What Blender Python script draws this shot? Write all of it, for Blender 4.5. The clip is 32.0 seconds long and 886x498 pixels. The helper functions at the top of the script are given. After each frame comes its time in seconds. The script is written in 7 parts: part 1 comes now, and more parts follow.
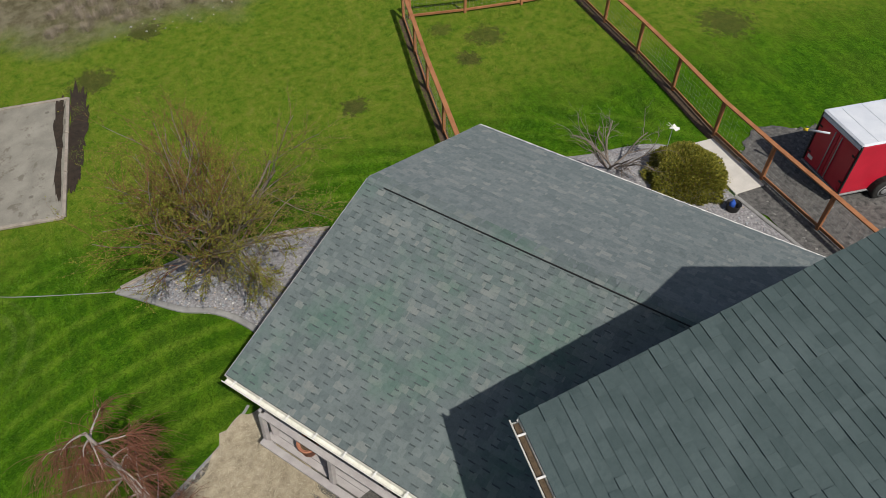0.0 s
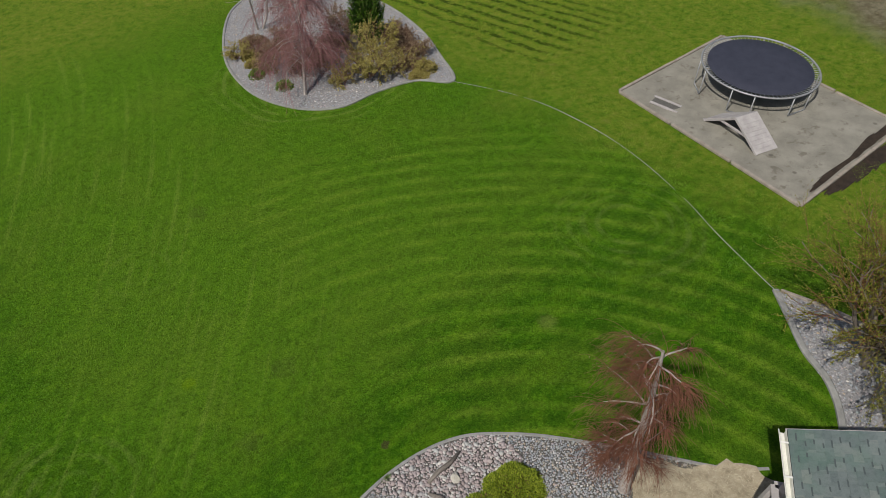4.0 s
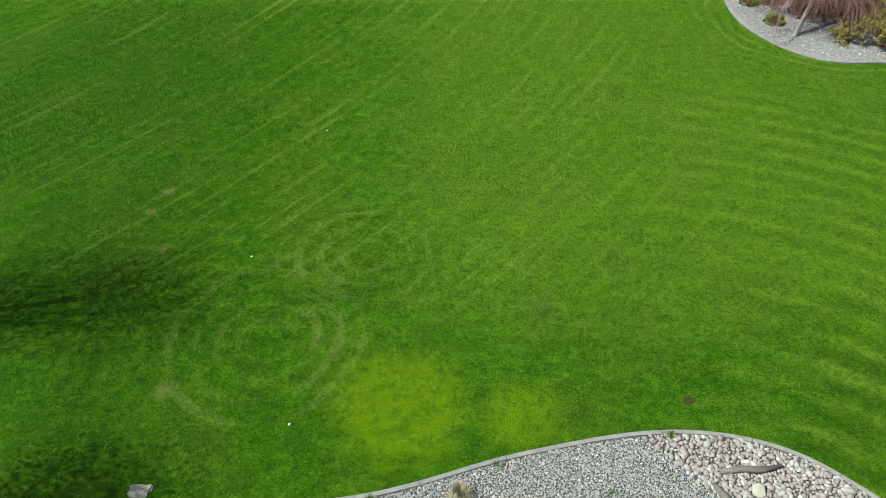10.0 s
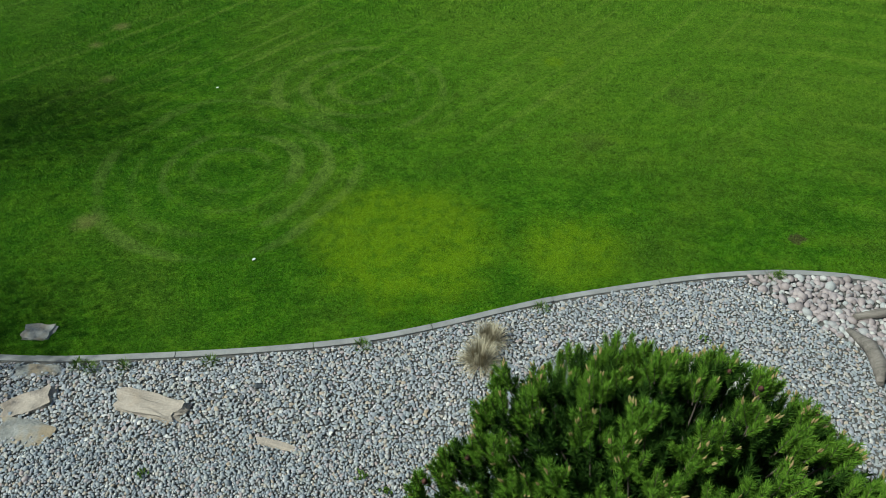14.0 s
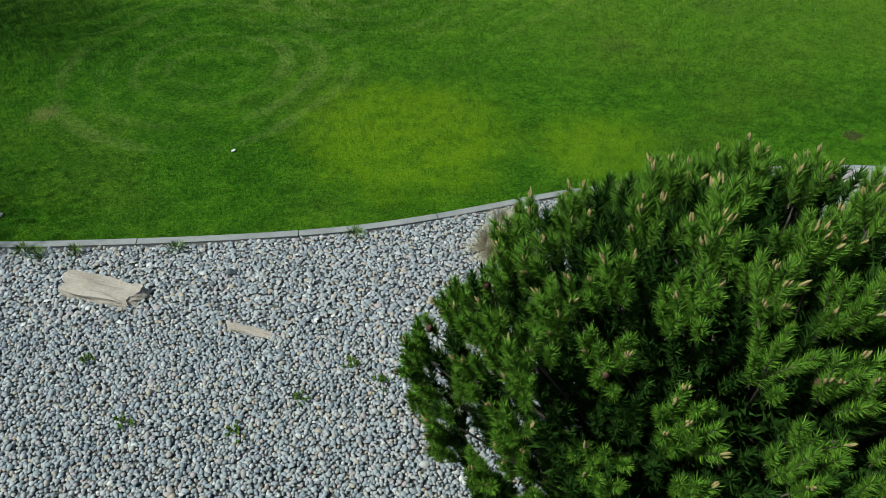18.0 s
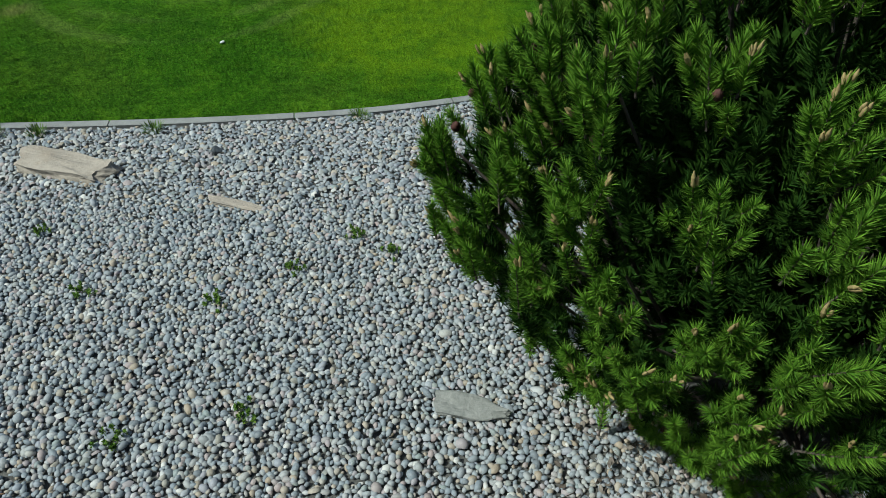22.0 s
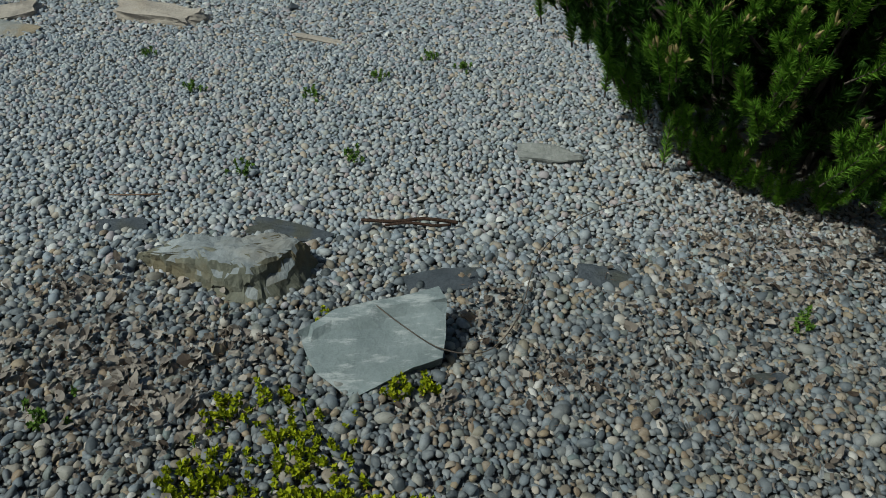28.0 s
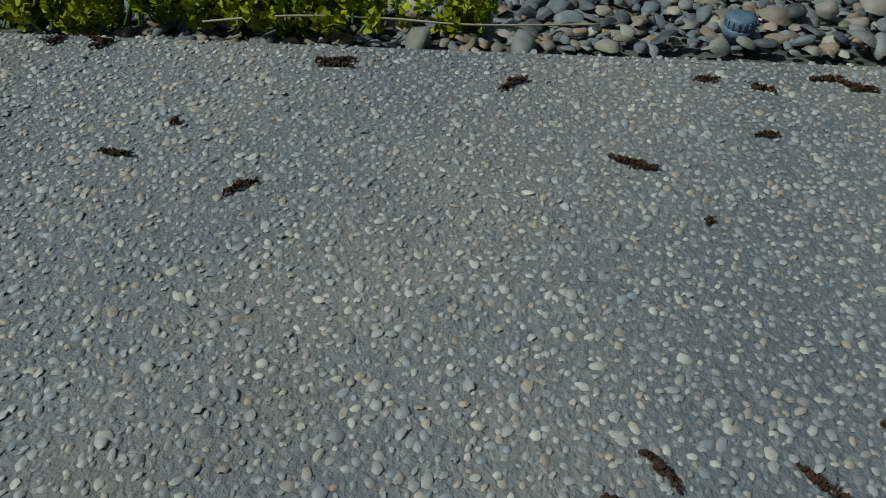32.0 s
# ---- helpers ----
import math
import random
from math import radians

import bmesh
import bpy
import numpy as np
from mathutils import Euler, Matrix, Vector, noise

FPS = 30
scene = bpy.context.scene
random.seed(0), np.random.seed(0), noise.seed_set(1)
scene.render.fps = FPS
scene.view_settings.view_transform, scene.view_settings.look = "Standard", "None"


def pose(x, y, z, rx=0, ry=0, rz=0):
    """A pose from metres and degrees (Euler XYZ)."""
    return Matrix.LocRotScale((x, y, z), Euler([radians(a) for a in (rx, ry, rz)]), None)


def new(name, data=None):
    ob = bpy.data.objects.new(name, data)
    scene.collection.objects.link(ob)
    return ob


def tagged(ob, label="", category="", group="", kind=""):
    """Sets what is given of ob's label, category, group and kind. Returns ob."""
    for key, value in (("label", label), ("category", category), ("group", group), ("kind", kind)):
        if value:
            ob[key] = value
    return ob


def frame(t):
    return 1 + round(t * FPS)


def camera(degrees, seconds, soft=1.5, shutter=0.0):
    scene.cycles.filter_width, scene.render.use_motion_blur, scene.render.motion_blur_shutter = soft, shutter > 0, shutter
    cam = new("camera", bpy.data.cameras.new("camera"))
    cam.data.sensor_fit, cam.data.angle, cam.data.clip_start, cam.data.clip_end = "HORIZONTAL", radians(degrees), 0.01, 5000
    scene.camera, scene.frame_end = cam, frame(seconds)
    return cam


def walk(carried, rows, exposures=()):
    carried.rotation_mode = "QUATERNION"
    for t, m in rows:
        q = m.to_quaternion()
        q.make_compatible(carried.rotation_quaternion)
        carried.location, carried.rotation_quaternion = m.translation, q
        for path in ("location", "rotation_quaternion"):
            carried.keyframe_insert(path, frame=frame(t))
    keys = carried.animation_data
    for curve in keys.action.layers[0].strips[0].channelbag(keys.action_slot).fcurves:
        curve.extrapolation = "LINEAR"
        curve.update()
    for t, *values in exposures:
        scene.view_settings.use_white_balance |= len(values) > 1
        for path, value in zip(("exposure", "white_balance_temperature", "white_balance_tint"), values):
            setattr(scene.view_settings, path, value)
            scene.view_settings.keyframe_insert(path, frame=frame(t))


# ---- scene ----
cam = camera(63.9, 32.0, soft=0.6)
# seconds, place, tilt from straight down, roll, heading
PATH = [
    (0, 0.497, -0.619, 12.933, 43.38, -0.00, -112.31),
    (0.5, 0.484, -0.524, 13.015, 43.29, 0.02, -112.40),
    (1, 0.521, -0.462, 13.041, 43.22, 0.10, -112.42),
    (1.5, 0.550, -0.414, 12.990, 43.18, 0.18, -111.74),
    (2, 0.572, -0.359, 12.950, 43.18, 0.25, -102.85),
    (2.5, 0.419, -0.319, 13.040, 43.15, 0.32, -88.55),
    (3, 0.355, -0.237, 12.914, 43.32, 0.33, -73.93),
    (3.5, 0.197, -0.192, 12.863, 43.52, 0.31, -58.93),
    (4, 0.177, -0.207, 12.810, 43.67, 0.44, -43.00),
    (4.5, 0.150, -0.221, 12.788, 43.68, 0.57, -27.53),
    (6.5, 0.225, -0.303, 12.293, 44.36, 0.16, -3.38),
    (7, 0.265, -0.243, 11.875, 44.38, 0.15, -2.71),
    (7.5, 0.273, -0.188, 11.439, 44.39, 0.16, -2.32),
    (8, 0.279, -0.115, 10.961, 44.37, 0.15, -2.08),
    (8.5, 0.285, -0.087, 10.468, 44.35, 0.10, -1.85),
    (9, 0.270, -0.087, 9.929, 44.35, 0.06, -1.74),
    (9.5, 0.241, -0.083, 9.384, 44.30, 0.07, -1.67),
    (10, 0.248, -0.057, 8.845, 44.24, 0.06, -1.59),
    (10.5, 0.214, 0.025, 8.346, 44.19, 0.06, -1.54),
    (11, 0.140, 0.094, 7.840, 44.18, -0.02, -1.39),
    (11.5, 0.068, 0.118, 7.348, 44.15, -0.06, -1.28),
    (12, 0.025, 0.123, 6.868, 44.08, 0.01, -1.23),
    (12.5, 0.020, 0.133, 6.370, 43.97, 0.08, -1.21),
    (13, 0.056, 0.179, 5.896, 43.83, 0.10, -1.20),
    (13.5, 0.079, 0.226, 5.430, 43.77, 0.09, -1.14),
    (14, 0.072, 0.224, 4.988, 43.66, 0.10, -1.05),
    (14.5, 0.077, 0.206, 4.738, 43.54, 0.11, -1.01),
    (16.5, 0.059, 0.102, 4.017, 43.77, 0.46, -1.26),
    (17, 0.042, 0.104, 3.859, 43.65, 0.50, -1.17),
    (17.5, 0.027, 0.145, 3.707, 43.56, 0.38, -0.98),
    (18, 0.025, 0.147, 3.507, 43.67, 0.28, -0.87),
    (18.5, 0.027, 0.140, 3.299, 43.70, 0.18, -0.78),
    (19, 0.048, 0.146, 3.119, 43.66, 0.02, -0.72),
    (19.5, 0.075, 0.247, 2.909, 43.76, -0.11, -0.56),
    (20, 0.093, 0.287, 2.772, 43.82, -0.29, -0.44),
    (20.5, 0.046, 0.218, 2.573, 43.81, -0.26, -0.44),
    (21, 0.035, 0.209, 2.417, 43.61, -0.16, -0.40),
    (21.5, -0.005, 0.162, 2.425, 43.62, -0.09, -0.56),
    (22, -0.075, 0.061, 2.369, 43.60, -0.14, -0.52),
    (22.5, -0.112, 0.110, 2.346, 43.70, -0.30, -0.35),
    (23, -0.173, 0.050, 2.341, 43.65, -0.39, -0.26),
    (23.5, -0.238, -0.011, 2.347, 43.55, -0.47, -0.19),
    (24, -0.297, -0.049, 2.332, 43.61, -0.45, -0.19),
    (24.5, -0.343, -0.115, 2.337, 43.60, -0.34, -0.26),
    (26.5, -0.493, -0.533, 2.317, 43.74, -0.11, -0.13),
    (27, -0.470, -0.529, 2.048, 43.88, -0.02, -0.13),
    (27.5, -0.455, -0.675, 2.019, 43.97, 0.09, -0.19),
    (28, -0.470, -1.091, 1.910, 43.96, 0.24, -0.24),
    (28.5, -0.433, -1.413, 1.639, 43.79, 0.25, -0.06),
    (29, -0.383, -1.436, 1.352, 43.85, 0.28, 0.12),
    (29.5, -0.387, -1.453, 1.098, 44.18, -0.03, 0.31),
    (30, -0.407, -1.425, 0.921, 44.08, -0.01, 0.43),
    (30.5, -0.481, -1.349, 0.800, 44.09, -0.03, 0.36),
    (31, -0.526, -1.291, 0.714, 43.95, -0.03, 0.40),
    (31.5, -0.537, -1.261, 0.671, 43.92, -0.08, 0.52),
    (32, -0.557, -1.240, 0.591, 44.21, -0.10, 0.44),
]
EXPOSURES = [(0.0, -0.1, 6500, 10), (2.0, -0.15, 6500, 10), (3.0, -0.28, 6500, 10), (4.5, -0.18, 6450, 8), (7.5, 0.45, 6350, -5), (10.0, 0.45, 6300, -5), (13.0, 0.08, 6000, -6), (17.0, 0.02, 5850, -6), (19.0, 0.14, 5800, -6), (21.0, 0.08, 5800, -6), (24.0, -0.28, 5800, -6), (27.0, -0.45, 5850, -5), (28.0, -0.5, 5850, -5), (29.0, -0.42, 5850, -5), (30.0, -0.52, 5850, -5), (31.0, -0.64, 5850, -5), (32.0, -0.66, 5850, -5)]
walk(cam, [(t, pose(x, y, z, tilt, 0, yaw) @ pose(0, 0, 0, 0, 0, roll)) for t, x, y, z, tilt, roll, yaw in PATH], EXPOSURES)

# ---- daylight: a high sun with thin haze, blue sky ----
world = bpy.data.worlds.new("daylight")
scene.world = world
world.use_nodes = True
wt = world.node_tree
sky = wt.nodes.new("ShaderNodeTexSky")
sky.sky_type, sky.sun_disc = "NISHITA", False
sky.dust_density, sky.ozone_density = 2.5, 0.6
sky.sun_elevation, sky.sun_rotation = radians(53.0), radians(260.0)
wt.links.new(sky.outputs[0], wt.nodes["Background"].inputs[0])
wt.nodes["Background"].inputs[1].default_value = 0.075
SUN_WAY = Vector((0.739, 0.13, -1.0)).normalized()
sun = new("sun", bpy.data.lights.new("sun", "SUN"))
sun.data.energy, sun.data.angle, sun.data.color = 4.3, radians(0.6), (1.0, 0.94, 0.86)
sun.matrix_world = Matrix.Translation((0, 0, 40)) @ SUN_WAY.to_track_quat("-Z", "Y").to_matrix().to_4x4()


# ---- materials ----
class Nodes:
    """Short calls for one material's nodes."""

    def __init__(self, name, rough=0.8, metal=0.0, spec=0.35):
        self.mat = bpy.data.materials.new(name)
        self.mat.use_nodes = True
        self.t = self.mat.node_tree
        self.b = self.t.nodes["Principled BSDF"]
        self.b.inputs["Roughness"].default_value = rough
        self.b.inputs["Metallic"].default_value = metal
        self.b.inputs["Specular IOR Level"].default_value = spec
        self.geo = self.t.nodes.new("ShaderNodeNewGeometry")
        self.pos = self.geo.outputs["Position"]

    def put(self, socket, value):
        if hasattr(value, "is_output"):
            self.t.links.new(value, socket)
        elif isinstance(value, (tuple, list)) and len(value) == 3 and len(socket.default_value) == 4:
            socket.default_value = (*value, 1)
        else:
            socket.default_value = value

    def noise(self, scale, detail=3, vec=None, rough=0.55, stretch=None):
        n = self.t.nodes.new("ShaderNodeTexNoise")
        v = self.pos if vec is None else vec
        if stretch:
            v = self.vmath("MULTIPLY", v, stretch)
        self.put(n.inputs["Vector"], v)
        n.inputs["Scale"].default_value, n.inputs["Detail"].default_value, n.inputs["Roughness"].default_value = scale, detail, rough
        return n.outputs["Fac"]

    def voronoi(self, scale, out="Distance", feature="F1", vec=None):
        n = self.t.nodes.new("ShaderNodeTexVoronoi")
        n.feature = feature
        self.put(n.inputs["Vector"], self.pos if vec is None else vec)
        n.inputs["Scale"].default_value = scale
        return n.outputs[out]

    def vmath(self, op, a, b=None):
        n = self.t.nodes.new("ShaderNodeVectorMath")
        n.operation = op
        self.put(n.inputs[0], a)
        if b is not None:
            self.put(n.inputs[1], b)
        return n.outputs["Value"] if op in ("LENGTH", "DISTANCE", "DOT_PRODUCT") else n.outputs["Vector"]

    def math(self, op, a, b=0.5, c=None):
        n = self.t.nodes.new("ShaderNodeMath")
        n.operation = op
        self.put(n.inputs[0], a)
        self.put(n.inputs[1], b)
        if c is not None:
            self.put(n.inputs[2], c)
        return n.outputs[0]

    def step(self, value, lo, hi, a=0.0, b=1.0):
        n = self.t.nodes.new("ShaderNodeMapRange")
        n.interpolation_type = "SMOOTHSTEP"
        for k, v in zip(("Value", "From Min", "From Max", "To Min", "To Max"), (value, lo, hi, a, b)):
            self.put(n.inputs[k], v)
        return n.outputs["Result"]

    def ramp(self, fac, *stops):
        n = self.t.nodes.new("ShaderNodeValToRGB")
        self.put(n.inputs[0], fac)
        e = n.color_ramp.elements
        while len(e) < len(stops):
            e.new(0.5)
        for el, (p, c) in zip(e, stops):
            el.position, el.color = p, (*c, 1)
        return n.outputs[0]

    def mix(self, fac, a, b, blend="MIX"):
        n = self.t.nodes.new("ShaderNodeMix")
        n.data_type, n.blend_type = "RGBA", blend
        self.put(n.inputs[0], fac)
        self.put(n.inputs[6], a)
        self.put(n.inputs[7], b)
        return n.outputs[2]

    def island(self):
        return self.geo.outputs["Random Per Island"]

    def each(self):
        """A tone for every piece, whether joined or an object of its own."""
        return self.math("FRACT", self.math("ADD", self.island(), self.math("MULTIPLY", self.random(), 7.3)))

    def random(self):
        return self.t.nodes.new("ShaderNodeObjectInfo").outputs["Random"]

    def xyz(self):
        n = self.t.nodes.new("ShaderNodeSeparateXYZ")
        self.put(n.inputs[0], self.pos)
        return n.outputs

    def colour(self, c):
        self.put(self.b.inputs["Base Color"], c)
        return self

    def rough(self, r):
        self.put(self.b.inputs["Roughness"], r)
        return self

    def bump(self, height, strength=0.5, distance=0.02):
        n = self.t.nodes.new("ShaderNodeBump")
        n.inputs["Strength"].default_value, n.inputs["Distance"].default_value = strength, distance
        self.put(n.inputs["Height"], height)
        self.t.links.new(n.outputs[0], self.b.inputs["Normal"])
        return self


def plain(name, lo, hi, scale=8.0, rough=0.7, metal=0.0, bump=0.15, fine=60.0, stretch=None, per=False):
    """A surface whose colour wanders between two tones at two scales, with fine relief."""
    m = Nodes(name, rough, metal)
    a = m.noise(scale, 4, stretch=stretch)
    f = m.noise(fine, 3, stretch=stretch)
    v = m.math("ADD", m.math("MULTIPLY", a, 0.65), m.math("MULTIPLY", f, 0.35))
    if per:
        v = m.math("ADD", m.math("MULTIPLY", v, 0.6), m.math("MULTIPLY", m.random(), 0.4))
    m.colour(m.ramp(v, (0.3, lo), (0.7, hi)))
    m.bump(f, bump, 0.01)
    return m.mat


def spot(m, x, y, radius, soft, wobble, ragged_by=1.1):
    """A mask round a place on the ground, with a ragged rim."""
    d = m.vmath("DISTANCE", m.vmath("MULTIPLY", m.pos, (1, 1, 0)), (x, y, 0))
    d = m.math("ADD", d, m.math("MULTIPLY", m.math("SUBTRACT", wobble, 0.5), radius * ragged_by))
    return m.step(d, radius - soft, radius + soft, 1.0, 0.0)


def lawn_colour(m):
    """The lawn and the rougher meadow behind it: tufts, mowing bands, yellow and bare patches."""
    fine, mid, wide = m.noise(38, 4, rough=0.7), m.noise(4.0, 4), m.noise(0.55, 3)
    x, y, _ = m.xyz()
    c = m.ramp(m.math("ADD", m.math("MULTIPLY", fine, 0.5), m.math("MULTIPLY", mid, 0.5)),
               (0.36, (0.024, 0.100, 0.001)), (0.5, (0.053, 0.185, 0.003)), (0.63, (0.125, 0.285, 0.008)))
    c = m.mix(m.math("MULTIPLY", m.step(wide, 0.42, 0.66), 0.6), c, m.mix(0.5, c, (0.13, 0.19, 0.02)))
    # mowing bands: arcs round the bed on one side, straight streaks that fan a little on the other, tight turning circles
    flat = m.vmath("MULTIPLY", m.pos, (1, 1, 0))
    wander = m.math("SUBTRACT", m.noise(0.3, 2), 0.5)
    worn = m.step(m.noise(0.7, 4, rough=0.6), 0.36, 0.6, 0.15, 1.0)
    ring = m.math("ADD", m.vmath("DISTANCE", flat, (3.2, 0.2, 0)), m.math("MULTIPLY", wander, 0.35))
    arcs = m.math("COSINE", m.math("MULTIPLY", m.math("SUBTRACT", ring, 10.97), 8.86))
    arcs = m.math("ADD", arcs, m.math("MULTIPLY", m.math("SUBTRACT", m.noise(7.0, 4, rough=0.7), 0.5), 2.2))
    side = m.step(m.math("ADD", m.math("SUBTRACT", x, m.math("MULTIPLY", y, 0.10)), m.math("MULTIPLY", wander, 3.0)), 3.2, 6.4)
    keep = m.math("MULTIPLY", side, m.math("MULTIPLY", m.step(ring, 15.5, 18.0, 1.0, 0.0), m.step(x, 16.0, 18.5, 1.0, 0.0)))
    keep = m.math("MULTIPLY", keep, worn)
    c = m.mix(m.math("MULTIPLY", keep, m.step(arcs, 0.1, 1.1, 0.0, 0.82)), c, m.mix(0.6, c, (0.25, 0.38, 0.035)))
    c = m.mix(m.math("MULTIPLY", keep, m.step(arcs, -0.1, -1.1, 0.0, 0.7)), c, m.mix(0.6, c, (0.012, 0.07, 0.001)))
    dy = m.math("SUBTRACT", y, 12.0)
    lane = m.math("ADD", m.math("SUBTRACT", x, m.math("MULTIPLY", dy, 0.80)), m.math("MULTIPLY", m.math("MULTIPLY", dy, dy), 0.017))
    both = m.t.nodes.new("ShaderNodeCombineXYZ")
    m.put(both.inputs[0], m.math("MULTIPLY", lane, 3.1))
    m.put(both.inputs[1], m.math("MULTIPLY", y, 0.16))
    streak = m.noise(1.0, 5, vec=both.outputs[0], rough=0.7)
    rows = m.math("COSINE", m.math("MULTIPLY", m.math("ADD", lane, m.math("MULTIPLY", wander, 0.5)), 12.2))
    mown = m.math("ADD", m.math("MULTIPLY", m.math("SUBTRACT", streak, 0.5), 6.0), m.math("MULTIPLY", rows, 0.36))
    mown = m.math("ADD", mown, m.math("MULTIPLY", m.math("SUBTRACT", m.noise(9.0, 4, rough=0.7), 0.5), 1.2))
    keep = m.math("MULTIPLY", m.math("SUBTRACT", 1.0, m.math("MULTIPLY", side, 0.85)), m.math("MULTIPLY", m.step(y, 6.5, 11.0, 0.12, 1.0), m.step(m.noise(0.35, 3), 0.32, 0.6, 0.35, 1.0)))
    c = m.mix(m.math("MULTIPLY", keep, m.step(mown, 0.15, 1.25, 0.0, 0.95)), c, m.mix(0.58, c, (0.29, 0.40, 0.065)))
    c = m.mix(m.math("MULTIPLY", keep, m.step(mown, -0.2, -1.25, 0.0, 0.6)), c, m.mix(0.6, c, (0.014, 0.07, 0.002)))
    for cx, cy, near_, far, k in ((-1.05, 9.65, 0.25, 1.8, 0.6), (-2.6, 7.5, 0.5, 2.1, 0.55), (2.9, 14.8, 0.5, 1.3, 0.4), (13.7, 6.7, 0.8, 2.4, 0.5), (12.6, 20.4, 2.2, 4.2, 0.8)):
        d = m.math("ADD", m.vmath("DISTANCE", flat, (cx, cy, 0)), m.math("MULTIPLY", wander, 0.8))
        loop = m.math("ADD", m.math("COSINE", m.math("MULTIPLY", d, 15.0)), m.math("MULTIPLY", m.math("SUBTRACT", m.noise(0.9, 3), 0.5), 3.5))
        there = m.math("MULTIPLY", m.math("MULTIPLY", m.step(d, far * 0.8, far, 1.0, 0.0), m.step(d, near_ * 0.6, near_)), m.step(m.noise(1.1, 3), 0.38, 0.58, 0.2, k * 1.35))
        c = m.mix(m.math("MULTIPLY", there, m.step(loop, 0.2, 1.0)), c, m.mix(0.55, c, (0.24, 0.33, 0.07)))
        c = m.mix(m.math("MULTIPLY", there, m.step(loop, -0.5, -1.1, 0.0, 0.6)), c, m.mix(0.6, c, (0.012, 0.055, 0.002)))
    # long soft waves in the grass along the bed
    wave_at = m.vmath("ADD", m.vmath("MULTIPLY", m.pos, (0.55, 2.3, 0)), (0, 0, 3.0))
    wave = m.noise(1.0, 3, vec=wave_at)
    near_bed = m.step(y, 12.5, 8.5)
    c = m.mix(m.math("MULTIPLY", near_bed, m.step(wave, 0.5, 0.36, 0.0, 0.5)), c, m.mix(0.6, c, (0.012, 0.07, 0.001)))
    c = m.mix(m.math("MULTIPLY", near_bed, m.step(wave, 0.52, 0.66, 0.0, 0.4)), c, m.mix(0.5, c, (0.20, 0.36, 0.012)))
    # broad light falloff painted into the grass: dimmer towards -x, brighter towards +x
    dim_side = m.math("MULTIPLY", m.step(m.math("ADD", x, m.math("MULTIPLY", wide, 4.0)), 1.0, -4.5), m.step(y, 26.0, 18.0))
    c = m.mix(m.math("MULTIPLY", dim_side, 0.48), c, m.mix(0.75, c, (0.012, 0.075, 0.001)))
    bright_side = m.math("MULTIPLY", m.step(m.math("ADD", x, m.math("MULTIPLY", wide, 3.0)), -1.5, 3.5), m.step(y, 6.0, 9.5))
    c = m.mix(m.math("MULTIPLY", bright_side, m.step(x, 14.0, 7.0, 0.35, 0.6)), c, m.mix(0.55, c, (0.215, 0.38, 0.028)))
    # tufts that stand darker
    tuft_ = m.noise(11, 5, rough=0.75)
    c = m.mix(m.step(tuft_, 0.52, 0.36, 0.0, 0.6), c, m.mix(0.75, c, (0.010, 0.045, 0.001)))
    c = m.mix(m.step(tuft_, 0.52, 0.66, 0.0, 0.42), c, m.mix(0.5, c, (0.22, 0.36, 0.015)))
    grain = m.noise(26, 4, rough=0.75)
    c = m.mix(m.step(grain, 0.5, 0.34, 0.0, 0.75), c, m.mix(0.7, c, (0.010, 0.05, 0.001)))
    c = m.mix(m.step(grain, 0.52, 0.68, 0.0, 0.6), c, m.mix(0.5, c, (0.215, 0.38, 0.03)))
    # rougher meadow past the edging strip and round the fenced yard
    rough = m.math("MAXIMUM", m.step(m.math("ADD", x, m.math("MULTIPLY", wide, 3.0)), 16.5, 20.0), m.step(y, 26.0, 32.0))
    weeds = m.ramp(m.math("ADD", m.math("MULTIPLY", m.noise(3.2, 6, rough=0.78), 0.62), m.math("MULTIPLY", fine, 0.38)),
                   (0.36, (0.045, 0.110, 0.007)), (0.46, (0.130, 0.235, 0.016)), (0.55, (0.240, 0.295, 0.032)), (0.68, (0.33, 0.29, 0.10)))
    c = m.mix(m.math("MULTIPLY", rough, 0.85), c, weeds)
    # coarse swaths left by the mower behind the island
    swath = m.math("SINE", m.math("MULTIPLY", m.math("ADD", m.math("ADD", x, m.math("MULTIPLY", y, 0.12)), m.math("MULTIPLY", wander, 0.8)), 9.5))
    where_ = m.math("MULTIPLY", m.math("MULTIPLY", m.step(x, 18.0, 19.5), m.step(x, 26.0, 23.0)), m.math("MULTIPLY", m.step(y, 13.0, 16.0), m.step(mid, 0.36, 0.56)))
    c = m.mix(m.math("MULTIPLY", where_, m.step(swath, -0.2, -0.8, 0.0, 0.8)), c, (0.018, 0.045, 0.003))
    c = m.mix(m.math("MULTIPLY", where_, m.step(swath, 0.2, 0.9, 0.0, 0.55)), c, (0.26, 0.30, 0.03))
    wob = m.noise(2.6, 6, rough=0.7)
    for px, py, r, s, k in ((-0.28, 6.05, 1.04, 0.34, 0.62), (1.66, 5.85, 0.56, 0.28, 0.55), (2.09, 10.45, 0.14, 0.1, 0.7)):
        c = m.mix(m.math("MULTIPLY", m.math("MULTIPLY", spot(m, px, py, r, s, wob), k), m.step(m.noise(6.0, 4, rough=0.7), 0.36, 0.58, 0.45, 1.2)), c, m.mix(fine, (0.13, 0.27, 0.002), (0.28, 0.44, 0.005)))
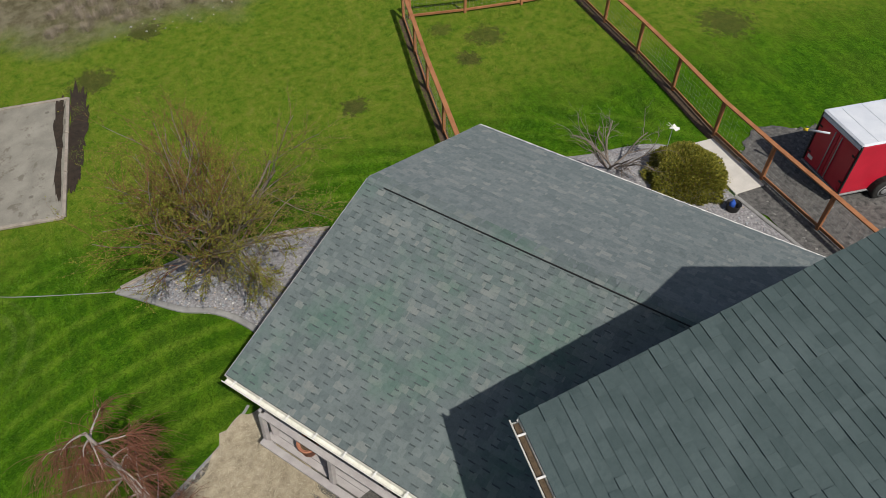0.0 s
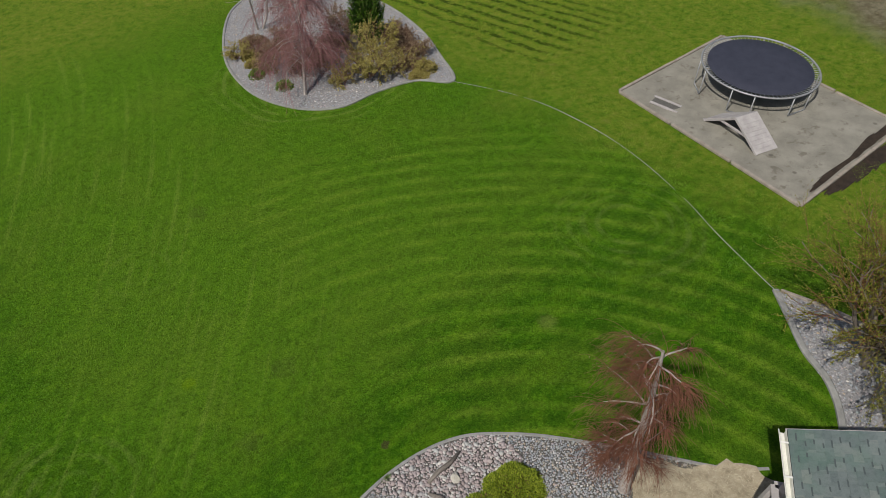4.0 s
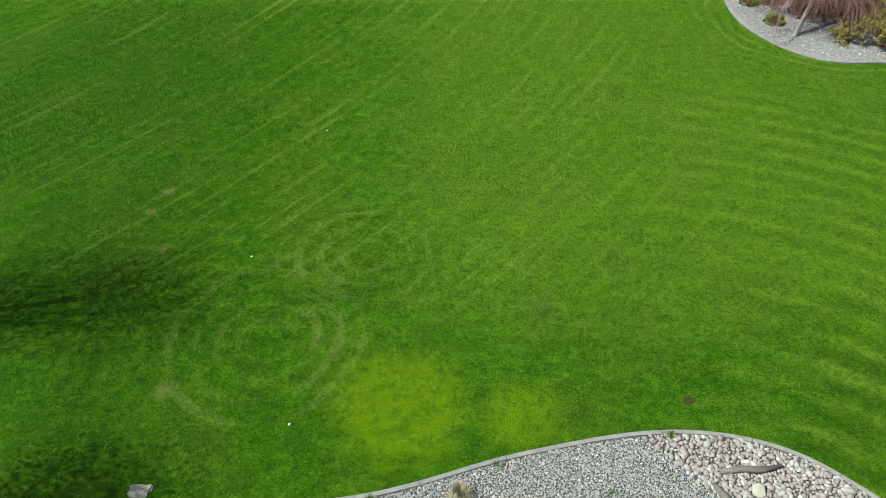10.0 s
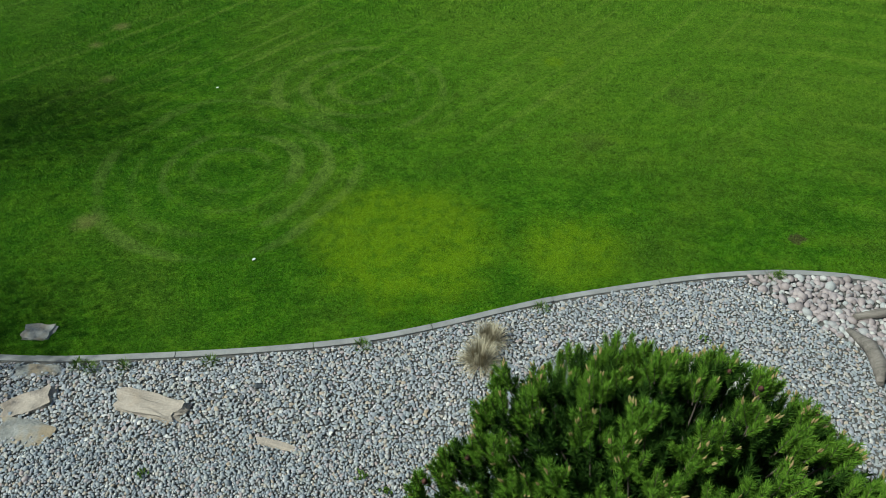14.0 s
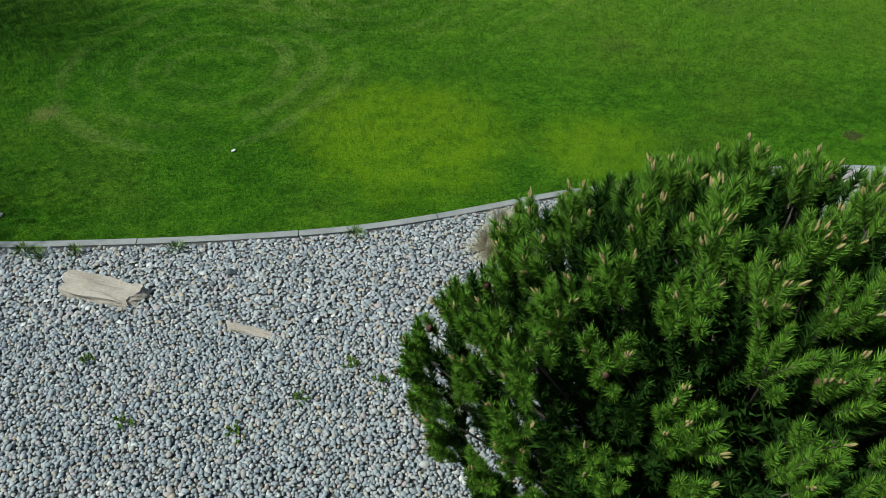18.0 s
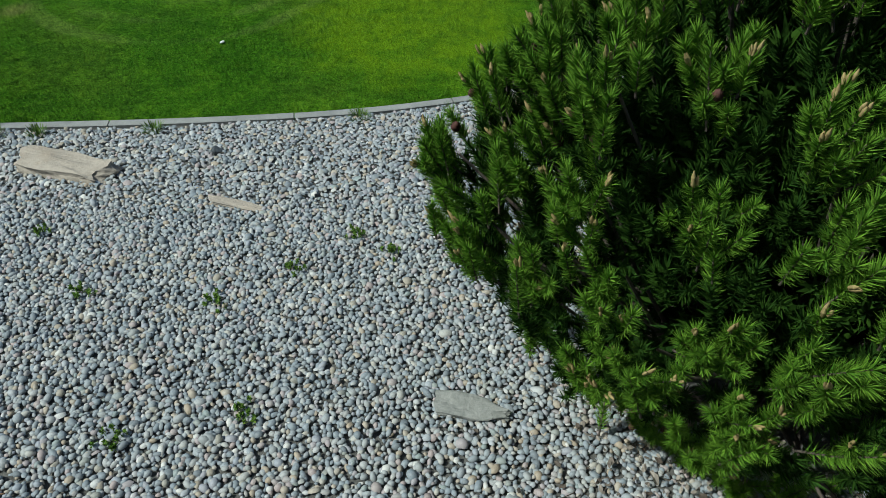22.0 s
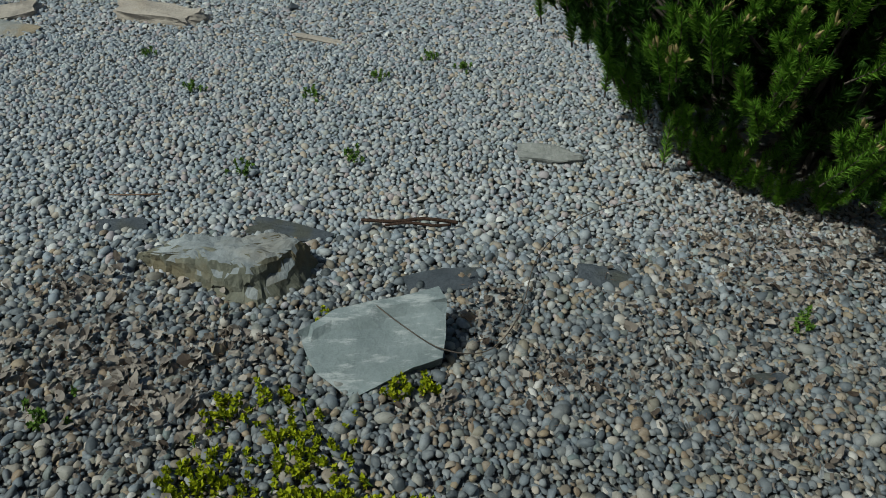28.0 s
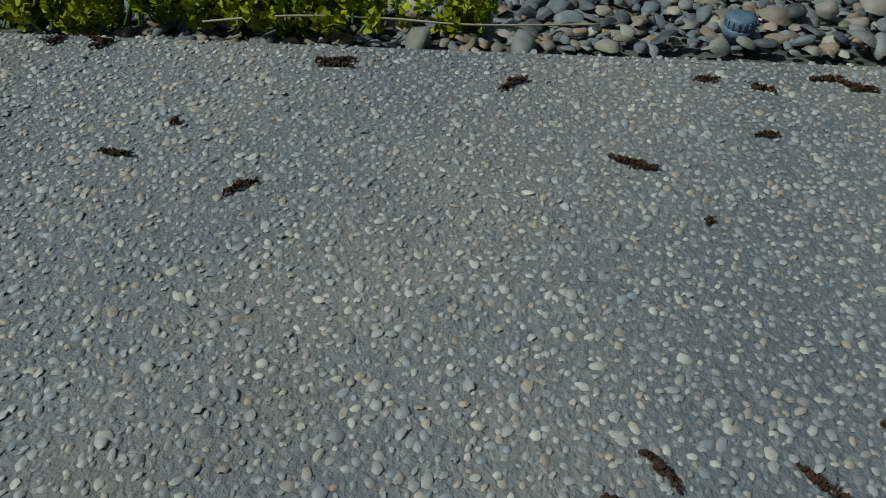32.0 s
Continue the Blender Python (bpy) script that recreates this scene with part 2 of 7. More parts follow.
    for px, py, r, k in ((-5.4, 11.8, 0.12, 0.55), (-5.6, 11.1, 0.09, 0.45), (-5.0, 9.9, 0.09, 0.4), (-4.1, 6.4, 0.13, 0.5), (9.4, 5.9, 0.22, 0.25)):
        c = m.mix(m.math("MULTIPLY", spot(m, px, py, r, 0.1, m.noise(9, 3)), k), c, (0.30, 0.27, 0.10))
    clod = m.noise(4.5, 6, rough=0.8)
    for px, py, r, k in ((18.8, -5.1, 0.42, 0.7), (20.5, -10.4, 0.6, 0.6), (19.5, -9.3, 0.4, 0.7), (21.6, -9.2, 0.4, 0.5), (17.5, -18.0, 0.9, 0.6), (19.0, -20.0, 0.7, 0.5),
                         (24.5, 2.6, 0.7, 0.7), (5.3, 16.0, 0.3, 0.2), (3.95, 9.3, 0.3, 0.2), (2.28, 8.13, 0.25, 0.2), (4.36, 6.02, 0.09, 0.8), (27.0, 0.5, 0.6, 0.7), (29.5, -4.0, 0.7, 0.6)):
        c = m.mix(m.math("MULTIPLY", spot(m, px, py, r, r * 0.22, clod, 4.0), k), c, m.mix(fine, (0.024, 0.018, 0.010), (0.12, 0.09, 0.05)))
    dry = m.step(m.math("SUBTRACT", m.math("ADD", x, m.math("MULTIPLY", m.noise(0.25, 4), 7.0)), m.math("MULTIPLY", m.math("MAXIMUM", m.math("SUBTRACT", y, 4.0), 0.0), 0.45)), 30.0, 33.0)
    c = m.mix(dry, c, m.ramp(m.math("ADD", m.math("MULTIPLY", m.noise(1.5, 6, rough=0.75), 0.6), m.math("MULTIPLY", fine, 0.4)), (0.36, (0.06, 0.055, 0.03)), (0.48, (0.20, 0.17, 0.11)), (0.58, (0.33, 0.29, 0.21)), (0.68, (0.17, 0.20, 0.05))))
    return c


def lawn_material():
    m = Nodes("lawn", 0.9, spec=0.04)
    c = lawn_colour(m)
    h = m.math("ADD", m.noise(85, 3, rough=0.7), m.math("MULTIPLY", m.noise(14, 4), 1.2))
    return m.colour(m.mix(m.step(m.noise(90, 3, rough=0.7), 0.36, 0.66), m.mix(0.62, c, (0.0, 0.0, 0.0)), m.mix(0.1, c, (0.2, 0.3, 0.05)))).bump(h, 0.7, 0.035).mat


def blade_material():
    m = Nodes("grass_blade", 0.7, spec=0.1)
    c = lawn_colour(m)
    return m.colour(m.mix(m.island(), m.mix(0.25, c, (0.02, 0.05, 0.0)), m.mix(0.25, c, (0.25, 0.36, 0.07)))).mat


def stone_material(name, *stops, rough=0.62, stain=0.0):
    """Pebbles and stones, each of its own tone, with veins and specks."""
    m = Nodes(name, rough, spec=0.4)
    c = m.ramp(m.each(), *stops)
    v = m.noise(55, 4, rough=0.65)
    c = m.mix(m.math("MULTIPLY", m.step(v, 0.45, 0.75), 0.35), c, m.mix(0.5, c, (0.5, 0.48, 0.44)))
    c = m.mix(m.math("MULTIPLY", m.step(m.noise(160, 2), 0.55, 0.7), 0.3), c, m.mix(0.7, c, (0.03, 0.03, 0.03)))
    if stain:
        w = m.noise(2.2, 4)
        c = m.mix(m.step(w, 0.5, 0.38, 0.0, stain), c, m.mix(0.6, c, (0.10, 0.125, 0.145)))
        c = m.mix(m.step(m.noise(3.1, 4), 0.54, 0.66, 0.0, stain), c, m.mix(0.6, c, (0.17, 0.14, 0.10)))
    return m.colour(c).bump(m.noise(140, 3), 0.18, 0.004).mat


def streaked_slate():
    m = Nodes("slate", 0.7, spec=0.35)
    a, f = m.noise(5, 5, rough=0.6), m.noise(60, 4, rough=0.7)
    c = m.ramp(m.math("ADD", m.math("MULTIPLY", a, 0.6), m.math("MULTIPLY", f, 0.4)), (0.33, (0.13, 0.155, 0.155)), (0.66, (0.23, 0.26, 0.26)))
    streak = m.noise(9, 5, rough=0.7, stretch=(0.6, 2.4, 1.0))
    c = m.mix(m.math("MULTIPLY", m.step(streak, 0.52, 0.66), 0.6), c, (0.45, 0.46, 0.45))
    return m.colour(c).bump(m.math("ADD", f, streak), 0.45, 0.01).mat


def rock_material(name, lo, hi, stain, scale=5.0, much=0.7):
    m = Nodes(name, 0.8, spec=0.3)
    a, f = m.noise(scale, 6, rough=0.65), m.noise(scale * 9, 4, rough=0.7)
    c = m.ramp(m.math("ADD", m.math("MULTIPLY", a, 0.6), m.math("MULTIPLY", f, 0.4)), (0.33, lo), (0.66, hi))
    c = m.mix(m.math("MULTIPLY", m.step(m.noise(scale * 0.7, 4), 0.46, 0.62), much), c, stain)
    return m.colour(c).bump(m.math("ADD", f, m.math("MULTIPLY", m.noise(scale * 30, 3), 0.4)), 0.5, 0.012).mat


def shingle_material(name, tones, moss):
    m = Nodes(name, 0.92, spec=0.2)
    c = m.ramp(m.each(), *tones)
    grit = m.noise(260, 2)
    c = m.mix(m.math("MULTIPLY", m.step(grit, 0.35, 0.7), 0.35), c, m.mix(0.5, c, (0.26, 0.28, 0.27)))
    if moss:
        k = m.math("MULTIPLY", m.step(m.noise(0.55, 4, rough=0.65), 0.44, 0.64), 0.8)
        c = m.mix(k, c, m.mix(0.55, c, (0.06, 0.15, 0.10)))
    c = m.mix(m.math("MULTIPLY", m.step(m.noise(14, 4, rough=0.7), 0.45, 0.62), 0.3), c, m.mix(0.6, c, (0.03, 0.05, 0.05)))
    c = m.mix(m.math("MULTIPLY", m.step(m.noise(1.3, 3), 0.45, 0.7), 0.25), c, m.mix(0.5, c, (0.165, 0.21, 0.215)))
    return m.colour(c).bump(grit, 0.35, 0.004).mat


def leaf_material(name, lo, hi, rough=0.5, clear=0.25):
    m = Nodes(name, rough, spec=0.15)
    c = m.ramp(m.island(), (0.0, lo), (1.0, hi))
    m.colour(m.mix(m.math("MULTIPLY", m.noise(30, 2), 0.4), c, m.mix(0.5, c, lo)))
    m.b.inputs["Transmission Weight"].default_value = 0.0
    m.b.inputs["Subsurface Weight"].default_value = 0.0
    return m.mat


def aggregate_base():
    m = Nodes("cement_matrix", 0.75, spec=0.3)
    c = m.ramp(m.math("ADD", m.math("MULTIPLY", m.noise(2.2, 4), 0.6), m.math("MULTIPLY", m.noise(120, 3), 0.4)),
               (0.36, (0.129, 0.146, 0.157)), (0.5, (0.196, 0.204, 0.202)), (0.64, (0.269, 0.258, 0.230)))
    c = m.mix(m.step(m.noise(1.7, 4, rough=0.6), 0.5, 0.66, 0.0, 0.55), c, (0.205, 0.180, 0.140))
    c = m.mix(m.step(m.noise(1.3, 4, rough=0.6), 0.48, 0.34, 0.0, 0.5), c, (0.125, 0.150, 0.168))
    # worn stones too small to stand out
    near_ = m.voronoi(105)
    tone = m.t.nodes.new("ShaderNodeSeparateColor")
    m.put(tone.inputs[0], m.voronoi(105, "Color"))
    c = m.mix(m.step(near_, 0.42, 0.30, 0.0, 0.4), c, m.ramp(tone.outputs[0], (0.0, (0.16, 0.17, 0.18)), (0.4, (0.26, 0.265, 0.26)), (0.8, (0.33, 0.325, 0.30)), (1.0, (0.45, 0.44, 0.40))))
    return m.colour(c).bump(m.math("ADD", m.noise(240, 3), m.noise(90, 3)), 0.9, 0.004).mat


def stained_sand():
    m = Nodes("sand", 0.95, spec=0.2)
    c = m.ramp(m.math("ADD", m.math("MULTIPLY", m.noise(1.6, 5), 0.6), m.math("MULTIPLY", m.noise(45, 3), 0.4)), (0.33, (0.174, 0.166, 0.140)), (0.68, (0.308, 0.296, 0.251)))
    c = m.mix(m.math("MULTIPLY", m.step(m.noise(2.6, 5, rough=0.7), 0.56, 0.66), 0.6), c, (0.112, 0.097, 0.075))
    c = m.mix(m.step(m.voronoi(1.1), 0.05, 0.10, 0.6, 0.0), c, (0.078, 0.068, 0.057))
    return m.colour(c).bump(m.noise(30, 4, rough=0.7), 0.6, 0.02).mat


M = dict(
    lawn=lawn_material(), blade=blade_material(),
    kerb=plain("concrete_kerb", (0.18, 0.18, 0.175), (0.33, 0.33, 0.315), 5, 0.85, bump=0.3, fine=90),
    island_grit=plain("island_grit", (0.10, 0.10, 0.105), (0.38, 0.37, 0.375), 16, 0.9, bump=1.0, fine=34),
    bed=plain("grit", (0.049, 0.046, 0.042), (0.162, 0.158, 0.146), 30, 0.9, bump=0.6, fine=160),
    pebble=stone_material("river_pebble", (0.0, (0.045, 0.053, 0.057)), (0.14, (0.103, 0.115, 0.126)), (0.3, (0.162, 0.184, 0.201)), (0.42, (0.246, 0.249, 0.247)), (0.54, (0.093, 0.106, 0.117)), (0.66, (0.275, 0.266, 0.237)), (0.77, (0.216, 0.155, 0.098)), (0.86, (0.139, 0.171, 0.169)), (0.94, (0.265, 0.199, 0.122)), (1.0, (0.475, 0.452, 0.421))),
    grey_gravel=stone_material("grey_bed_gravel", (0.0, (0.171, 0.189, 0.207)), (0.14, (0.229, 0.260, 0.291)), (0.28, (0.298, 0.322, 0.340)), (0.40, (0.379, 0.379, 0.373)), (0.52, (0.207, 0.238, 0.269)), (0.62, (0.419, 0.407, 0.376)), (0.70, (0.354, 0.287, 0.212)), (0.77, (0.256, 0.299, 0.299)), (0.84, (0.366, 0.299, 0.286)), (0.92, (0.290, 0.315, 0.359)), (1.0, (0.588, 0.570, 0.532))),
    drive_stone=stone_material("drive_gravel", (0.0, (0.04, 0.04, 0.042)), (0.5, (0.10, 0.10, 0.098)), (1.0, (0.24, 0.23, 0.21))),
    cobble=stone_material("pink_cobble", (0.0, (0.223, 0.185, 0.180)), (0.35, (0.372, 0.315, 0.310)), (0.6, (0.298, 0.260, 0.265)), (0.8, (0.353, 0.365, 0.360)), (1.0, (0.521, 0.500, 0.470))),
    chip=stone_material("aggregate_chip", (0.0, (0.184, 0.198, 0.212)), (0.25, (0.313, 0.317, 0.308)), (0.4, (0.230, 0.258, 0.281)), (0.55, (0.396, 0.391, 0.363)), (0.7, (0.294, 0.294, 0.285)), (0.82, (0.340, 0.290, 0.230)), (0.92, (0.442, 0.428, 0.386)), (1.0, (0.480, 0.472, 0.435)), rough=0.5, stain=0.25),
    cement=aggregate_base(),
    sand=stained_sand(),
    soil=plain("soil", (0.014, 0.010, 0.007), (0.048, 0.034, 0.023), 6, 0.95, bump=0.8, fine=40),
    straw=plain("straw", (0.20, 0.165, 0.11), (0.56, 0.49, 0.36), 5, 0.95, bump=0.9, fine=45),
    asphalt=plain("gravel_drive", (0.03, 0.031, 0.031), (0.17, 0.165, 0.155), 9, 0.95, bump=0.9, fine=38),
    concrete=plain("concrete", (0.46, 0.44, 0.40), (0.62, 0.59, 0.54), 3, 0.85, bump=0.2),
    driftwood=plain("driftwood", (0.09, 0.08, 0.07), (0.27, 0.24, 0.21), 9, 0.9, bump=0.6, fine=60, stretch=(0.3, 2.0, 2.0)),
    timber=plain("weathered_timber", (0.19, 0.165, 0.135), (0.38, 0.34, 0.29), 4, 0.85, bump=0.4, fine=50),
    cedar=plain("stained_cedar", (0.22, 0.085, 0.035), (0.42, 0.19, 0.085), 3, 0.7, bump=0.3, fine=50),
    greywood=plain("grey_painted_wood", (0.30, 0.28, 0.28), (0.46, 0.44, 0.43), 4, 0.75, bump=0.3, fine=50),
    white=plain("white_paint", (0.66, 0.66, 0.63), (0.82, 0.82, 0.79), 4, 0.5, bump=0.08),
    gutter=plain("gutter_metal", (0.55, 0.55, 0.48), (0.80, 0.80, 0.74), 7, 0.5, bump=0.1),
    debris=plain("leaf_debris", (0.03, 0.02, 0.015), (0.14, 0.10, 0.06), 14, 0.95, bump=0.9, fine=50),
    siding=plain("siding", (0.42, 0.42, 0.40), (0.55, 0.55, 0.53), 2, 0.7),
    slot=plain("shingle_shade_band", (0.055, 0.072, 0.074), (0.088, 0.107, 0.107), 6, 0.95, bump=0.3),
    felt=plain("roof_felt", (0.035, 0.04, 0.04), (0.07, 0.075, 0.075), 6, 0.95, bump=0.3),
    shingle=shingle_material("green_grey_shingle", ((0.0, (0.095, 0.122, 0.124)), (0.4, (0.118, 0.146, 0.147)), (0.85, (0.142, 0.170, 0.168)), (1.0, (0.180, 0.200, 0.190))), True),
    bare_shingle=shingle_material("pale_grey_shingle", ((0.0, (0.120, 0.148, 0.155)), (0.4, (0.146, 0.174, 0.180)), (0.85, (0.172, 0.198, 0.202)), (1.0, (0.215, 0.235, 0.230))), False),
    shingle2=shingle_material("dark_green_shingle", ((0.0, (0.043, 0.070, 0.072)), (0.5, (0.053, 0.082, 0.084)), (1.0, (0.064, 0.095, 0.097))), False),
    steel=plain("galvanised_steel", (0.24, 0.25, 0.26), (0.40, 0.41, 0.42), 6, 0.55, 0.4, bump=0.05),
    mat=plain("woven_mat", (0.026, 0.029, 0.046), (0.042, 0.046, 0.068), 3, 0.75, bump=0.1, fine=200),
    black=plain("black_plastic", (0.012, 0.012, 0.012), (0.03, 0.03, 0.03), 8, 0.5),
    rubber=plain("rubber", (0.012, 0.012, 0.012), (0.035, 0.035, 0.033), 20, 0.8),
    red=plain("red_paint", (0.42, 0.012, 0.03), (0.55, 0.02, 0.045), 2, 0.3, bump=0.03),
    roofwhite=plain("white_trailer_roof", (0.50, 0.54, 0.60), (0.66, 0.69, 0.73), 2, 0.45, bump=0.05),
    blue=plain("blue_plastic", (0.02, 0.07, 0.35), (0.04, 0.12, 0.5), 9, 0.4),
    bluegrey=plain("faded_blue_plastic", (0.07, 0.12, 0.19), (0.13, 0.19, 0.27), 30, 0.55),
    yellow=plain("yellow_paint", (0.55, 0.40, 0.02), (0.7, 0.52, 0.04), 9, 0.5),
    bark=plain("grey_bark", (0.10, 0.085, 0.07), (0.26, 0.22, 0.19), 12, 0.9, bump=0.7, fine=70),
    pine_bark=plain("pine_bark", (0.05, 0.04, 0.032), (0.16, 0.13, 0.105), 12, 0.9, bump=0.7, fine=70),
    palebark=plain("pale_bark", (0.24, 0.21, 0.19), (0.44, 0.40, 0.37), 10, 0.85, bump=0.5),
    redtwig=plain("red_twig", (0.105, 0.042, 0.026), (0.25, 0.105, 0.062), 5, 0.8, bump=0.2),
    rosetwig=plain("rose_twig", (0.15, 0.062, 0.065), (0.37, 0.19, 0.19), 3, 0.8, bump=0.2),
    browntwig=plain("brown_twig", (0.095, 0.052, 0.032), (0.24, 0.145, 0.09), 5, 0.85, bump=0.2),
    terracotta=plain("terracotta", (0.30, 0.12, 0.07), (0.42, 0.19, 0.12), 9, 0.8),
    tan_rock=rock_material("tan_rock", (0.286, 0.245, 0.202), (0.466, 0.402, 0.334), (0.360, 0.274, 0.188), much=0.4),
    pale_rock=rock_material("pale_rock", (0.36, 0.345, 0.30), (0.58, 0.56, 0.50), (0.36, 0.33, 0.27), much=0.4),
    grey_rock=rock_material("grey_rock", (0.13, 0.135, 0.125), (0.36, 0.355, 0.33), (0.27, 0.20, 0.11), 4.5),
    slate=streaked_slate(),
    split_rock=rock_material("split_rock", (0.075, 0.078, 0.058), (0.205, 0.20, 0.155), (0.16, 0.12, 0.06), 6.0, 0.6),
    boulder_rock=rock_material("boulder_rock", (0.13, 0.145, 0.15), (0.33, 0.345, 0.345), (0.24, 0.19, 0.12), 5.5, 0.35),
    dark_rock=rock_material("dark_flat_rock", (0.040, 0.047, 0.055), (0.085, 0.095, 0.108), (0.07, 0.07, 0.05), 9),
    needle=leaf_material("pine_needle", (0.066, 0.156, 0.014), (0.192, 0.342, 0.033), 0.6),
    shaded_needle=leaf_material("shaded_pine_needle", (0.012, 0.038, 0.004), (0.044, 0.098, 0.009), 0.8),
    bud=plain("pine_bud", (0.24, 0.18, 0.07), (0.40, 0.31, 0.14), 40, 0.8),
    cone=plain("pine_cone", (0.05, 0.022, 0.018), (0.12, 0.05, 0.04), 60, 0.8),
    olive_leaf=leaf_material("young_leaf", (0.085, 0.10, 0.012), (0.27, 0.28, 0.04)),
    yew=leaf_material("evergreen_leaf", (0.075, 0.090, 0.010), (0.29, 0.265, 0.045)),
    juniper=leaf_material("juniper_leaf", (0.09, 0.135, 0.008), (0.30, 0.36, 0.04)),
    yellowleaf=leaf_material("yellow_flower_leaf", (0.20, 0.17, 0.035), (0.44, 0.385, 0.14)),
    deadleaf=leaf_material("dry_leaf", (0.10, 0.06, 0.035), (0.34, 0.25, 0.17)),
    sedum=leaf_material("sedum_leaf", (0.150, 0.187, 0.004), (0.387, 0.399, 0.013)),
    weed=leaf_material("weed_leaf", (0.060, 0.128, 0.013), (0.165, 0.247, 0.045)),
    drygrass=leaf_material("dry_grass", (0.30, 0.26, 0.17), (0.58, 0.53, 0.40)),
    litterleaf=leaf_material("litter_leaf", (0.050, 0.036, 0.027), (0.40, 0.35, 0.30), 0.8),
    drybrush_leaf=leaf_material("dry_brush_blade", (0.15, 0.125, 0.105), (0.40, 0.345, 0.27), 0.9),
    catkin=plain("catkin", (0.022, 0.012, 0.008), (0.11, 0.058, 0.034), 120, 0.85, bump=0.8, fine=400),
)


# ---- building helpers ----
ORIGIN = {}


def thing(name, at, label, category, group="", kind=""):
    """An Empty at the base of a thing, that carries its tags."""
    ob = tagged(new(name), label, category, group, kind)
    ob.empty_display_size = 0.1
    ob.location = at
    ORIGIN[ob.name] = Vector(at)
    return ob


def mesh_np(name, verts, faces, smooth=False):
    """A mesh from arrays: faces all of one size."""
    verts, faces = np.asarray(verts, np.float32), np.asarray(faces, np.int32)
    me = bpy.data.meshes.new(name)
    n, k = faces.shape
    me.vertices.add(len(verts))
    me.vertices.foreach_set("co", verts.ravel())
    me.loops.add(n * k)
    me.loops.foreach_set("vertex_index", faces.ravel())
    me.polygons.add(n)
    me.polygons.foreach_set("loop_start", np.arange(n, dtype=np.int32) * k)
    me.polygons.foreach_set("use_smooth", np.full(n, smooth))
    me.update(calc_edges=True)
    return me


def bm_mesh(name, bm, smooth=False):
    me = bpy.data.meshes.new(name)
    if smooth:
        for f in bm.faces:
            f.smooth = True
    bm.to_mesh(me)
    bm.free()
    return me


def part(name, shape, material, parent=None, label="", kind=""):
    """One mesh under a thing or under a part; its points are given in the world."""
    me = bm_mesh(name, shape) if isinstance(shape, bmesh.types.BMesh) else shape
    if not me.materials:
        me.materials.append(M[material])
    ob = new(name, me)
    if parent is not None:
        ob.parent = parent
        ob.matrix_parent_inverse = Matrix.Translation(-ORIGIN.get(parent.name, Vector((0, 0, 0))))
    return tagged(ob, label, kind=kind)


def box(size, m=None, bevel=0.006, cuts=0):
    """A bevelled block about the origin, moved by m."""
    bm = bmesh.new()
    bmesh.ops.create_cube(bm, size=1)
    bmesh.ops.scale(bm, vec=size, verts=bm.verts)
    if bevel:
        bmesh.ops.bevel(bm, geom=bm.edges[:], offset=bevel, segments=1, affect="EDGES")
    if m is not None:
        bmesh.ops.transform(bm, matrix=m, verts=bm.verts)
    return bm


def beam(a, b, w, h, bevel=0.006, roll=0.0):
    """A squared bar from a to b."""
    a, b = Vector(a), Vector(b)
    d = b - a
    q = d.to_track_quat("X", "Z").to_matrix().to_4x4()
    return box((d.length, w, h), Matrix.Translation((a + b) / 2) @ q @ Matrix.Rotation(roll, 4, "X"), bevel)


def lathe(profile, at, sides=24, m=None):
    """A turned shape: (radius, height) pairs from bottom to top."""
    bm = bmesh.new()
    rings = [[bm.verts.new((r * math.cos(2 * math.pi * i / sides), r * math.sin(2 * math.pi * i / sides), z)) for i in range(sides)] for r, z in profile]
    for a, b in zip(rings, rings[1:]):
        for i in range(sides):
            f = bm.faces.new((a[i], a[(i + 1) % sides], b[(i + 1) % sides], b[i]))
            f.smooth = True
    bm.faces.new(rings[0][::-1])
    bm.faces.new(rings[-1])
    bmesh.ops.transform(bm, matrix=Matrix.Translation(at) @ (m or Matrix()), verts=bm.verts)
    return bm


def tube(points, radius, sides=6):
    """A round bar along points; radius one number or one each."""
    pts = [Vector(p) for p in points]
    rad = radius if isinstance(radius, (list, tuple)) else [radius] * len(pts)
    bm = bmesh.new()
    rings = []
    for i, p in enumerate(pts):
        d = (pts[min(i + 1, len(pts) - 1)] - pts[max(i - 1, 0)]).normalized()
        u = d.orthogonal().normalized() if i == 0 else (u - d * u.dot(d)).normalized()
        v = d.cross(u)
        rings.append([bm.verts.new(p + rad[i] * (math.cos(2 * math.pi * k / sides) * u + math.sin(2 * math.pi * k / sides) * v)) for k in range(sides)])
    for a, b in zip(rings, rings[1:]):
        for k in range(sides):
            bm.faces.new((a[k], a[(k + 1) % sides], b[(k + 1) % sides], b[k])).smooth = True
    bm.faces.new(rings[0][::-1])
    bm.faces.new(rings[-1])
    return bm


def spline(points, per=8, closed=False):
    """A smooth line through the points."""
    p = [np.array(q, float) for q in points]
    n, out = len(p), []
    for i in range(n if closed else n - 1):
        a, b, c, d = (p[(i + k) % n] if closed else p[min(max(i + k, 0), n - 1)] for k in (-1, 0, 1, 2))
        for t in np.arange(per) / per:
            out.append(0.5 * (2 * b + (c - a) * t + (2 * a - 5 * b + 4 * c - d) * t * t + (3 * b - 3 * c + d - a) * t ** 3))
    if not closed:
        out.append(p[-1])
    return np.array(out)


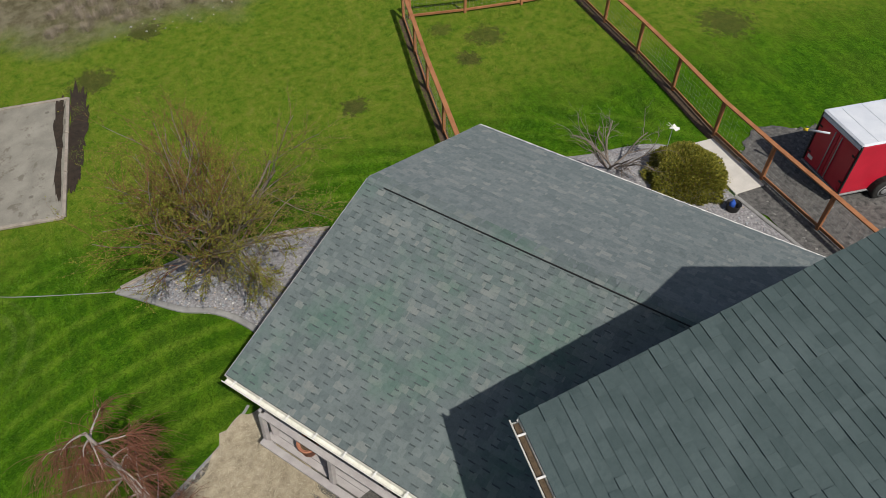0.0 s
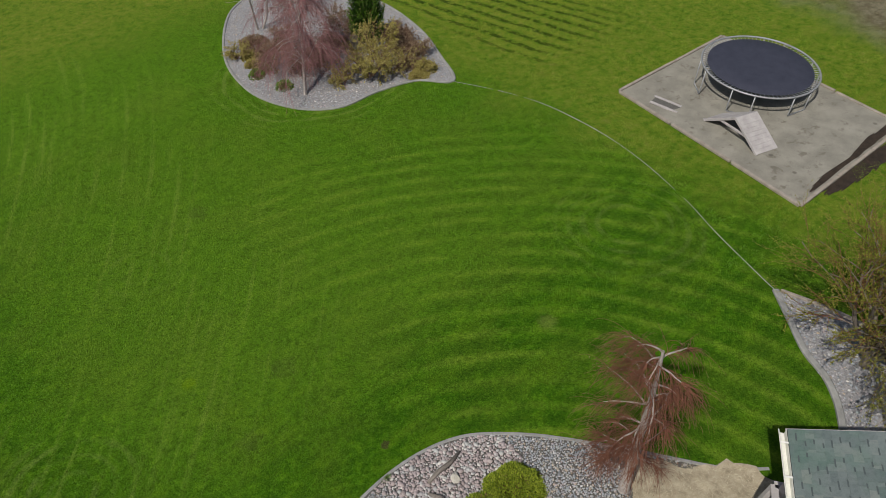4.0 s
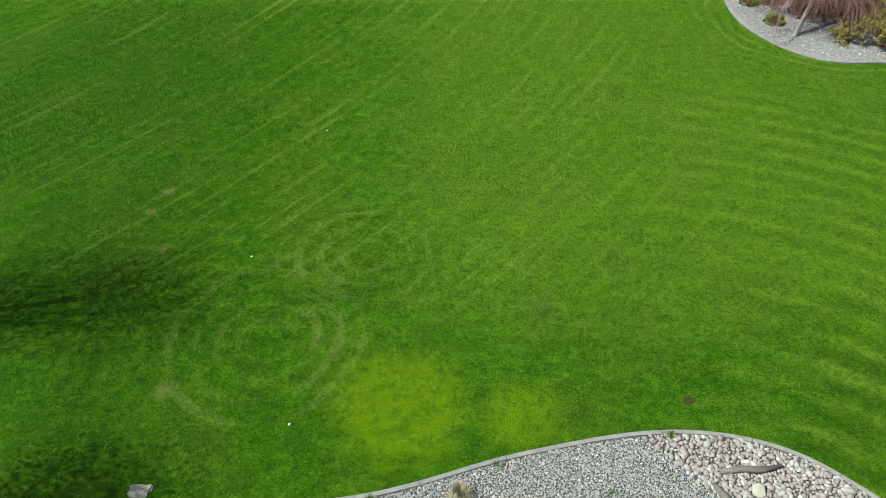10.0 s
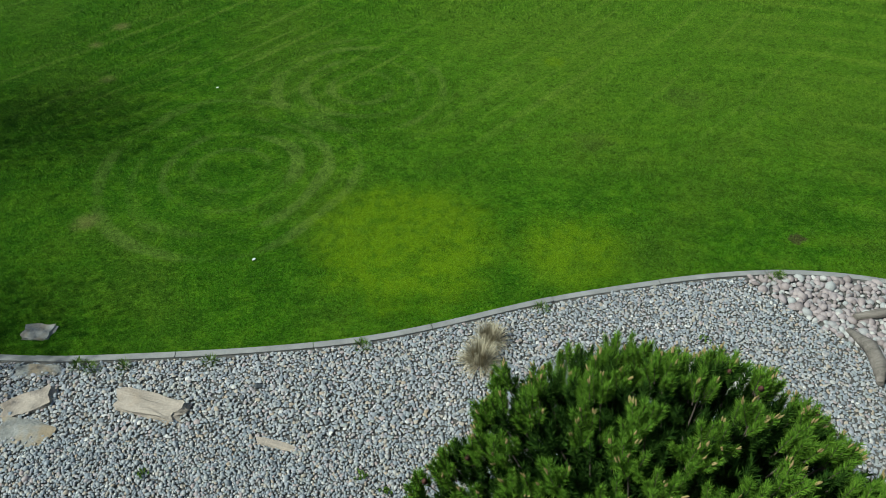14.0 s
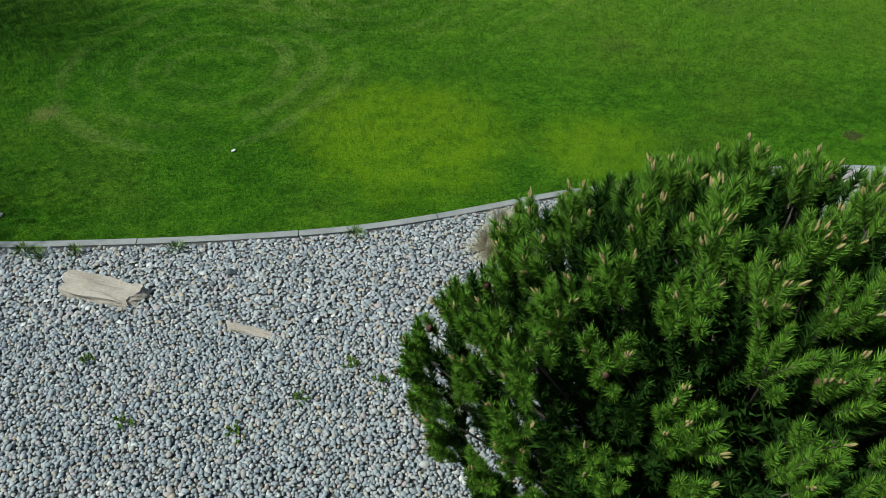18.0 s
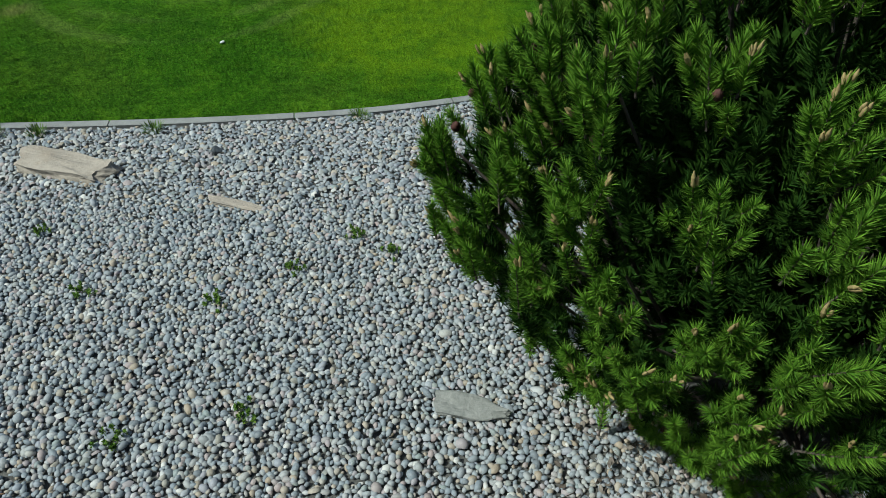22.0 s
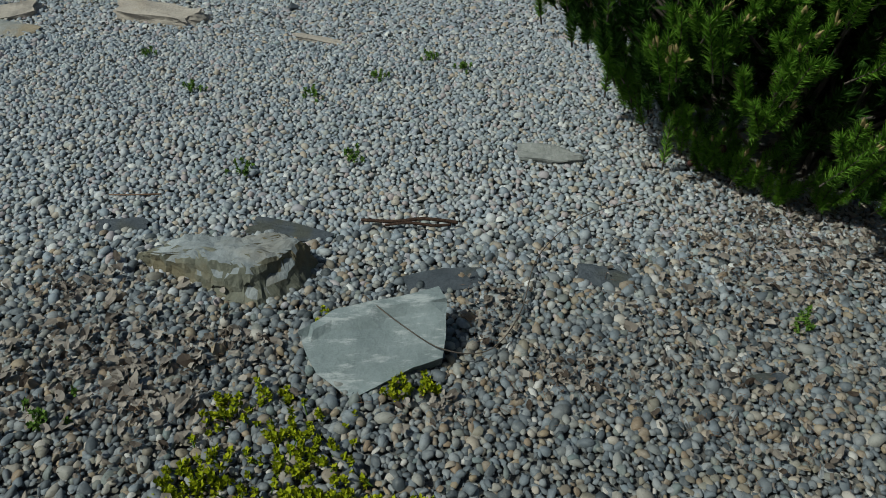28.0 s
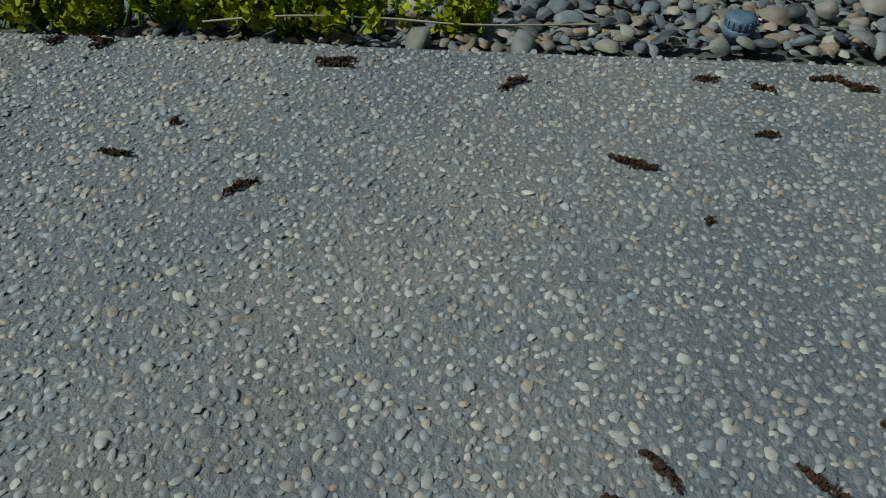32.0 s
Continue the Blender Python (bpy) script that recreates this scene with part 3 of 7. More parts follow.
def segments_mesh(name, segs, sides=4):
    """Tapered twigs: rows of start, end, two radii."""
    s = np.asarray(segs, float)
    a, b, ra, rb = s[:, 0:3], s[:, 3:6], s[:, 6], s[:, 7]
    d = b - a
    d /= np.linalg.norm(d, axis=1, keepdims=True) + 1e-9
    up = np.where(np.abs(d[:, 2:3]) > 0.9, np.array([[1.0, 0, 0]]), np.array([[0, 0, 1.0]]))
    u = np.cross(d, up)
    u /= np.linalg.norm(u, axis=1, keepdims=True) + 1e-9
    v = np.cross(d, u)
    ang = 2 * np.pi * np.arange(sides) / sides
    ring = np.cos(ang)[None, :, None] * u[:, None, :] + np.sin(ang)[None, :, None] * v[:, None, :]
    verts = np.concatenate([a[:, None] + ra[:, None, None] * ring, b[:, None] + rb[:, None, None] * ring], 1)
    k = np.arange(sides)
    quad = np.stack([k, (k + 1) % sides, (k + 1) % sides + sides, k + sides], 1)
    faces = (np.arange(len(s)) * 2 * sides)[:, None, None] + quad[None]
    return mesh_np(name, verts.reshape(-1, 3), faces.reshape(-1, 4), True)


def unit(v):
    return v / (np.linalg.norm(v, axis=-1, keepdims=True) + 1e-9)


def leaves_mesh(name, at, out, length, width, r, fold=0.25, lay=None):
    """Small pointed leaves, two triangles each, growing along out."""
    n = len(at)
    d = unit(out)
    side = unit(np.cross(d, unit(r.normal(size=(n, 3)))))
    if lay is not None:
        side = unit(np.cross(d, np.array([0, 0, 1.0]) + r.normal(size=(n, 3)) * lay))
    nor = np.cross(d, side)
    ln = length * r.uniform(0.6, 1.3, (n, 1))
    wd = width * r.uniform(0.7, 1.25, (n, 1))
    mid = at + d * ln * 0.45
    v = np.stack([at, mid + side * wd / 2 + nor * wd * fold, at + d * ln, mid - side * wd / 2 + nor * wd * fold], 1)
    f = (np.arange(n) * 4)[:, None, None] + np.array([[0, 1, 2], [0, 2, 3]])[None]
    return mesh_np(name, v.reshape(-1, 3), f.reshape(-1, 3))


def grow(r, start, way, length, radius, levels, kids, spread, bend=0.15, droop=0.0, taper=0.55, steps=4, shrink=0.62):
    """Branches that fork: rows of start, end, radii and level."""
    rows = []
    p, d = np.array(start, float), unit(np.array(way, float))
    st = length / steps
    for i in range(steps):
        d = unit(d + r.normal(size=3) * bend + np.array([0, 0, -droop * (i + 1) / steps]))
        q = p + d * st
        ra, rb = radius * (1 - (1 - taper) * i / steps), radius * (1 - (1 - taper) * (i + 1) / steps)
        rows.append((*p, *q, ra, rb, levels))
        if levels > 0 and i >= 1:
            for _ in range(max(1, int(round(kids / (steps - 1) + r.uniform(-0.5, 0.5))))):
                k = unit(d + r.normal(size=3) * spread)
                rows += grow(r, p + d * st * r.uniform(0, 1), k, length * shrink * r.uniform(0.7, 1.15), rb * 0.6, levels - 1, kids, spread, bend, droop, taper, steps, shrink)
        p = q
    return rows


def ico(level):
    bm = bmesh.new()
    bmesh.ops.create_icosphere(bm, subdivisions=level, radius=1)
    v = np.array([x.co[:] for x in bm.verts])
    f = np.array([[w.index for w in x.verts] for x in bm.faces])
    bm.free()
    return v, f


ICO1, ICO2 = ico(1), ico(2)
# the buried underside of a stone is left open
ICO1 = ICO1[0], ICO1[1][ICO1[0][ICO1[1]].mean(1)[:, 2] > -0.1]
ICO2 = ICO2[0], ICO2[1][ICO2[0][ICO2[1]].mean(1)[:, 2] > -0.12]


def dome(sides=7):
    """The upper shell of a worn pebble, cheap and round."""
    a = 2 * np.pi * np.arange(sides) / sides
    low = np.stack([np.cos(a), np.sin(a), np.full(sides, -0.4)], 1)
    mid = np.stack([np.cos(a + 0.45) * 0.84, np.sin(a + 0.45) * 0.84, np.full(sides, 0.56)], 1)
    v = np.vstack([low, mid, [[0, 0, 0.98]]])
    k = np.arange(sides)
    n = (k + 1) % sides
    f = np.vstack([np.stack([k, n, k + sides], 1), np.stack([n, n + sides, k + sides], 1), np.stack([k + sides, n + sides, np.full(sides, 2 * sides)], 1)])
    return v, f


STONE = {1: ICO1, 2: ICO2, 3: dome()}


def pebbles_np(r, at, size, normal_tilt=0.35, level=1, flat=0.48):
    """Many worn stones at once: each a squashed, turned ball with an uneven outline."""
    v0, f0 = STONE[level]
    n = len(at)
    sc = np.stack([size * r.uniform(0.9, 1.4, n), size * r.uniform(0.68, 1.02, n), size * r.uniform(flat - 0.15, flat + 0.2, n)], 1)
    v = v0[None] * (1 + r.normal(size=(n, len(v0), 1)) * (0.09 if level == 1 else 0.075))
    if level == 2:
        for _ in range(5):
            cut = unit(r.normal(size=(n, 1, 3)))
            over = np.maximum((v * cut).sum(2, keepdims=True) - r.uniform(0.45, 0.8, (n, 1, 1)), 0)
            v = v - cut * over * 0.85
    v = v * sc[:, None, :]
    az, tx, ty = r.uniform(0, 2 * np.pi, n), r.normal(size=n) * normal_tilt, r.normal(size=n) * normal_tilt
    c, s = np.cos(tx)[:, None], np.sin(tx)[:, None]
    v = np.stack([v[..., 0], v[..., 1] * c - v[..., 2] * s, v[..., 1] * s + v[..., 2] * c], 2)
    c, s = np.cos(ty)[:, None], np.sin(ty)[:, None]
    v = np.stack([v[..., 0] * c + v[..., 2] * s, v[..., 1], -v[..., 0] * s + v[..., 2] * c], 2)
    c, s = np.cos(az)[:, None], np.sin(az)[:, None]
    v = np.stack([v[..., 0] * c - v[..., 1] * s, v[..., 0] * s + v[..., 1] * c, v[..., 2]], 2)
    v = v + at[:, None, :]
    f = (np.arange(n) * len(v0))[:, None, None] + f0[None]
    return v.reshape(-1, 3), f.reshape(-1, 3)


def rock(r, size, at, m=None, rough=0.16, cut=3, level=3):
    """A broken rock: a ball cut by flat faces, then roughened."""
    bm = bmesh.new()
    bmesh.ops.create_icosphere(bm, subdivisions=level, radius=1)
    planes = [(Vector(r.normal(size=3)).normalized(), r.uniform(0.45, 0.8)) for _ in range(cut + 6)]
    off = Vector(r.uniform(-50, 50, 3))
    for v in bm.verts:
        for n, d in planes:
            k = v.co.dot(n) - d
            if k > 0:
                v.co -= n * k * 0.93
        v.co += v.co.normalized() * (noise.noise(v.co * 1.7 + off) * rough + noise.noise(v.co * 5 + off) * rough * 0.35)
    bmesh.ops.scale(bm, vec=size, verts=bm.verts)
    bmesh.ops.transform(bm, matrix=Matrix.Translation(at) @ (m or Matrix()), verts=bm.verts)
    return bm


# ---- the lie of the land: a nearly level patio, a bank below it, then a gently falling lawn ----
def patio_y(x):
    return -0.383 - 0.0363 * np.asarray(x, float)


def patio_z(x, y):
    return 0.0645 - 0.0205 * np.clip(x, -6, 3) - 0.028 * np.maximum(y, -4.0)


def ground_z(x, y):
    x, y = np.asarray(x, float), np.asarray(y, float)
    flat = -0.0088 * x - 0.0788 * np.clip(y, -16, 60) - 0.48
    bank = -0.0042 * x - 0.1748 * np.maximum(y, patio_y(x)) + 0.02 * np.clip((1.4 - y) / 0.9, 0, 1)
    top = np.where(bank - flat > 0.06, bank, np.where(bank - flat < -0.06, flat, flat + (bank - flat + 0.06) ** 2 / 0.24))
    top = np.where(y < patio_y(x), patio_z(x, y), top)
    w = np.clip((x - 6) / 3, 0, 1)
    w = np.where(y < -3.0, np.maximum(w, np.clip((-3.0 - y) / 2, 0, 1)), w)
    return top * (1 - w) + flat * w


def on(x, y, h=0.0):
    return Vector((x, y, float(ground_z(x, y)) + h))


# ---- ground, one sheet to the horizon ----
KERB = spline([(-14, 4.9), (-9, 4.6), (-4.58, 4.32), (-3.1, 4.27), (-0.68, 4.48), (1.6, 5.12), (3.8, 5.45), (5.42, 5.15), (6.49, 4.26), (7.56, 2.87), (8.86, 0.95), (9.6, 0.2)], 14)


def kerb_y(x):
    return np.interp(x, KERB[:, 0], KERB[:, 1])


def bands(*spans):
    return np.concatenate([np.arange(a, b, s) for a, b, s in spans] + [[spans[-1][1]]])


def ground():
    xs = bands((-900, -100, 100), (-100, -20, 8), (-20, -8, 0.8), (-8, 12, 0.2), (12, 30, 0.6), (30, 100, 7), (100, 900, 100))
    ys = bands((-900, -100, 100), (-100, -24, 8), (-24, -6, 0.8), (-6, 10, 0.2), (10, 34, 0.6), (34, 100, 6), (100, 900, 100))
    X, Y = np.meshgrid(xs, ys)
    Z = ground_z(X, Y)
    near = (X > -20) & (X < 30) & (Y > 5) & (Y < 34)
    lump = np.array([noise.noise((x * 0.5, y * 0.5, 0)) * 0.02 for x, y in zip(X[near], Y[near])])
    Z[near] += lump
    bed = (X > -13.5) & (X < 9.4) & (Y < kerb_y(X) + 0.02) & (Y > -5)
    Z[bed] -= 0.10
    Z[(Y < patio_y(X) + 0.05) & (X > -8) & (X < 9) & (Y > -5)] -= 0.12
    n = len(xs)
    i, j = np.meshgrid(np.arange(len(xs) - 1), np.arange(len(ys) - 1))
    a = (j * n + i).ravel()
    me = mesh_np("ground", np.stack([X, Y, Z], 2).reshape(-1, 3), np.stack([a, a + 1, a + n + 1, a + n], 1), True)
    me.materials.append(M["lawn"])
    return tagged(new("ground", me), "mown green lawn running into a rough weedy meadow", "lawn", kind="structure")


ground()


def sheet(name, x0, x1, y0, y1, lift, step, material, label, category, lumps=0.0):
    """A patch of loose ground between two edges, each a function of x."""
    xs = np.arange(x0, x1 + step, step)
    rows = 40
    t = np.linspace(0, 1, rows)
    X = np.repeat(xs[:, None], rows, 1)
    Y = np.array([y0(x) * (1 - t) + y1(x) * t for x in xs])
    Z = ground_z(X, Y) + lift
    if lumps:
        Z += np.array([noise.noise((x * 2.2, y * 2.2, 3)) * lumps for x, y in zip(X.ravel(), Y.ravel())]).reshape(Z.shape)
    i, j = np.meshgrid(np.arange(len(xs) - 1), np.arange(rows - 1), indexing="ij")
    a = (i * rows + j).ravel()
    me = mesh_np(name, np.stack([X, Y, Z], 2).reshape(-1, 3), np.stack([a, a + rows, a + rows + 1, a + 1], 1), True)
    me.materials.append(M[material])
    return tagged(new(name, me), label, category, kind="structure")


gravel_bed = sheet("gravel_bed", -13, 9.3, lambda x: float(patio_y(x)) - 0.005 if x < 3 else -2.4, lambda x: float(kerb_y(x)) - 0.03, -0.012, 0.25, "bed",
                   "garden bed covered with loose grey river pebbles", "gravel bed", 0.012)


def ragged(line, amount, scale=1.6):
    """A closed line made uneven."""
    c = np.mean(line, 0)
    return np.array([c + (p - c) * (1 + amount * noise.noise((p[0] * scale, p[1] * scale, 5)) + 0.5 * amount * noise.noise((p[0] * scale * 4, p[1] * scale * 4, 2))) for p in line])


def blob_patch(name, line, lift, material, label, category, rings=10, centre=None):
    """A flat patch of ground inside a closed line."""
    c = np.mean(line, 0) if centre is None else np.array(centre)
    n = len(line)
    V, F = [], []
    for k in range(rings + 1):
        t = k / rings
        for p in line:
            q = c + (p - c) * t
            V.append((*q, float(ground_z(*q)) + lift))
    for k in range(rings):
        for i in range(n):
            a, b = k * n + i, k * n + (i + 1) % n
            F.append((a, b, b + n, a + n))
    me = mesh_np(name, V, F, True)
    me.materials.append(M[material])
    return tagged(new(name, me), label, category, kind="structure")


ISLAND = spline([(11.0, 24.4), (10.15, 21.2), (10.6, 18.9), (11.75, 17.7), (13.4, 17.55), (14.9, 17.1), (15.85, 16.1), (16.8, 17.85), (17.9, 20.6), (18.3, 24.2), (16.8, 28.4), (13.6, 28.0)], 10, True)
island_bed = blob_patch("island_bed", ISLAND, 0.02, "island_grit", "planting island covered with pale gravel", "gravel bed")
BED2 = spline([(14.25, 2.55), (13.62, 1.91), (12.92, 1.15), (12.08, 0.0), (11.59, -0.3), (10.9, -1.6), (11.6, -3.6), (13.9, -3.0), (14.6, -0.6), (14.55, 1.1)], 8, True)
side_bed = blob_patch("side_bed", BED2, 0.02, "island_grit", "small gravel bed beside the house under a shrub", "gravel bed")
STRAW = spline([(5.9, 0.3), (6.6, 1.3), (7.7, 2.2), (8.5, 1.3), (9.35, 0.4), (9.1, -0.4), (8.0, -0.6), (6.6, -0.9), (5.6, -0.6)], 8, True)
blob_patch("straw_patch", ragged(STRAW, 0.25), 0.02, "straw", "patch of bleached dry straw beside the deck", "dry grass")


def kerb(name, line, width, height, piece, material, label, parent=None):
    """Edging laid in short lengths with open joints, each length a piece of its own."""
    root = thing(name, on(*line[0]), label, "kerb", kind="structure")
    run = [0.0]
    for a, b in zip(line, line[1:]):
        run.append(run[-1] + float(np.hypot(*(b - a))))
    run = np.array(run)

    def at(s):
        return np.array([np.interp(s, run, line[:, 0]), np.interp(s, run, line[:, 1])])
    s, k = 0.0, 0
    while s < run[-1] - 0.1:
        e = min(s + piece * random.uniform(0.9, 1.1), run[-1])
        n = max(2, int((e - s) / 0.15))
        bm = bmesh.new()
        rings = []
        dz = random.uniform(-0.006, 0.006)
        for u in np.linspace(s + 0.004, e - 0.004, n + 1):
            p, q = at(u), at(min(u + 0.02, run[-1]))
            d = q - p if np.hypot(*(q - p)) > 1e-6 else at(run[-1]) - at(run[-1] - 0.05)
            d = d / np.hypot(*d)
            side = np.array([-d[1], d[0]])
            ring = []
            for o, h in ((-0.5, -0.12), (-0.5, 0.75), (-0.32, 1.0), (0.32, 1.0), (0.5, 0.75), (0.5, -0.12)):
                w = p + side * o * width
                ring.append(bm.verts.new((w[0], w[1], float(ground_z(*p)) + (h * height if h > 0 else -0.15) + dz)))
            rings.append(ring)
        for a, b in zip(rings, rings[1:]):
            for i in range(6):
                bm.faces.new((a[i], a[(i + 1) % 6], b[(i + 1) % 6], b[i]))
        bm.faces.new(rings[0][::-1])
        bm.faces.new(rings[-1])
        bmesh.ops.recalc_face_normals(bm, faces=bm.faces)
        part("kerb_length", bm, material, root)
        s, k = e, k + 1
    return root


kerb("bed_kerb", KERB, 0.066, 0.014, 1.25, "kerb", "pale concrete kerb between lawn and gravel bed")
kerb("island_kerb", np.vstack([ISLAND, ISLAND[:1]]), 0.10, 0.06, 1.5, "kerb", "pale concrete kerb round the planting island")
kerb("side_kerb", spline([(11.5, -0.4), (12.08, 0.0), (12.56, 0.5), (12.92, 1.15), (13.62, 1.91), (14.25, 2.6)], 8), 0.16, 0.06, 1.2, "kerb", "pale concrete kerb of the small side bed")
kerb("lawn_edging", spline([(14.25, 2.6), (14.5, 3.25), (15.13, 4.79), (15.73, 6.06), (16.4, 7.9), (16.8, 9.6), (16.95, 11.2), (16.9, 12.77), (16.5, 14.4), (15.85, 16.05)], 8), 0.02, 0.008, 2.4, "kerb", "thin sunken edging strip across the grass")
kerb("timber_edge", spline([(14.3, 2.5), (14.6, 1.0), (14.5, -0.8), (13.95, -2.9)], 4), 0.10, 0.08, 2.4, "timber", "weathered timber edge behind the side bed")

# ---- patio of exposed aggregate, two slabs with an open joint ----


def patio_slab(outline):
    bm = bmesh.new()
    top = [bm.verts.new((x, y, float(patio_z(x, y)))) for x, y in outline]
    f = bm.faces.new(top)
    ext = bmesh.ops.extrude_face_region(bm, geom=[f])
    bmesh.ops.translate(bm, vec=(0, 0, -0.11), verts=[v for v in ext["geom"] if isinstance(v, bmesh.types.BMVert)])
    bmesh.ops.recalc_face_normals(bm, faces=bm.faces)
    bmesh.ops.bevel(bm, geom=[e for e in bm.edges if all(v in top for v in e.verts)], offset=0.008, segments=2, affect="EDGES")
    return bm


patio = thing("patio", (-0.6, -1.4, float(ground_z(-0.6, -1.4))), "exposed aggregate concrete patio with an open joint", "patio", kind="structure")
py = lambda x: float(patio_y(x))
cutx = lambda y: 0.446 + (y + 0.475) * 0.774
edge_x = 0.505
left_slab = part("slab", patio_slab([(-6, py(-6)), (edge_x - 0.008, py(edge_x)), (cutx(-1.5) - 0.008, -1.5), (-6, -1.5)]), "cement", patio)
right_slab = part("slab", patio_slab([(edge_x + 0.008, py(edge_x)), (3.0, py(3.0)), (3.0, -1.5), (cutx(-1.5) + 0.008, -1.5)]), "cement", patio)
part("slab", patio_slab([(-6, -1.508), (3.0, -1.508), (3.0, -3.9), (-6, -3.9)]), "cement", patio)

# ---- house: a low wing with a shallow gable, and the taller main part ----
house = thing("house", (4.5, -7.0, 0.0), "house with green-grey shingle gable roofs and white gutters", "house")
D1 = Vector((-0.823, -0.568, 0)).normalized()
D2 = Vector((0.5683, -0.8228, 0)).normalized()
WING = Vector((8.502, 0.275, 2.2))
SPAN, WING_LEN, RISE = 8.76, 9.2, 1.457


def slab_between(a, b, c, d, depth):
    """A flat slab under the four corners."""
    bm = bmesh.new()
    top = [bm.verts.new(p) for p in (a, b, c, d)]
    low = [bm.verts.new(Vector(p) - Vector((0, 0, depth))) for p in (a, b, c, d)]
    bm.faces.new(top)
    bm.faces.new(low[::-1])
    for i in range(4):
        bm.faces.new((top[i], low[i], low[(i + 1) % 4], top[(i + 1) % 4]))
    bmesh.ops.recalc_face_normals(bm, faces=bm.faces)
    return bm


def shingle_rows(origin, along, up, length, rise_len, exposure, widths, thick, r, gap=0.004, tabs=False):
    """Shingle places on a slope: start along, start up, width, height, thickness."""
    rows = []
    n = int(rise_len / exposure)
    for k in range(n + 1):
        u0 = k * exposure
        h = min(exposure * 1.12, rise_len - u0)
        if h < 0.02:
            continue
        s = -r.uniform(0, widths[0])
        while s < length:
            w = r.uniform(*widths)
            a, b = max(s, 0), min(s + w - gap, length)
            if b - a > 0.02:
                rows.append((a, u0, b - a, h, thick * r.uniform(0.65, 1.35)))
            s += w + (r.uniform(0.03, 0.2) if tabs else 0)
    return rows


def shingles_mesh(name, rows, origin, along, up, normal, lift, material):
    R = np.array(rows)
    o, a, u, n = (np.array(v, float) for v in (origin, along, up, normal))
    P = []
    for ds, du, dn in ((0, 0, 0), (1, 0, 0), (1, 1, 0), (0, 1, 0), (0, 0, 1), (1, 0, 1), (1, 1, 0.25), (0, 1, 0.25)):
        P.append(o + a * (R[:, 0] + ds * R[:, 2])[:, None] + u * (R[:, 1] + du * R[:, 3])[:, None] + n * (lift + dn * R[:, 4])[:, None])
    V = np.stack(P, 1)
    q = np.array([[4, 5, 6, 7], [0, 1, 5, 4], [1, 2, 6, 5], [3, 0, 4, 7]])
    me = mesh_np(name, V.reshape(-1, 3), ((np.arange(len(R)) * 8)[:, None, None] + q[None]).reshape(-1, 4))
    me.materials.append(M[material])
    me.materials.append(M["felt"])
    # cut asphalt edges on the main roof use dark felt, drawing in shadow edges
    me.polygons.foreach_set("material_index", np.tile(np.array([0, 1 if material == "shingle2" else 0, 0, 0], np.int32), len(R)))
    return me


def roof_slope(parent, name, eave, along, inward, length, run, rise, style, r, depth=0.14, loose=None, with_shade_strips=True, tone="shingle"):
    """One slope: boards, felt, and its courses of shingles."""
    eave, along, inward = Vector(eave), Vector(along).normalized(), Vector(inward).normalized()
    up = (inward * run + Vector((0, 0, rise)))
    sl = up.length
    up.normalize()
    normal = along.cross(up)
    if normal.z < 0:
        normal.negate()
    a, b = eave, eave + along * length
    slope = part(name, slab_between(a, b, b + up * sl, a + up * sl, depth), "felt", parent)
    if style == "tabs":
        base = shingle_rows(a, along, up, length, sl, 0.128, (0.9, 1.0), 0.006, r, 0.001)
        part("shingle_underlay", shingles_mesh("shingle_underlay", base, a, along, up, normal, 0.003, tone), tone, slope, kind="stuff")
        rows = shingle_rows(a, along, up, length, sl, 0.128, (0.10, 0.26), 0.006, r, 0.0, True)
        mat_name, lift = tone, 0.0095
        # raised dark strips put the shadow lines of the tab gaps into colour
        shade_strips = []
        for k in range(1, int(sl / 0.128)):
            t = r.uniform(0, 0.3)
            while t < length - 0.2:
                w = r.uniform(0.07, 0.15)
                shade_strips.append((t, k * 0.128 - 0.024, w, 0.026, 0.0085))
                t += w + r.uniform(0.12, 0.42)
        if with_shade_strips:
            part("slot_layer", shingles_mesh("slot_layer", shade_strips, a, along, up, normal, 0.0095, "slot"), "slot", slope, kind="stuff")
    else:
        rows = [(*w[:4], w[4] * r.choice((0.6, 1.0, 1.45))) for w in shingle_rows(a, along, up, length, sl, 0.143, (0.13, 0.34), 0.012, r, 0.0)]
        mat_name, lift = "shingle2", 0.003
    if loose is not None:
        rows.sort(key=lambda w: (w[0] + w[2] / 2 - loose[0]) ** 2 + (w[1] - loose[1]) ** 2)
        for w in rows[:150]:
            part("shingle", shingles_mesh("shingle", [w], a, along, up, normal, lift, mat_name), mat_name, slope)
        rows = rows[150:]
    part("shingle_course", shingles_mesh("shingle_course", rows, a, along, up, normal, lift, mat_name), mat_name, slope, kind="stuff")
    return slope, up * sl


r_roof = np.random.default_rng(21)
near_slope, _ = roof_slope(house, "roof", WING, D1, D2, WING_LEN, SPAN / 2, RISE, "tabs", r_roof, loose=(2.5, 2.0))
far_eave = WING + D2 * SPAN
# far slope: no moss, and every tone paler than on the near slope
far_slope, _ = roof_slope(house, "roof", far_eave, D1, -D2, WING_LEN, SPAN / 2, RISE, "tabs", r_roof, loose=(3.0, 3.5), with_shade_strips=False, tone="bare_shingle")
APEX = WING + D2 * SPAN / 2 + Vector((0, 0, RISE))

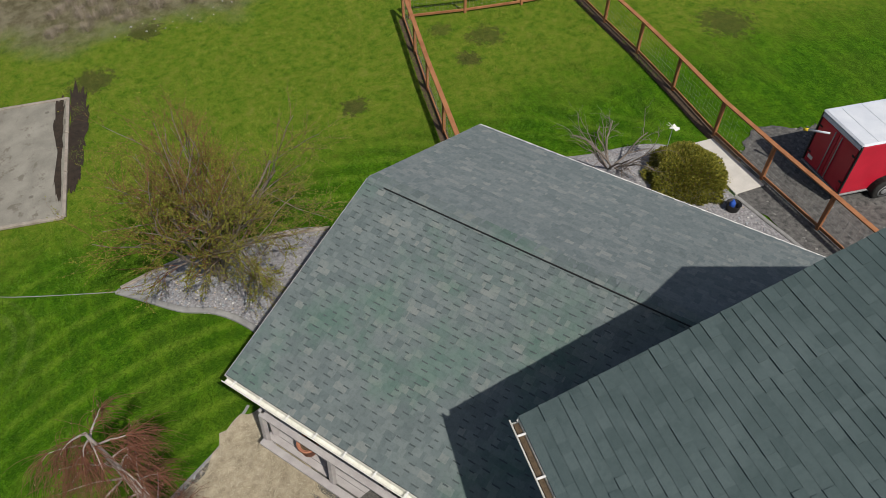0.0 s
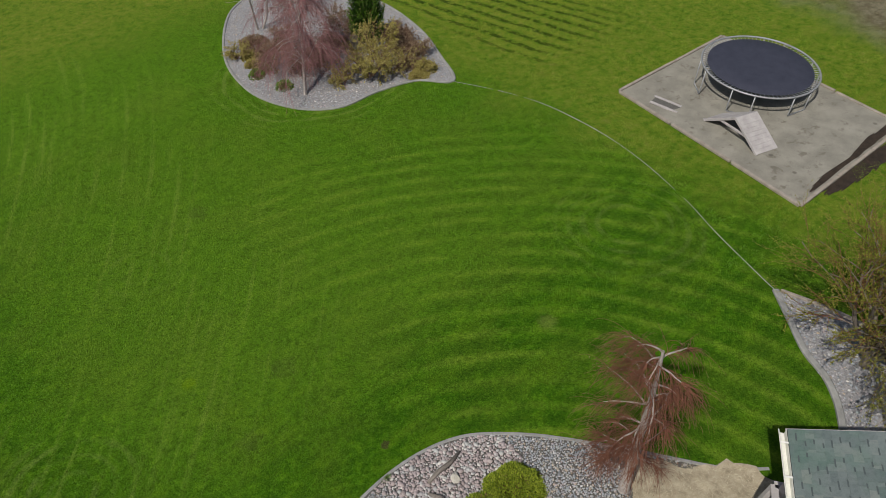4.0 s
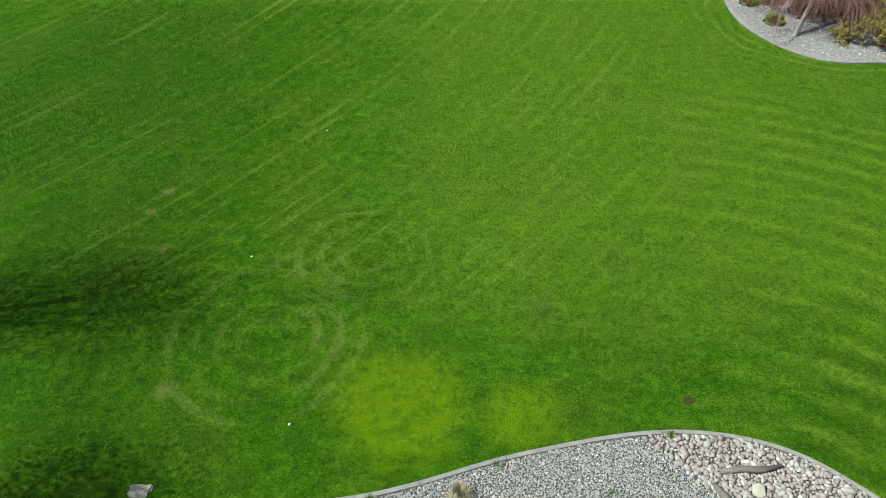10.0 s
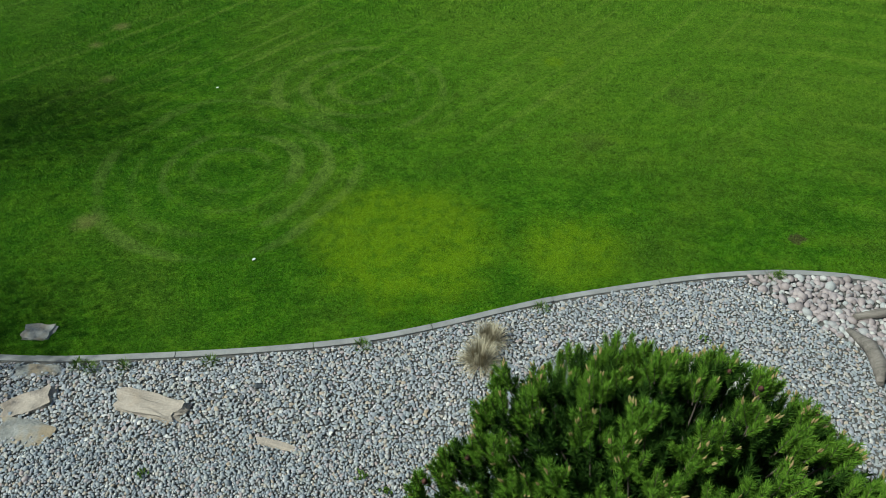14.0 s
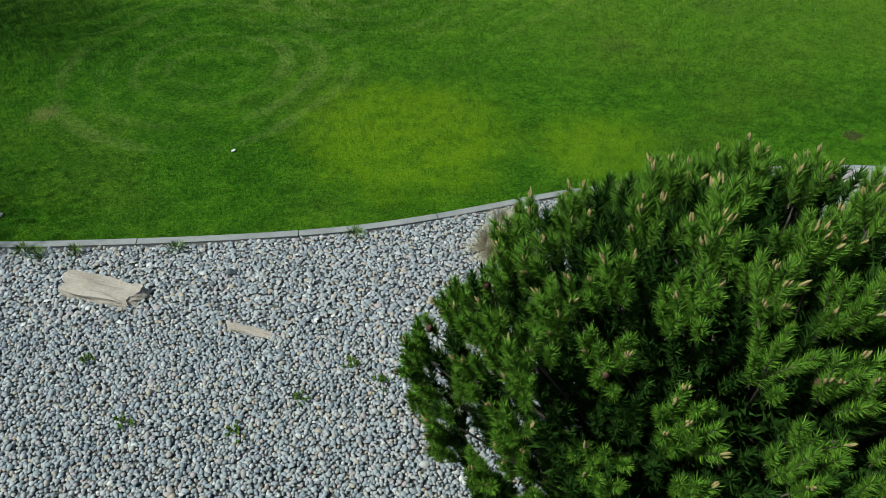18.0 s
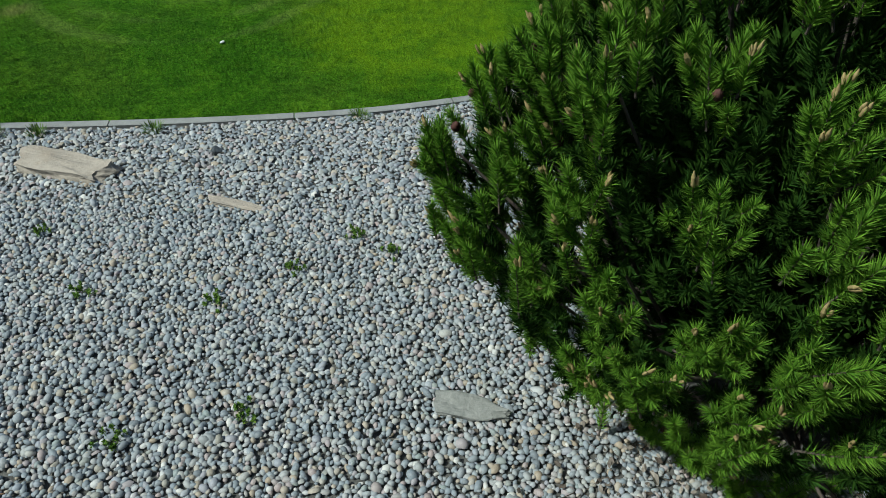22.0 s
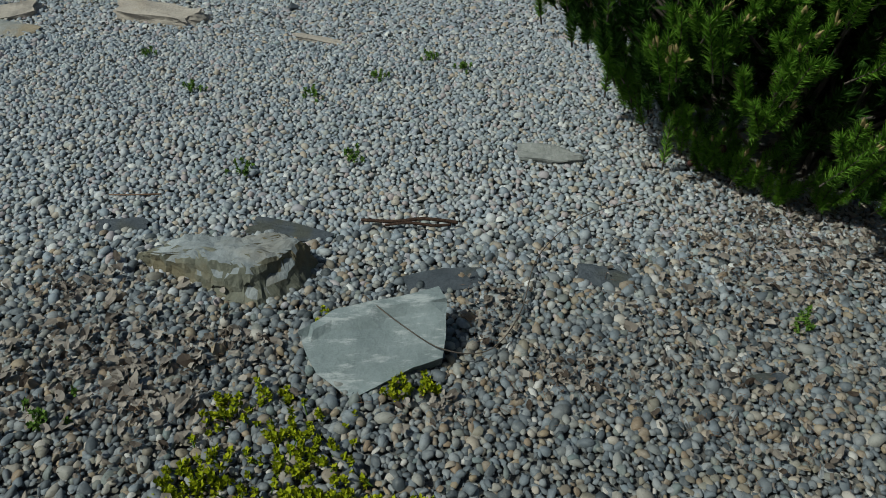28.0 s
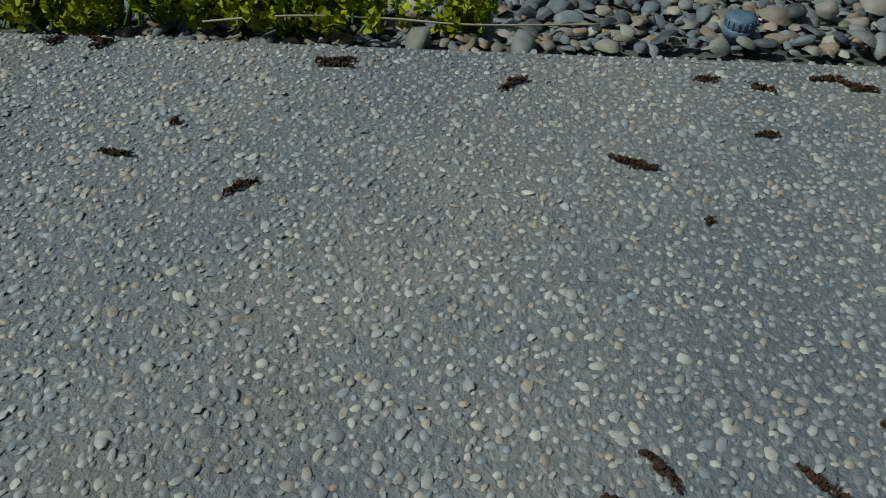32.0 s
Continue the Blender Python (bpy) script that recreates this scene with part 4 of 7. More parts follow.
# ridge caps bent over the top; a black bar draws the vent slot and its shadow on the near side
vent = beam(APEX + D1 * 0.45 - D2 * 0.1, APEX + D1 * 9.0 - D2 * 0.1, 0.022, 0.02, 0.002)
part("ridge_vent", vent, "black", near_slope, "black ridge vent slot with its shadow line")
FALL = Vector((0, 0, -RISE / (SPAN / 2)))
for k in range(46):
    c0 = APEX + D1 * (0.03 + k * 0.195) + Vector((0, 0, 0.026 + 0.004 * (k % 2)))
    c1 = c0 + D1 * 0.215 - Vector((0, 0, 0.020))
    far = (D2 + FALL) * 0.27
    nigh = (-D2 + FALL) * 0.085
    cap = part("ridge_cap", slab_between(c0, c1, c1 + far, c0 + far, 0.014), "shingle", far_slope)
    part("cap_lip", slab_between(c0, c1, c1 + nigh, c0 + nigh, 0.009), "shingle", cap)


def gutter(parent, a, b, out, hangers, fill=True):
    """A box gutter with strap hangers and dead leaves in it, hung at an eave."""
    a, b, out = Vector(a), Vector(b), Vector(out).normalized()
    d = (b - a).normalized()
    bm = bmesh.new()
    prof = [(0.0, 0.0), (0.0, -0.11), (0.075, -0.11), (0.10, -0.02), (0.115, 0.0), (0.125, -0.012), (0.108, -0.03), (0.082, -0.118), (-0.006, -0.118), (-0.006, 0.0)]
    rings = [[bm.verts.new(p + out * (o + 0.012) + Vector((0, 0, h - 0.012))) for o, h in prof] for p in (a, b)]
    for i in range(len(prof)):
        j = (i + 1) % len(prof)
        bm.faces.new((rings[0][i], rings[0][j], rings[1][j], rings[1][i]))
    bm.faces.new(rings[0][::-1])
    bm.faces.new(rings[1])
    bmesh.ops.recalc_face_normals(bm, faces=bm.faces)
    g = part("gutter", bm, "gutter", parent, "white metal gutter with strap hangers")
    if fill:
        part("gutter_debris", beam(a + out * 0.055 + Vector((0, 0, -0.085)) + d * 0.05, b + out * 0.055 + Vector((0, 0, -0.085)) - d * 0.05, 0.075, 0.05, 0.004), "debris", g, "dead leaves lying in the gutter")
    n = int((b - a).length / hangers)
    for k in range(n + 1):
        p = a + d * (0.25 + k * hangers)
        if (p - a).length < (b - a).length:
            part("hanger", beam(p - out * 0.01 + Vector((0, 0, 0.0)), p + out * 0.13 + Vector((0, 0, -0.008)), 0.03, 0.006, 0.001), "white", g)
    return g


gutter(house, WING, WING + D1 * 6.0, -D2, 0.62, False)
part("drip_edge", beam(far_eave + D2 * 0.02 - Vector((0, 0, 0.05)), far_eave + D2 * 0.02 + D1 * WING_LEN - Vector((0, 0, 0.05)), 0.05, 0.10, 0.004), "white", house, "white metal drip edge")
for a in (WING, far_eave):
    part("rake_board", beam(a + Vector((0, 0, -0.09)) - D1 * 0.012, APEX + Vector((0, 0, -0.09)) - D1 * 0.012, 0.022, 0.17, 0.003), "greywood", house)

# wing walls, set back under the eaves; the near side is an open porch
H0 = -0.6


def wall_block(p, q, z0, z1, thick, name="wall"):
    p, q = Vector(p), Vector(q)
    d = q - p
    m = Matrix.Translation(((p.x + q.x) / 2, (p.y + q.y) / 2, (z0 + z1) / 2)) @ Matrix.Rotation(math.atan2(d.y, d.x), 4, "Z")
    return part(name, box((d.length, thick, z1 - z0), m, 0.004), "siding", house)


def wing(u, v):
    return WING + D1 * u + D2 * v


wall_block(wing(0.5, 2.2), wing(0.5, SPAN - 0.5), H0, 2.15, 0.15)
wall_block(wing(0.58, 2.2), wing(9, 2.2), H0, 2.3, 0.15)
wall_block(wing(0.58, SPAN - 0.55), wing(9, SPAN - 0.55), H0, 2.1, 0.15)
bm = bmesh.new()
tri = [bm.verts.new(wing(0.45, v) + Vector((0, 0, h))) for v, h in ((0.5, 0.0), (SPAN - 0.5, 0.0), (SPAN / 2, RISE - 0.24))]
f = bm.faces.new(tri)
ex = bmesh.ops.extrude_face_region(bm, geom=[f])
bmesh.ops.translate(bm, vec=D1 * 0.12, verts=[v for v in ex["geom"] if isinstance(v, bmesh.types.BMVert)])
bmesh.ops.recalc_face_normals(bm, faces=bm.faces)
part("gable", bm, "siding", house)
for u in (0.35, 3.2, 6.0):
    p = wing(u, 0.35)
    part("porch_post", beam((p.x, p.y, -0.1), (p.x, p.y, 2.06), 0.12, 0.12), "greywood", house)

# deck with a grey rail and wire below
deck = thing("deck", (7.4, -0.6, -0.5), "grey wooden deck with a low rail beside the house", "deck")
RA, RB = Vector((8.42, -0.06, 0.0)), Vector((5.4, -2.14, 0.0))
rd = (RB - RA).normalized()
ro = Vector((-0.568, 0.823, 0))
for k in range(17):
    o = -0.02 - 0.145 * k
    part("deck_board", beam(RA + ro * o + Vector((0, 0, -0.06)), RB + ro * o + Vector((0, 0, -0.06)), 0.137, 0.035, 0.003), "greywood", deck)
part("rim_board", beam(RA + ro * 0.17 + Vector((0, 0, -0.03)), RB + ro * 0.17 + Vector((0, 0, -0.03)), 0.15, 0.06), "greywood", deck)
part("skirt_board", beam(RA + ro * 0.12 + Vector((0, 0, -0.17)), RB + ro * 0.12 + Vector((0, 0, -0.17)), 0.035, 0.22), "greywood", deck)
part("top_rail", beam(RA + Vector((0, 0, 0.8)), RB + Vector((0, 0, 0.8)), 0.14, 0.04), "greywood", deck)
part("sub_rail", beam(RA + Vector((0, 0, 0.70)), RB + Vector((0, 0, 0.70)), 0.04, 0.09), "greywood", deck)
for s in (0.05, 1.75, 3.45):
    p = RA + rd * s
    part("rail_post", beam(p + ro * 0.08 + Vector((0, 0, -0.1)), p + ro * 0.02 + Vector((0, 0, 0.78)), 0.10, 0.10), "greywood", deck)
    part("deck_pier", beam(p + Vector((0, 0, -0.75)), p + Vector((0, 0, -0.2)), 0.12, 0.12), "greywood", deck)
part("return_rail", beam(RA + Vector((0, 0, 0.8)), RA - ro * 1.2 + Vector((0, 0, 0.8)), 0.14, 0.04), "greywood", deck)
segs = []
for k in range(40):
    p = RA + rd * (k * 0.085)
    for s in (-1, 1):
        q = p + rd * (0.4 * s)
        segs.append((*(p + ro * 0.14 + Vector((0, 0, -0.28))), *(q + ro * 0.14 + Vector((0, 0, -0.68))), 0.0025, 0.0025))
part("wire_lattice", segments_mesh("wire_lattice", segs, 3), "black", deck)
pot = thing("flower_pot", (7.75, -0.75, -0.04), "brown clay pot with dead plants on the deck", "plant pot")
part("pot", lathe([(0.13, 0), (0.15, 0.02), (0.2, 0.3), (0.225, 0.3), (0.225, 0.36), (0.2, 0.36), (0.19, 0.30)], (7.75, -0.75, -0.04)), "terracotta", pot)
part("potting_soil", lathe([(0.18, 0.27), (0.185, 0.295), (0.12, 0.305)], (7.75, -0.75, -0.04)), "debris", pot)

# main part: taller, its ridge square to the view
MAIN = Vector((4.48, -3.305, 4.82))
E1 = Vector((-0.9976, 0.0636, 0))
E2 = Vector((-0.0636, -0.9976, 0))
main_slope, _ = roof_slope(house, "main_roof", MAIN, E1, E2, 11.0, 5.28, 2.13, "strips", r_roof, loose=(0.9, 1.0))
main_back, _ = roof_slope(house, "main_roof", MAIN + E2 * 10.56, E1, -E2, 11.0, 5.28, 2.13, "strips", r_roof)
gutter(house, MAIN, MAIN + E1 * 11.0, -E2, 0.6, True)
top2 = MAIN + E2 * 5.28 + Vector((0, 0, 2.13))
for a in (MAIN, MAIN + E2 * 10.56):
    part("rake_board", beam(a + Vector((0, 0, -0.13)) + E1 * 0.02, top2 + Vector((0, 0, -0.13)) + E1 * 0.02, 0.022, 0.18, 0.003), "white", house)


def mainp(u, v):
    return MAIN + E1 * u + E2 * v


wall_block(mainp(0.45, 0.5), mainp(0.45, 10.06), H0, 4.7, 0.18)
wall_block(mainp(0.55, 0.55), mainp(10.5, 0.55), H0, 4.75, 0.18)
wall_block(mainp(0.55, 10.0), mainp(10.5, 10.0), H0, 4.75, 0.18)
wall_block(mainp(10.45, 0.65), mainp(10.45, 9.9), H0, 4.7, 0.18)
for u in (0.4, 10.4):
    bm = bmesh.new()
    f = bm.faces.new([bm.verts.new(mainp(u, v) + Vector((0, 0, h - 0.14))) for v, h in ((0.5, 0.05), (10.06, 0.05), (5.28, 1.95))])
    ex = bmesh.ops.extrude_face_region(bm, geom=[f])
    bmesh.ops.translate(bm, vec=E1 * 0.14, verts=[v for v in ex["geom"] if isinstance(v, bmesh.types.BMVert)])
    bmesh.ops.recalc_face_normals(bm, faces=bm.faces)
    part("gable", bm, "siding", house)


# ---- play area: sand pad, trampoline, fallen playhouse roof ----
PAD = [Vector((17.72, 3.75)), Vector((19.32, 11.25)), Vector((25.4, 10.9)), Vector((23.78, 3.39))]


def quad_patch(name, c, lift, material, label, category, n=24):
    V, F = [], []
    for i in range(n + 1):
        for j in range(n + 1):
            p = (c[0] * (1 - i / n) + c[1] * (i / n)) * (1 - j / n) + (c[3] * (1 - i / n) + c[2] * (i / n)) * (j / n)
            V.append((p.x, p.y, float(ground_z(p.x, p.y)) + lift + noise.noise((p.x, p.y, 7)) * 0.012))
    for i in range(n):
        for j in range(n):
            a = i * (n + 1) + j
            F.append((a, a + n + 1, a + n + 2, a + 1))
    me = mesh_np(name, V, F, True)
    me.materials.append(M[material])
    return tagged(new(name, me), label, category, kind="structure")


quad_patch("sand_pad", PAD, 0.045, "sand", "pale sand pad framed with timber", "sand pad")
frame_root = thing("sandpad_frame", on(PAD[0].x, PAD[0].y), "weathered timber frame round the sand pad", "timber edging", kind="structure")
for a, b, n in ((0, 1, 3), (0, 3, 3), (3, 2, 3), (1, 2, 2)):
    for k in range(n):
        p, q = PAD[a].lerp(PAD[b], k / n + 0.004), PAD[a].lerp(PAD[b], (k + 1) / n - 0.004)
        part("timber", beam(on(p.x, p.y, 0.06 + random.uniform(-0.01, 0.01)), on(q.x, q.y, 0.06 + random.uniform(-0.01, 0.01)), 0.10, 0.09, 0.012), "timber", frame_root)
blob_patch("soil_strip", ragged(spline([(18.9, 3.62), (21.0, 3.52), (24.1, 3.3), (24.5, 3.0), (23.0, 2.8), (21.0, 3.0), (19.2, 3.3)], 16, True), 0.35, 2.2), 0.03, "soil", "strip of bare dark soil beside the sand pad", "soil")
blob_patch("soil_strip", ragged(spline([(18.6, 3.83), (20.2, 3.73), (22.4, 3.61), (23.7, 3.53), (23.6, 3.78), (22.2, 3.9), (20.8, 3.84), (19.4, 3.98)], 16, True), 0.35, 2.2), 0.066, "soil", "strip of dark soil spilling over the sand pad", "soil")

TC, TR, TH = Vector((22.65, 8.05)), 1.95, 0.9
tz = float(ground_z(TC.x, TC.y)) + 0.04
tramp = thing("trampoline", (TC.x, TC.y, tz), "round trampoline with a dark mat and steel frame on sand", "trampoline")
ring = [(TC.x + TR * math.cos(a), TC.y + TR * math.sin(a), tz + TH) for a in np.linspace(0, 2 * math.pi, 73)]
part("frame_ring", tube(ring, 0.032, 8), "steel", tramp, "galvanised steel ring")
part("jump_mat", lathe([(1.0, -0.012), (TR - 0.2, -0.010), (TR - 0.19, 0.0), (TR - 0.2, 0.008), (1.0, 0.004)], (TC.x, TC.y, tz + TH - 0.01), 72), "mat", tramp, "dark woven jumping mat")
for k in range(84):
    a = 2 * math.pi * k / 84
    c, s = math.cos(a), math.sin(a)
    part("spring", tube([(TC.x + (TR - 0.20) * c, TC.y + (TR - 0.20) * s, tz + TH - 0.01), (TC.x + (TR - 0.02) * c, TC.y + (TR - 0.02) * s, tz + TH + 0.01)], 0.014, 5), "steel", tramp)
for k in range(6):
    a = 2 * math.pi * (k + 0.25) / 6
    pts = []
    for da in (-0.19, 0.19):
        c, s = math.cos(a + da), math.sin(a + da)
        x, y = TC.x + TR * c, TC.y + TR * s
        g = float(ground_z(x, y)) + 0.07
        pts.append((Vector((x, y, tz + TH - 0.02)), Vector((x, y, g))))
    leg = part("leg", tube([pts[0][0], pts[0][1] + Vector((0, 0, 0.08)), pts[0][1], pts[1][1], pts[1][1] + Vector((0, 0, 0.08)), pts[1][0]], 0.024, 7), "steel", tramp)

gable = thing("playhouse_roof", on(19.45, 7.0, 0.05), "small weathered board gable roof lying on sand", "playhouse roof")
GL, GR, GD = on(19.78, 8.13, 0.06), on(19.14, 5.87, 0.06), Vector((0.93, -0.3, 0))
GT = (GL + GR) / 2 + Vector((0.0, 0, 0.72))
for foot in (GL, GR):
    for k in range(9):
        t0, t1 = k / 9, (k + 0.985) / 9
        a, b = foot.lerp(GT, t0), foot.lerp(GT, t1)
        m = (a + b) / 2
        wdt = (b - a).length
        ax = (b - a).normalized()
        nn = GD.cross(ax).normalized()
        rot = Matrix((GD, ax, nn)).transposed().to_4x4()
        part("roof_board", box((0.85, wdt, 0.02), Matrix.Translation(m + GD * 0.42) @ rot, 0.003), "greywood", gable)
    part("rafter", beam(foot - GD * 0.03 - Vector((0, 0, 0.02)), GT - GD * 0.03 - Vector((0, 0, 0.02)), 0.045, 0.09), "greywood", gable)
part("tie_beam", beam(GL.lerp(GT, 0.45), GR.lerp(GT, 0.45), 0.04, 0.08), "greywood", gable)
plate = thing("drain_grate", on(19.7, 9.55, 0.06), "small grey timber frame lying on the sand", "timber frame")
pc = on(19.7, 9.55, 0.09)
for o in (-0.22, 0.22):
    part("long_side", beam(pc + Vector((-0.12 + o * 0.9, 0.5 + o * 0.2, 0)), pc + Vector((0.02 + o * 0.9, -0.5 + o * 0.2, 0)), 0.07, 0.07), "greywood", plate)
part("infill", box((0.36, 0.95, 0.03), Matrix.Translation(pc - Vector((0.05, 0, 0.025))) @ Matrix.Rotation(0.14, 4, "Z"), 0.004), "bed", plate)

# ---- fenced yard ----
FENCE_L = [(22.92, -8.28), (20.65, -7.87), (18.48, -7.47), (16.26, -7.11), (14.05, -6.75), (13.1, -6.6)]
FENCE_R = [(21.35, -14.45), (19.22, -14.33), (17.08, -14.25), (14.88, -14.09), (12.56, -13.87), (10.49, -13.83), (8.44, -13.83), (6.3, -13.8)]
FENCE_B = [(22.86, -8.5), (22.25, -10.4), (21.75, -12.4), (21.38, -14.3)]


def fence(posts, high):
    root = thing("wire_fence", on(*posts[0]), "reddish cedar post and rail fence with wire mesh", "fence", "fences round the yard")
    for k, p in enumerate(posts):
        part("post", beam(on(*p, -0.15), on(*p, high), 0.09, 0.09), "cedar", root)
    segs = []
    for a, b in zip(posts, posts[1:]):
        A, B = on(*a), on(*b)
        up = Vector((0, 0, 1))
        part("top_rail", beam(A + up * (high + 0.02), B + up * (high + 0.02), 0.14, 0.04), "cedar", root)
        part("bottom_rail", beam(A + up * 0.12, B + up * 0.12, 0.04, 0.09), "cedar", root)
        n = int((B - A).length / 0.15)
        for i in range(1, n):
            p = A.lerp(B, i / n)
            segs.append((*(p + up * 0.12), *(p + up * high), 0.0016, 0.0016))
        for i in range(1, 7):
            h = 0.12 + (high - 0.12) * i / 7
            segs.append((*(A + up * h), *(B + up * h), 0.0016, 0.0016))
    part("wire_mesh", segments_mesh("wire_mesh", segs, 3), "steel", root, "thin grey wire mesh")
    return root


for posts in (FENCE_L, FENCE_R, FENCE_B):
    fence(posts, 1.12)
for line, w in ((FENCE_L, 0.3), (FENCE_R, 0.4)):
    L = np.array(line)
    both = np.vstack([spline(L + np.array([0.05, w * 0.6]), 3), spline(L + np.array([0.05, -w * 0.4]), 3)[::-1]])
    blob_patch("soil_strip", both, 0.012, "debris", "strip of bare soil and leaf litter under the fence", "soil", 3)

drive = blob_patch("gravel_drive", ragged(spline([(11.9, -14.3), (12.15, -15.2), (11.7, -16.4), (11.0, -18.5), (9.0, -24), (2, -24), (1.5, -13.4), (6.0, -13.2), (8.6, -13.02), (10.25, -12.95), (10.75, -13.5)], 40, True), 0.08, 0.9), 0.03, "asphalt", "dark gravel driveway beside the fence", "driveway", 14)
HOUSE_BED = spline([(13.6, -8.0), (13.4, -10.4), (12.7, -12.5), (10.3, -12.8), (8.6, -12.97), (6.4, -13.15), (5.0, -11.0), (9.0, -9.0)], 6, True)
house_bed = blob_patch("house_bed", HOUSE_BED, 0.045, "island_grit", "pale gravel bed along the house wall", "gravel bed")
slab_bm = bmesh.new()
corner = [slab_bm.verts.new(on(x, y, 0.06)) for x, y in ((12.5, -13.0), (12.42, -13.72), (10.25, -13.72), (10.3, -12.86))]
f = slab_bm.faces.new(corner)
ex = bmesh.ops.extrude_face_region(slab_bm, geom=[f])
bmesh.ops.translate(slab_bm, vec=(0, 0, -0.1), verts=[v for v in ex["geom"] if isinstance(v, bmesh.types.BMVert)])
bmesh.ops.recalc_face_normals(slab_bm, faces=slab_bm.faces)
bmesh.ops.bevel(slab_bm, geom=slab_bm.edges[:], offset=0.01, segments=1, affect="EDGES")
me = bm_mesh("concrete_slab", slab_bm)
me.materials.append(M["concrete"])
tagged(new("concrete_slab", me), "pale concrete slab at the foot of the fence", "concrete slab", kind="structure")
kerb("house_bed_kerb", spline([(10.25, -12.82), (9.2, -12.93), (8.3, -13.04), (7.0, -13.18)], 5), 0.12, 0.08, 1.0, "kerb", "short concrete kerb along the drive")

planter = thing("planter", on(9.9, -12.45), "black round planter holding a blue jug", "planter")
pb = on(9.9, -12.45)
part("tub", lathe([(0.11, 0), (0.155, 0.03), (0.185, 0.24), (0.195, 0.24), (0.18, 0.25), (0.155, 0.09), (0.09, 0.08)], pb, 20), "black", planter)
part("jug", lathe([(0.04, 0.08), (0.075, 0.10), (0.08, 0.24), (0.045, 0.30), (0.025, 0.32), (0.025, 0.34)], pb + Vector((0.03, 0.02, 0)), 14), "blue", planter, "bright blue plastic jug")
stake = thing("garden_pinwheel", on(12.0, -11.75), "white pinwheel on a thin stake above a shrub", "garden ornament")
sb = on(12.0, -11.75)
part("stake", tube([sb, sb + Vector((0, 0, 1.45))], 0.008, 5), "steel", stake)
for k in range(6):
    a = k * math.pi / 3
    part("blade", box((0.16, 0.08, 0.006), Matrix.Translation(sb + Vector((0, 0, 1.45))) @ Matrix.Rotation(0.3, 4, "X") @ Matrix.Rotation(a, 4, "Z") @ Matrix.Translation((0.1, 0, 0)) @ Matrix.Rotation(0.4, 4, "X"), 0.002), "white", stake)

# ---- enclosed trailer ----
TB = on(8.95, -14.75)
trailer = thing("cargo_trailer", TB, "red enclosed cargo trailer with a white roof", "trailer")
ax = Vector((1.0, -0.13, 0)).normalized()
ay = Vector((-0.13, -1.0, 0)).normalized()
az = Vector((0, 0, 1))
TW, TL, Z0, Z1 = 1.48, 3.2, 0.36, 1.86


def tr(u, v, w):
    return TB + ax * u + ay * v + az * w


def tbox(u0, u1, v0, v1, w0, w1, bevel=0.01):
    rot = Matrix((ax, ay, ax.cross(ay))).transposed().to_4x4()
    return box((u1 - u0, v1 - v0, w1 - w0), Matrix.Translation(tr((u0 + u1) / 2, (v0 + v1) / 2, (w0 + w1) / 2)) @ rot, bevel)


part("body", tbox(0, TW, 0.02, TL, Z0, Z1 - 0.03, 0.02), "red", trailer)
part("roof", tbox(-0.03, TW + 0.03, -0.03, TL + 0.03, Z1 - 0.03, Z1 + 0.06, 0.045), "roofwhite", trailer, "white rounded roof skin")
for k in range(5):
    v = 0.4 + k * 0.6
    part("roof_seam", tbox(0.02, TW - 0.02, v, v + 0.025, Z1 + 0.06, Z1 + 0.068, 0.002), "roofwhite", trailer)
for u in (-0.012, TW - 0.03):
    part("corner_trim", tbox(u, u + 0.045, -0.015, 0.03, Z0, Z1 - 0.03, 0.006), "black", trailer)
part("header_trim", tbox(0, TW, -0.012, 0.02, Z1 - 0.14, Z1 - 0.03, 0.006), "roofwhite", trailer)
part("sill_trim", tbox(-0.02, TW + 0.02, -0.02, TL, Z0 - 0.05, Z0, 0.006), "steel", trailer)
for u in (0.06, TW / 2 + 0.01):
    door = part("rear_door", tbox(u, u + TW / 2 - 0.07, -0.006, 0.03, Z0 + 0.03, Z1 - 0.15, 0.004), "red", trailer)
    part("lock_bar", tube([tr(u + (0.55 if u < 0.5 else 0.1), -0.035, Z0 + 0.06), tr(u + (0.55 if u < 0.5 else 0.1), -0.035, Z1 - 0.18)], 0.014, 6), "steel", door)
    for w in (Z0 + 0.3, Z1 - 0.4):
        part("hinge", tbox(u + (0.0 if u < 0.5 else TW / 2 - 0.17), u + (0.1 if u < 0.5 else TW / 2 - 0.07), -0.02, -0.004, w, w + 0.05, 0.003), "black", door)
for u in (0.1, TW - 0.16):
    part("tail_light", tbox(u, u + 0.06, -0.03, -0.008, Z0 + 0.05, Z0 + 0.15, 0.006), "red", trailer)
part("number_plate", tbox(TW - 0.30, TW - 0.12, -0.016, -0.008, Z0 + 0.16, Z0 + 0.26, 0.003), "white", trailer, "plain white plate")
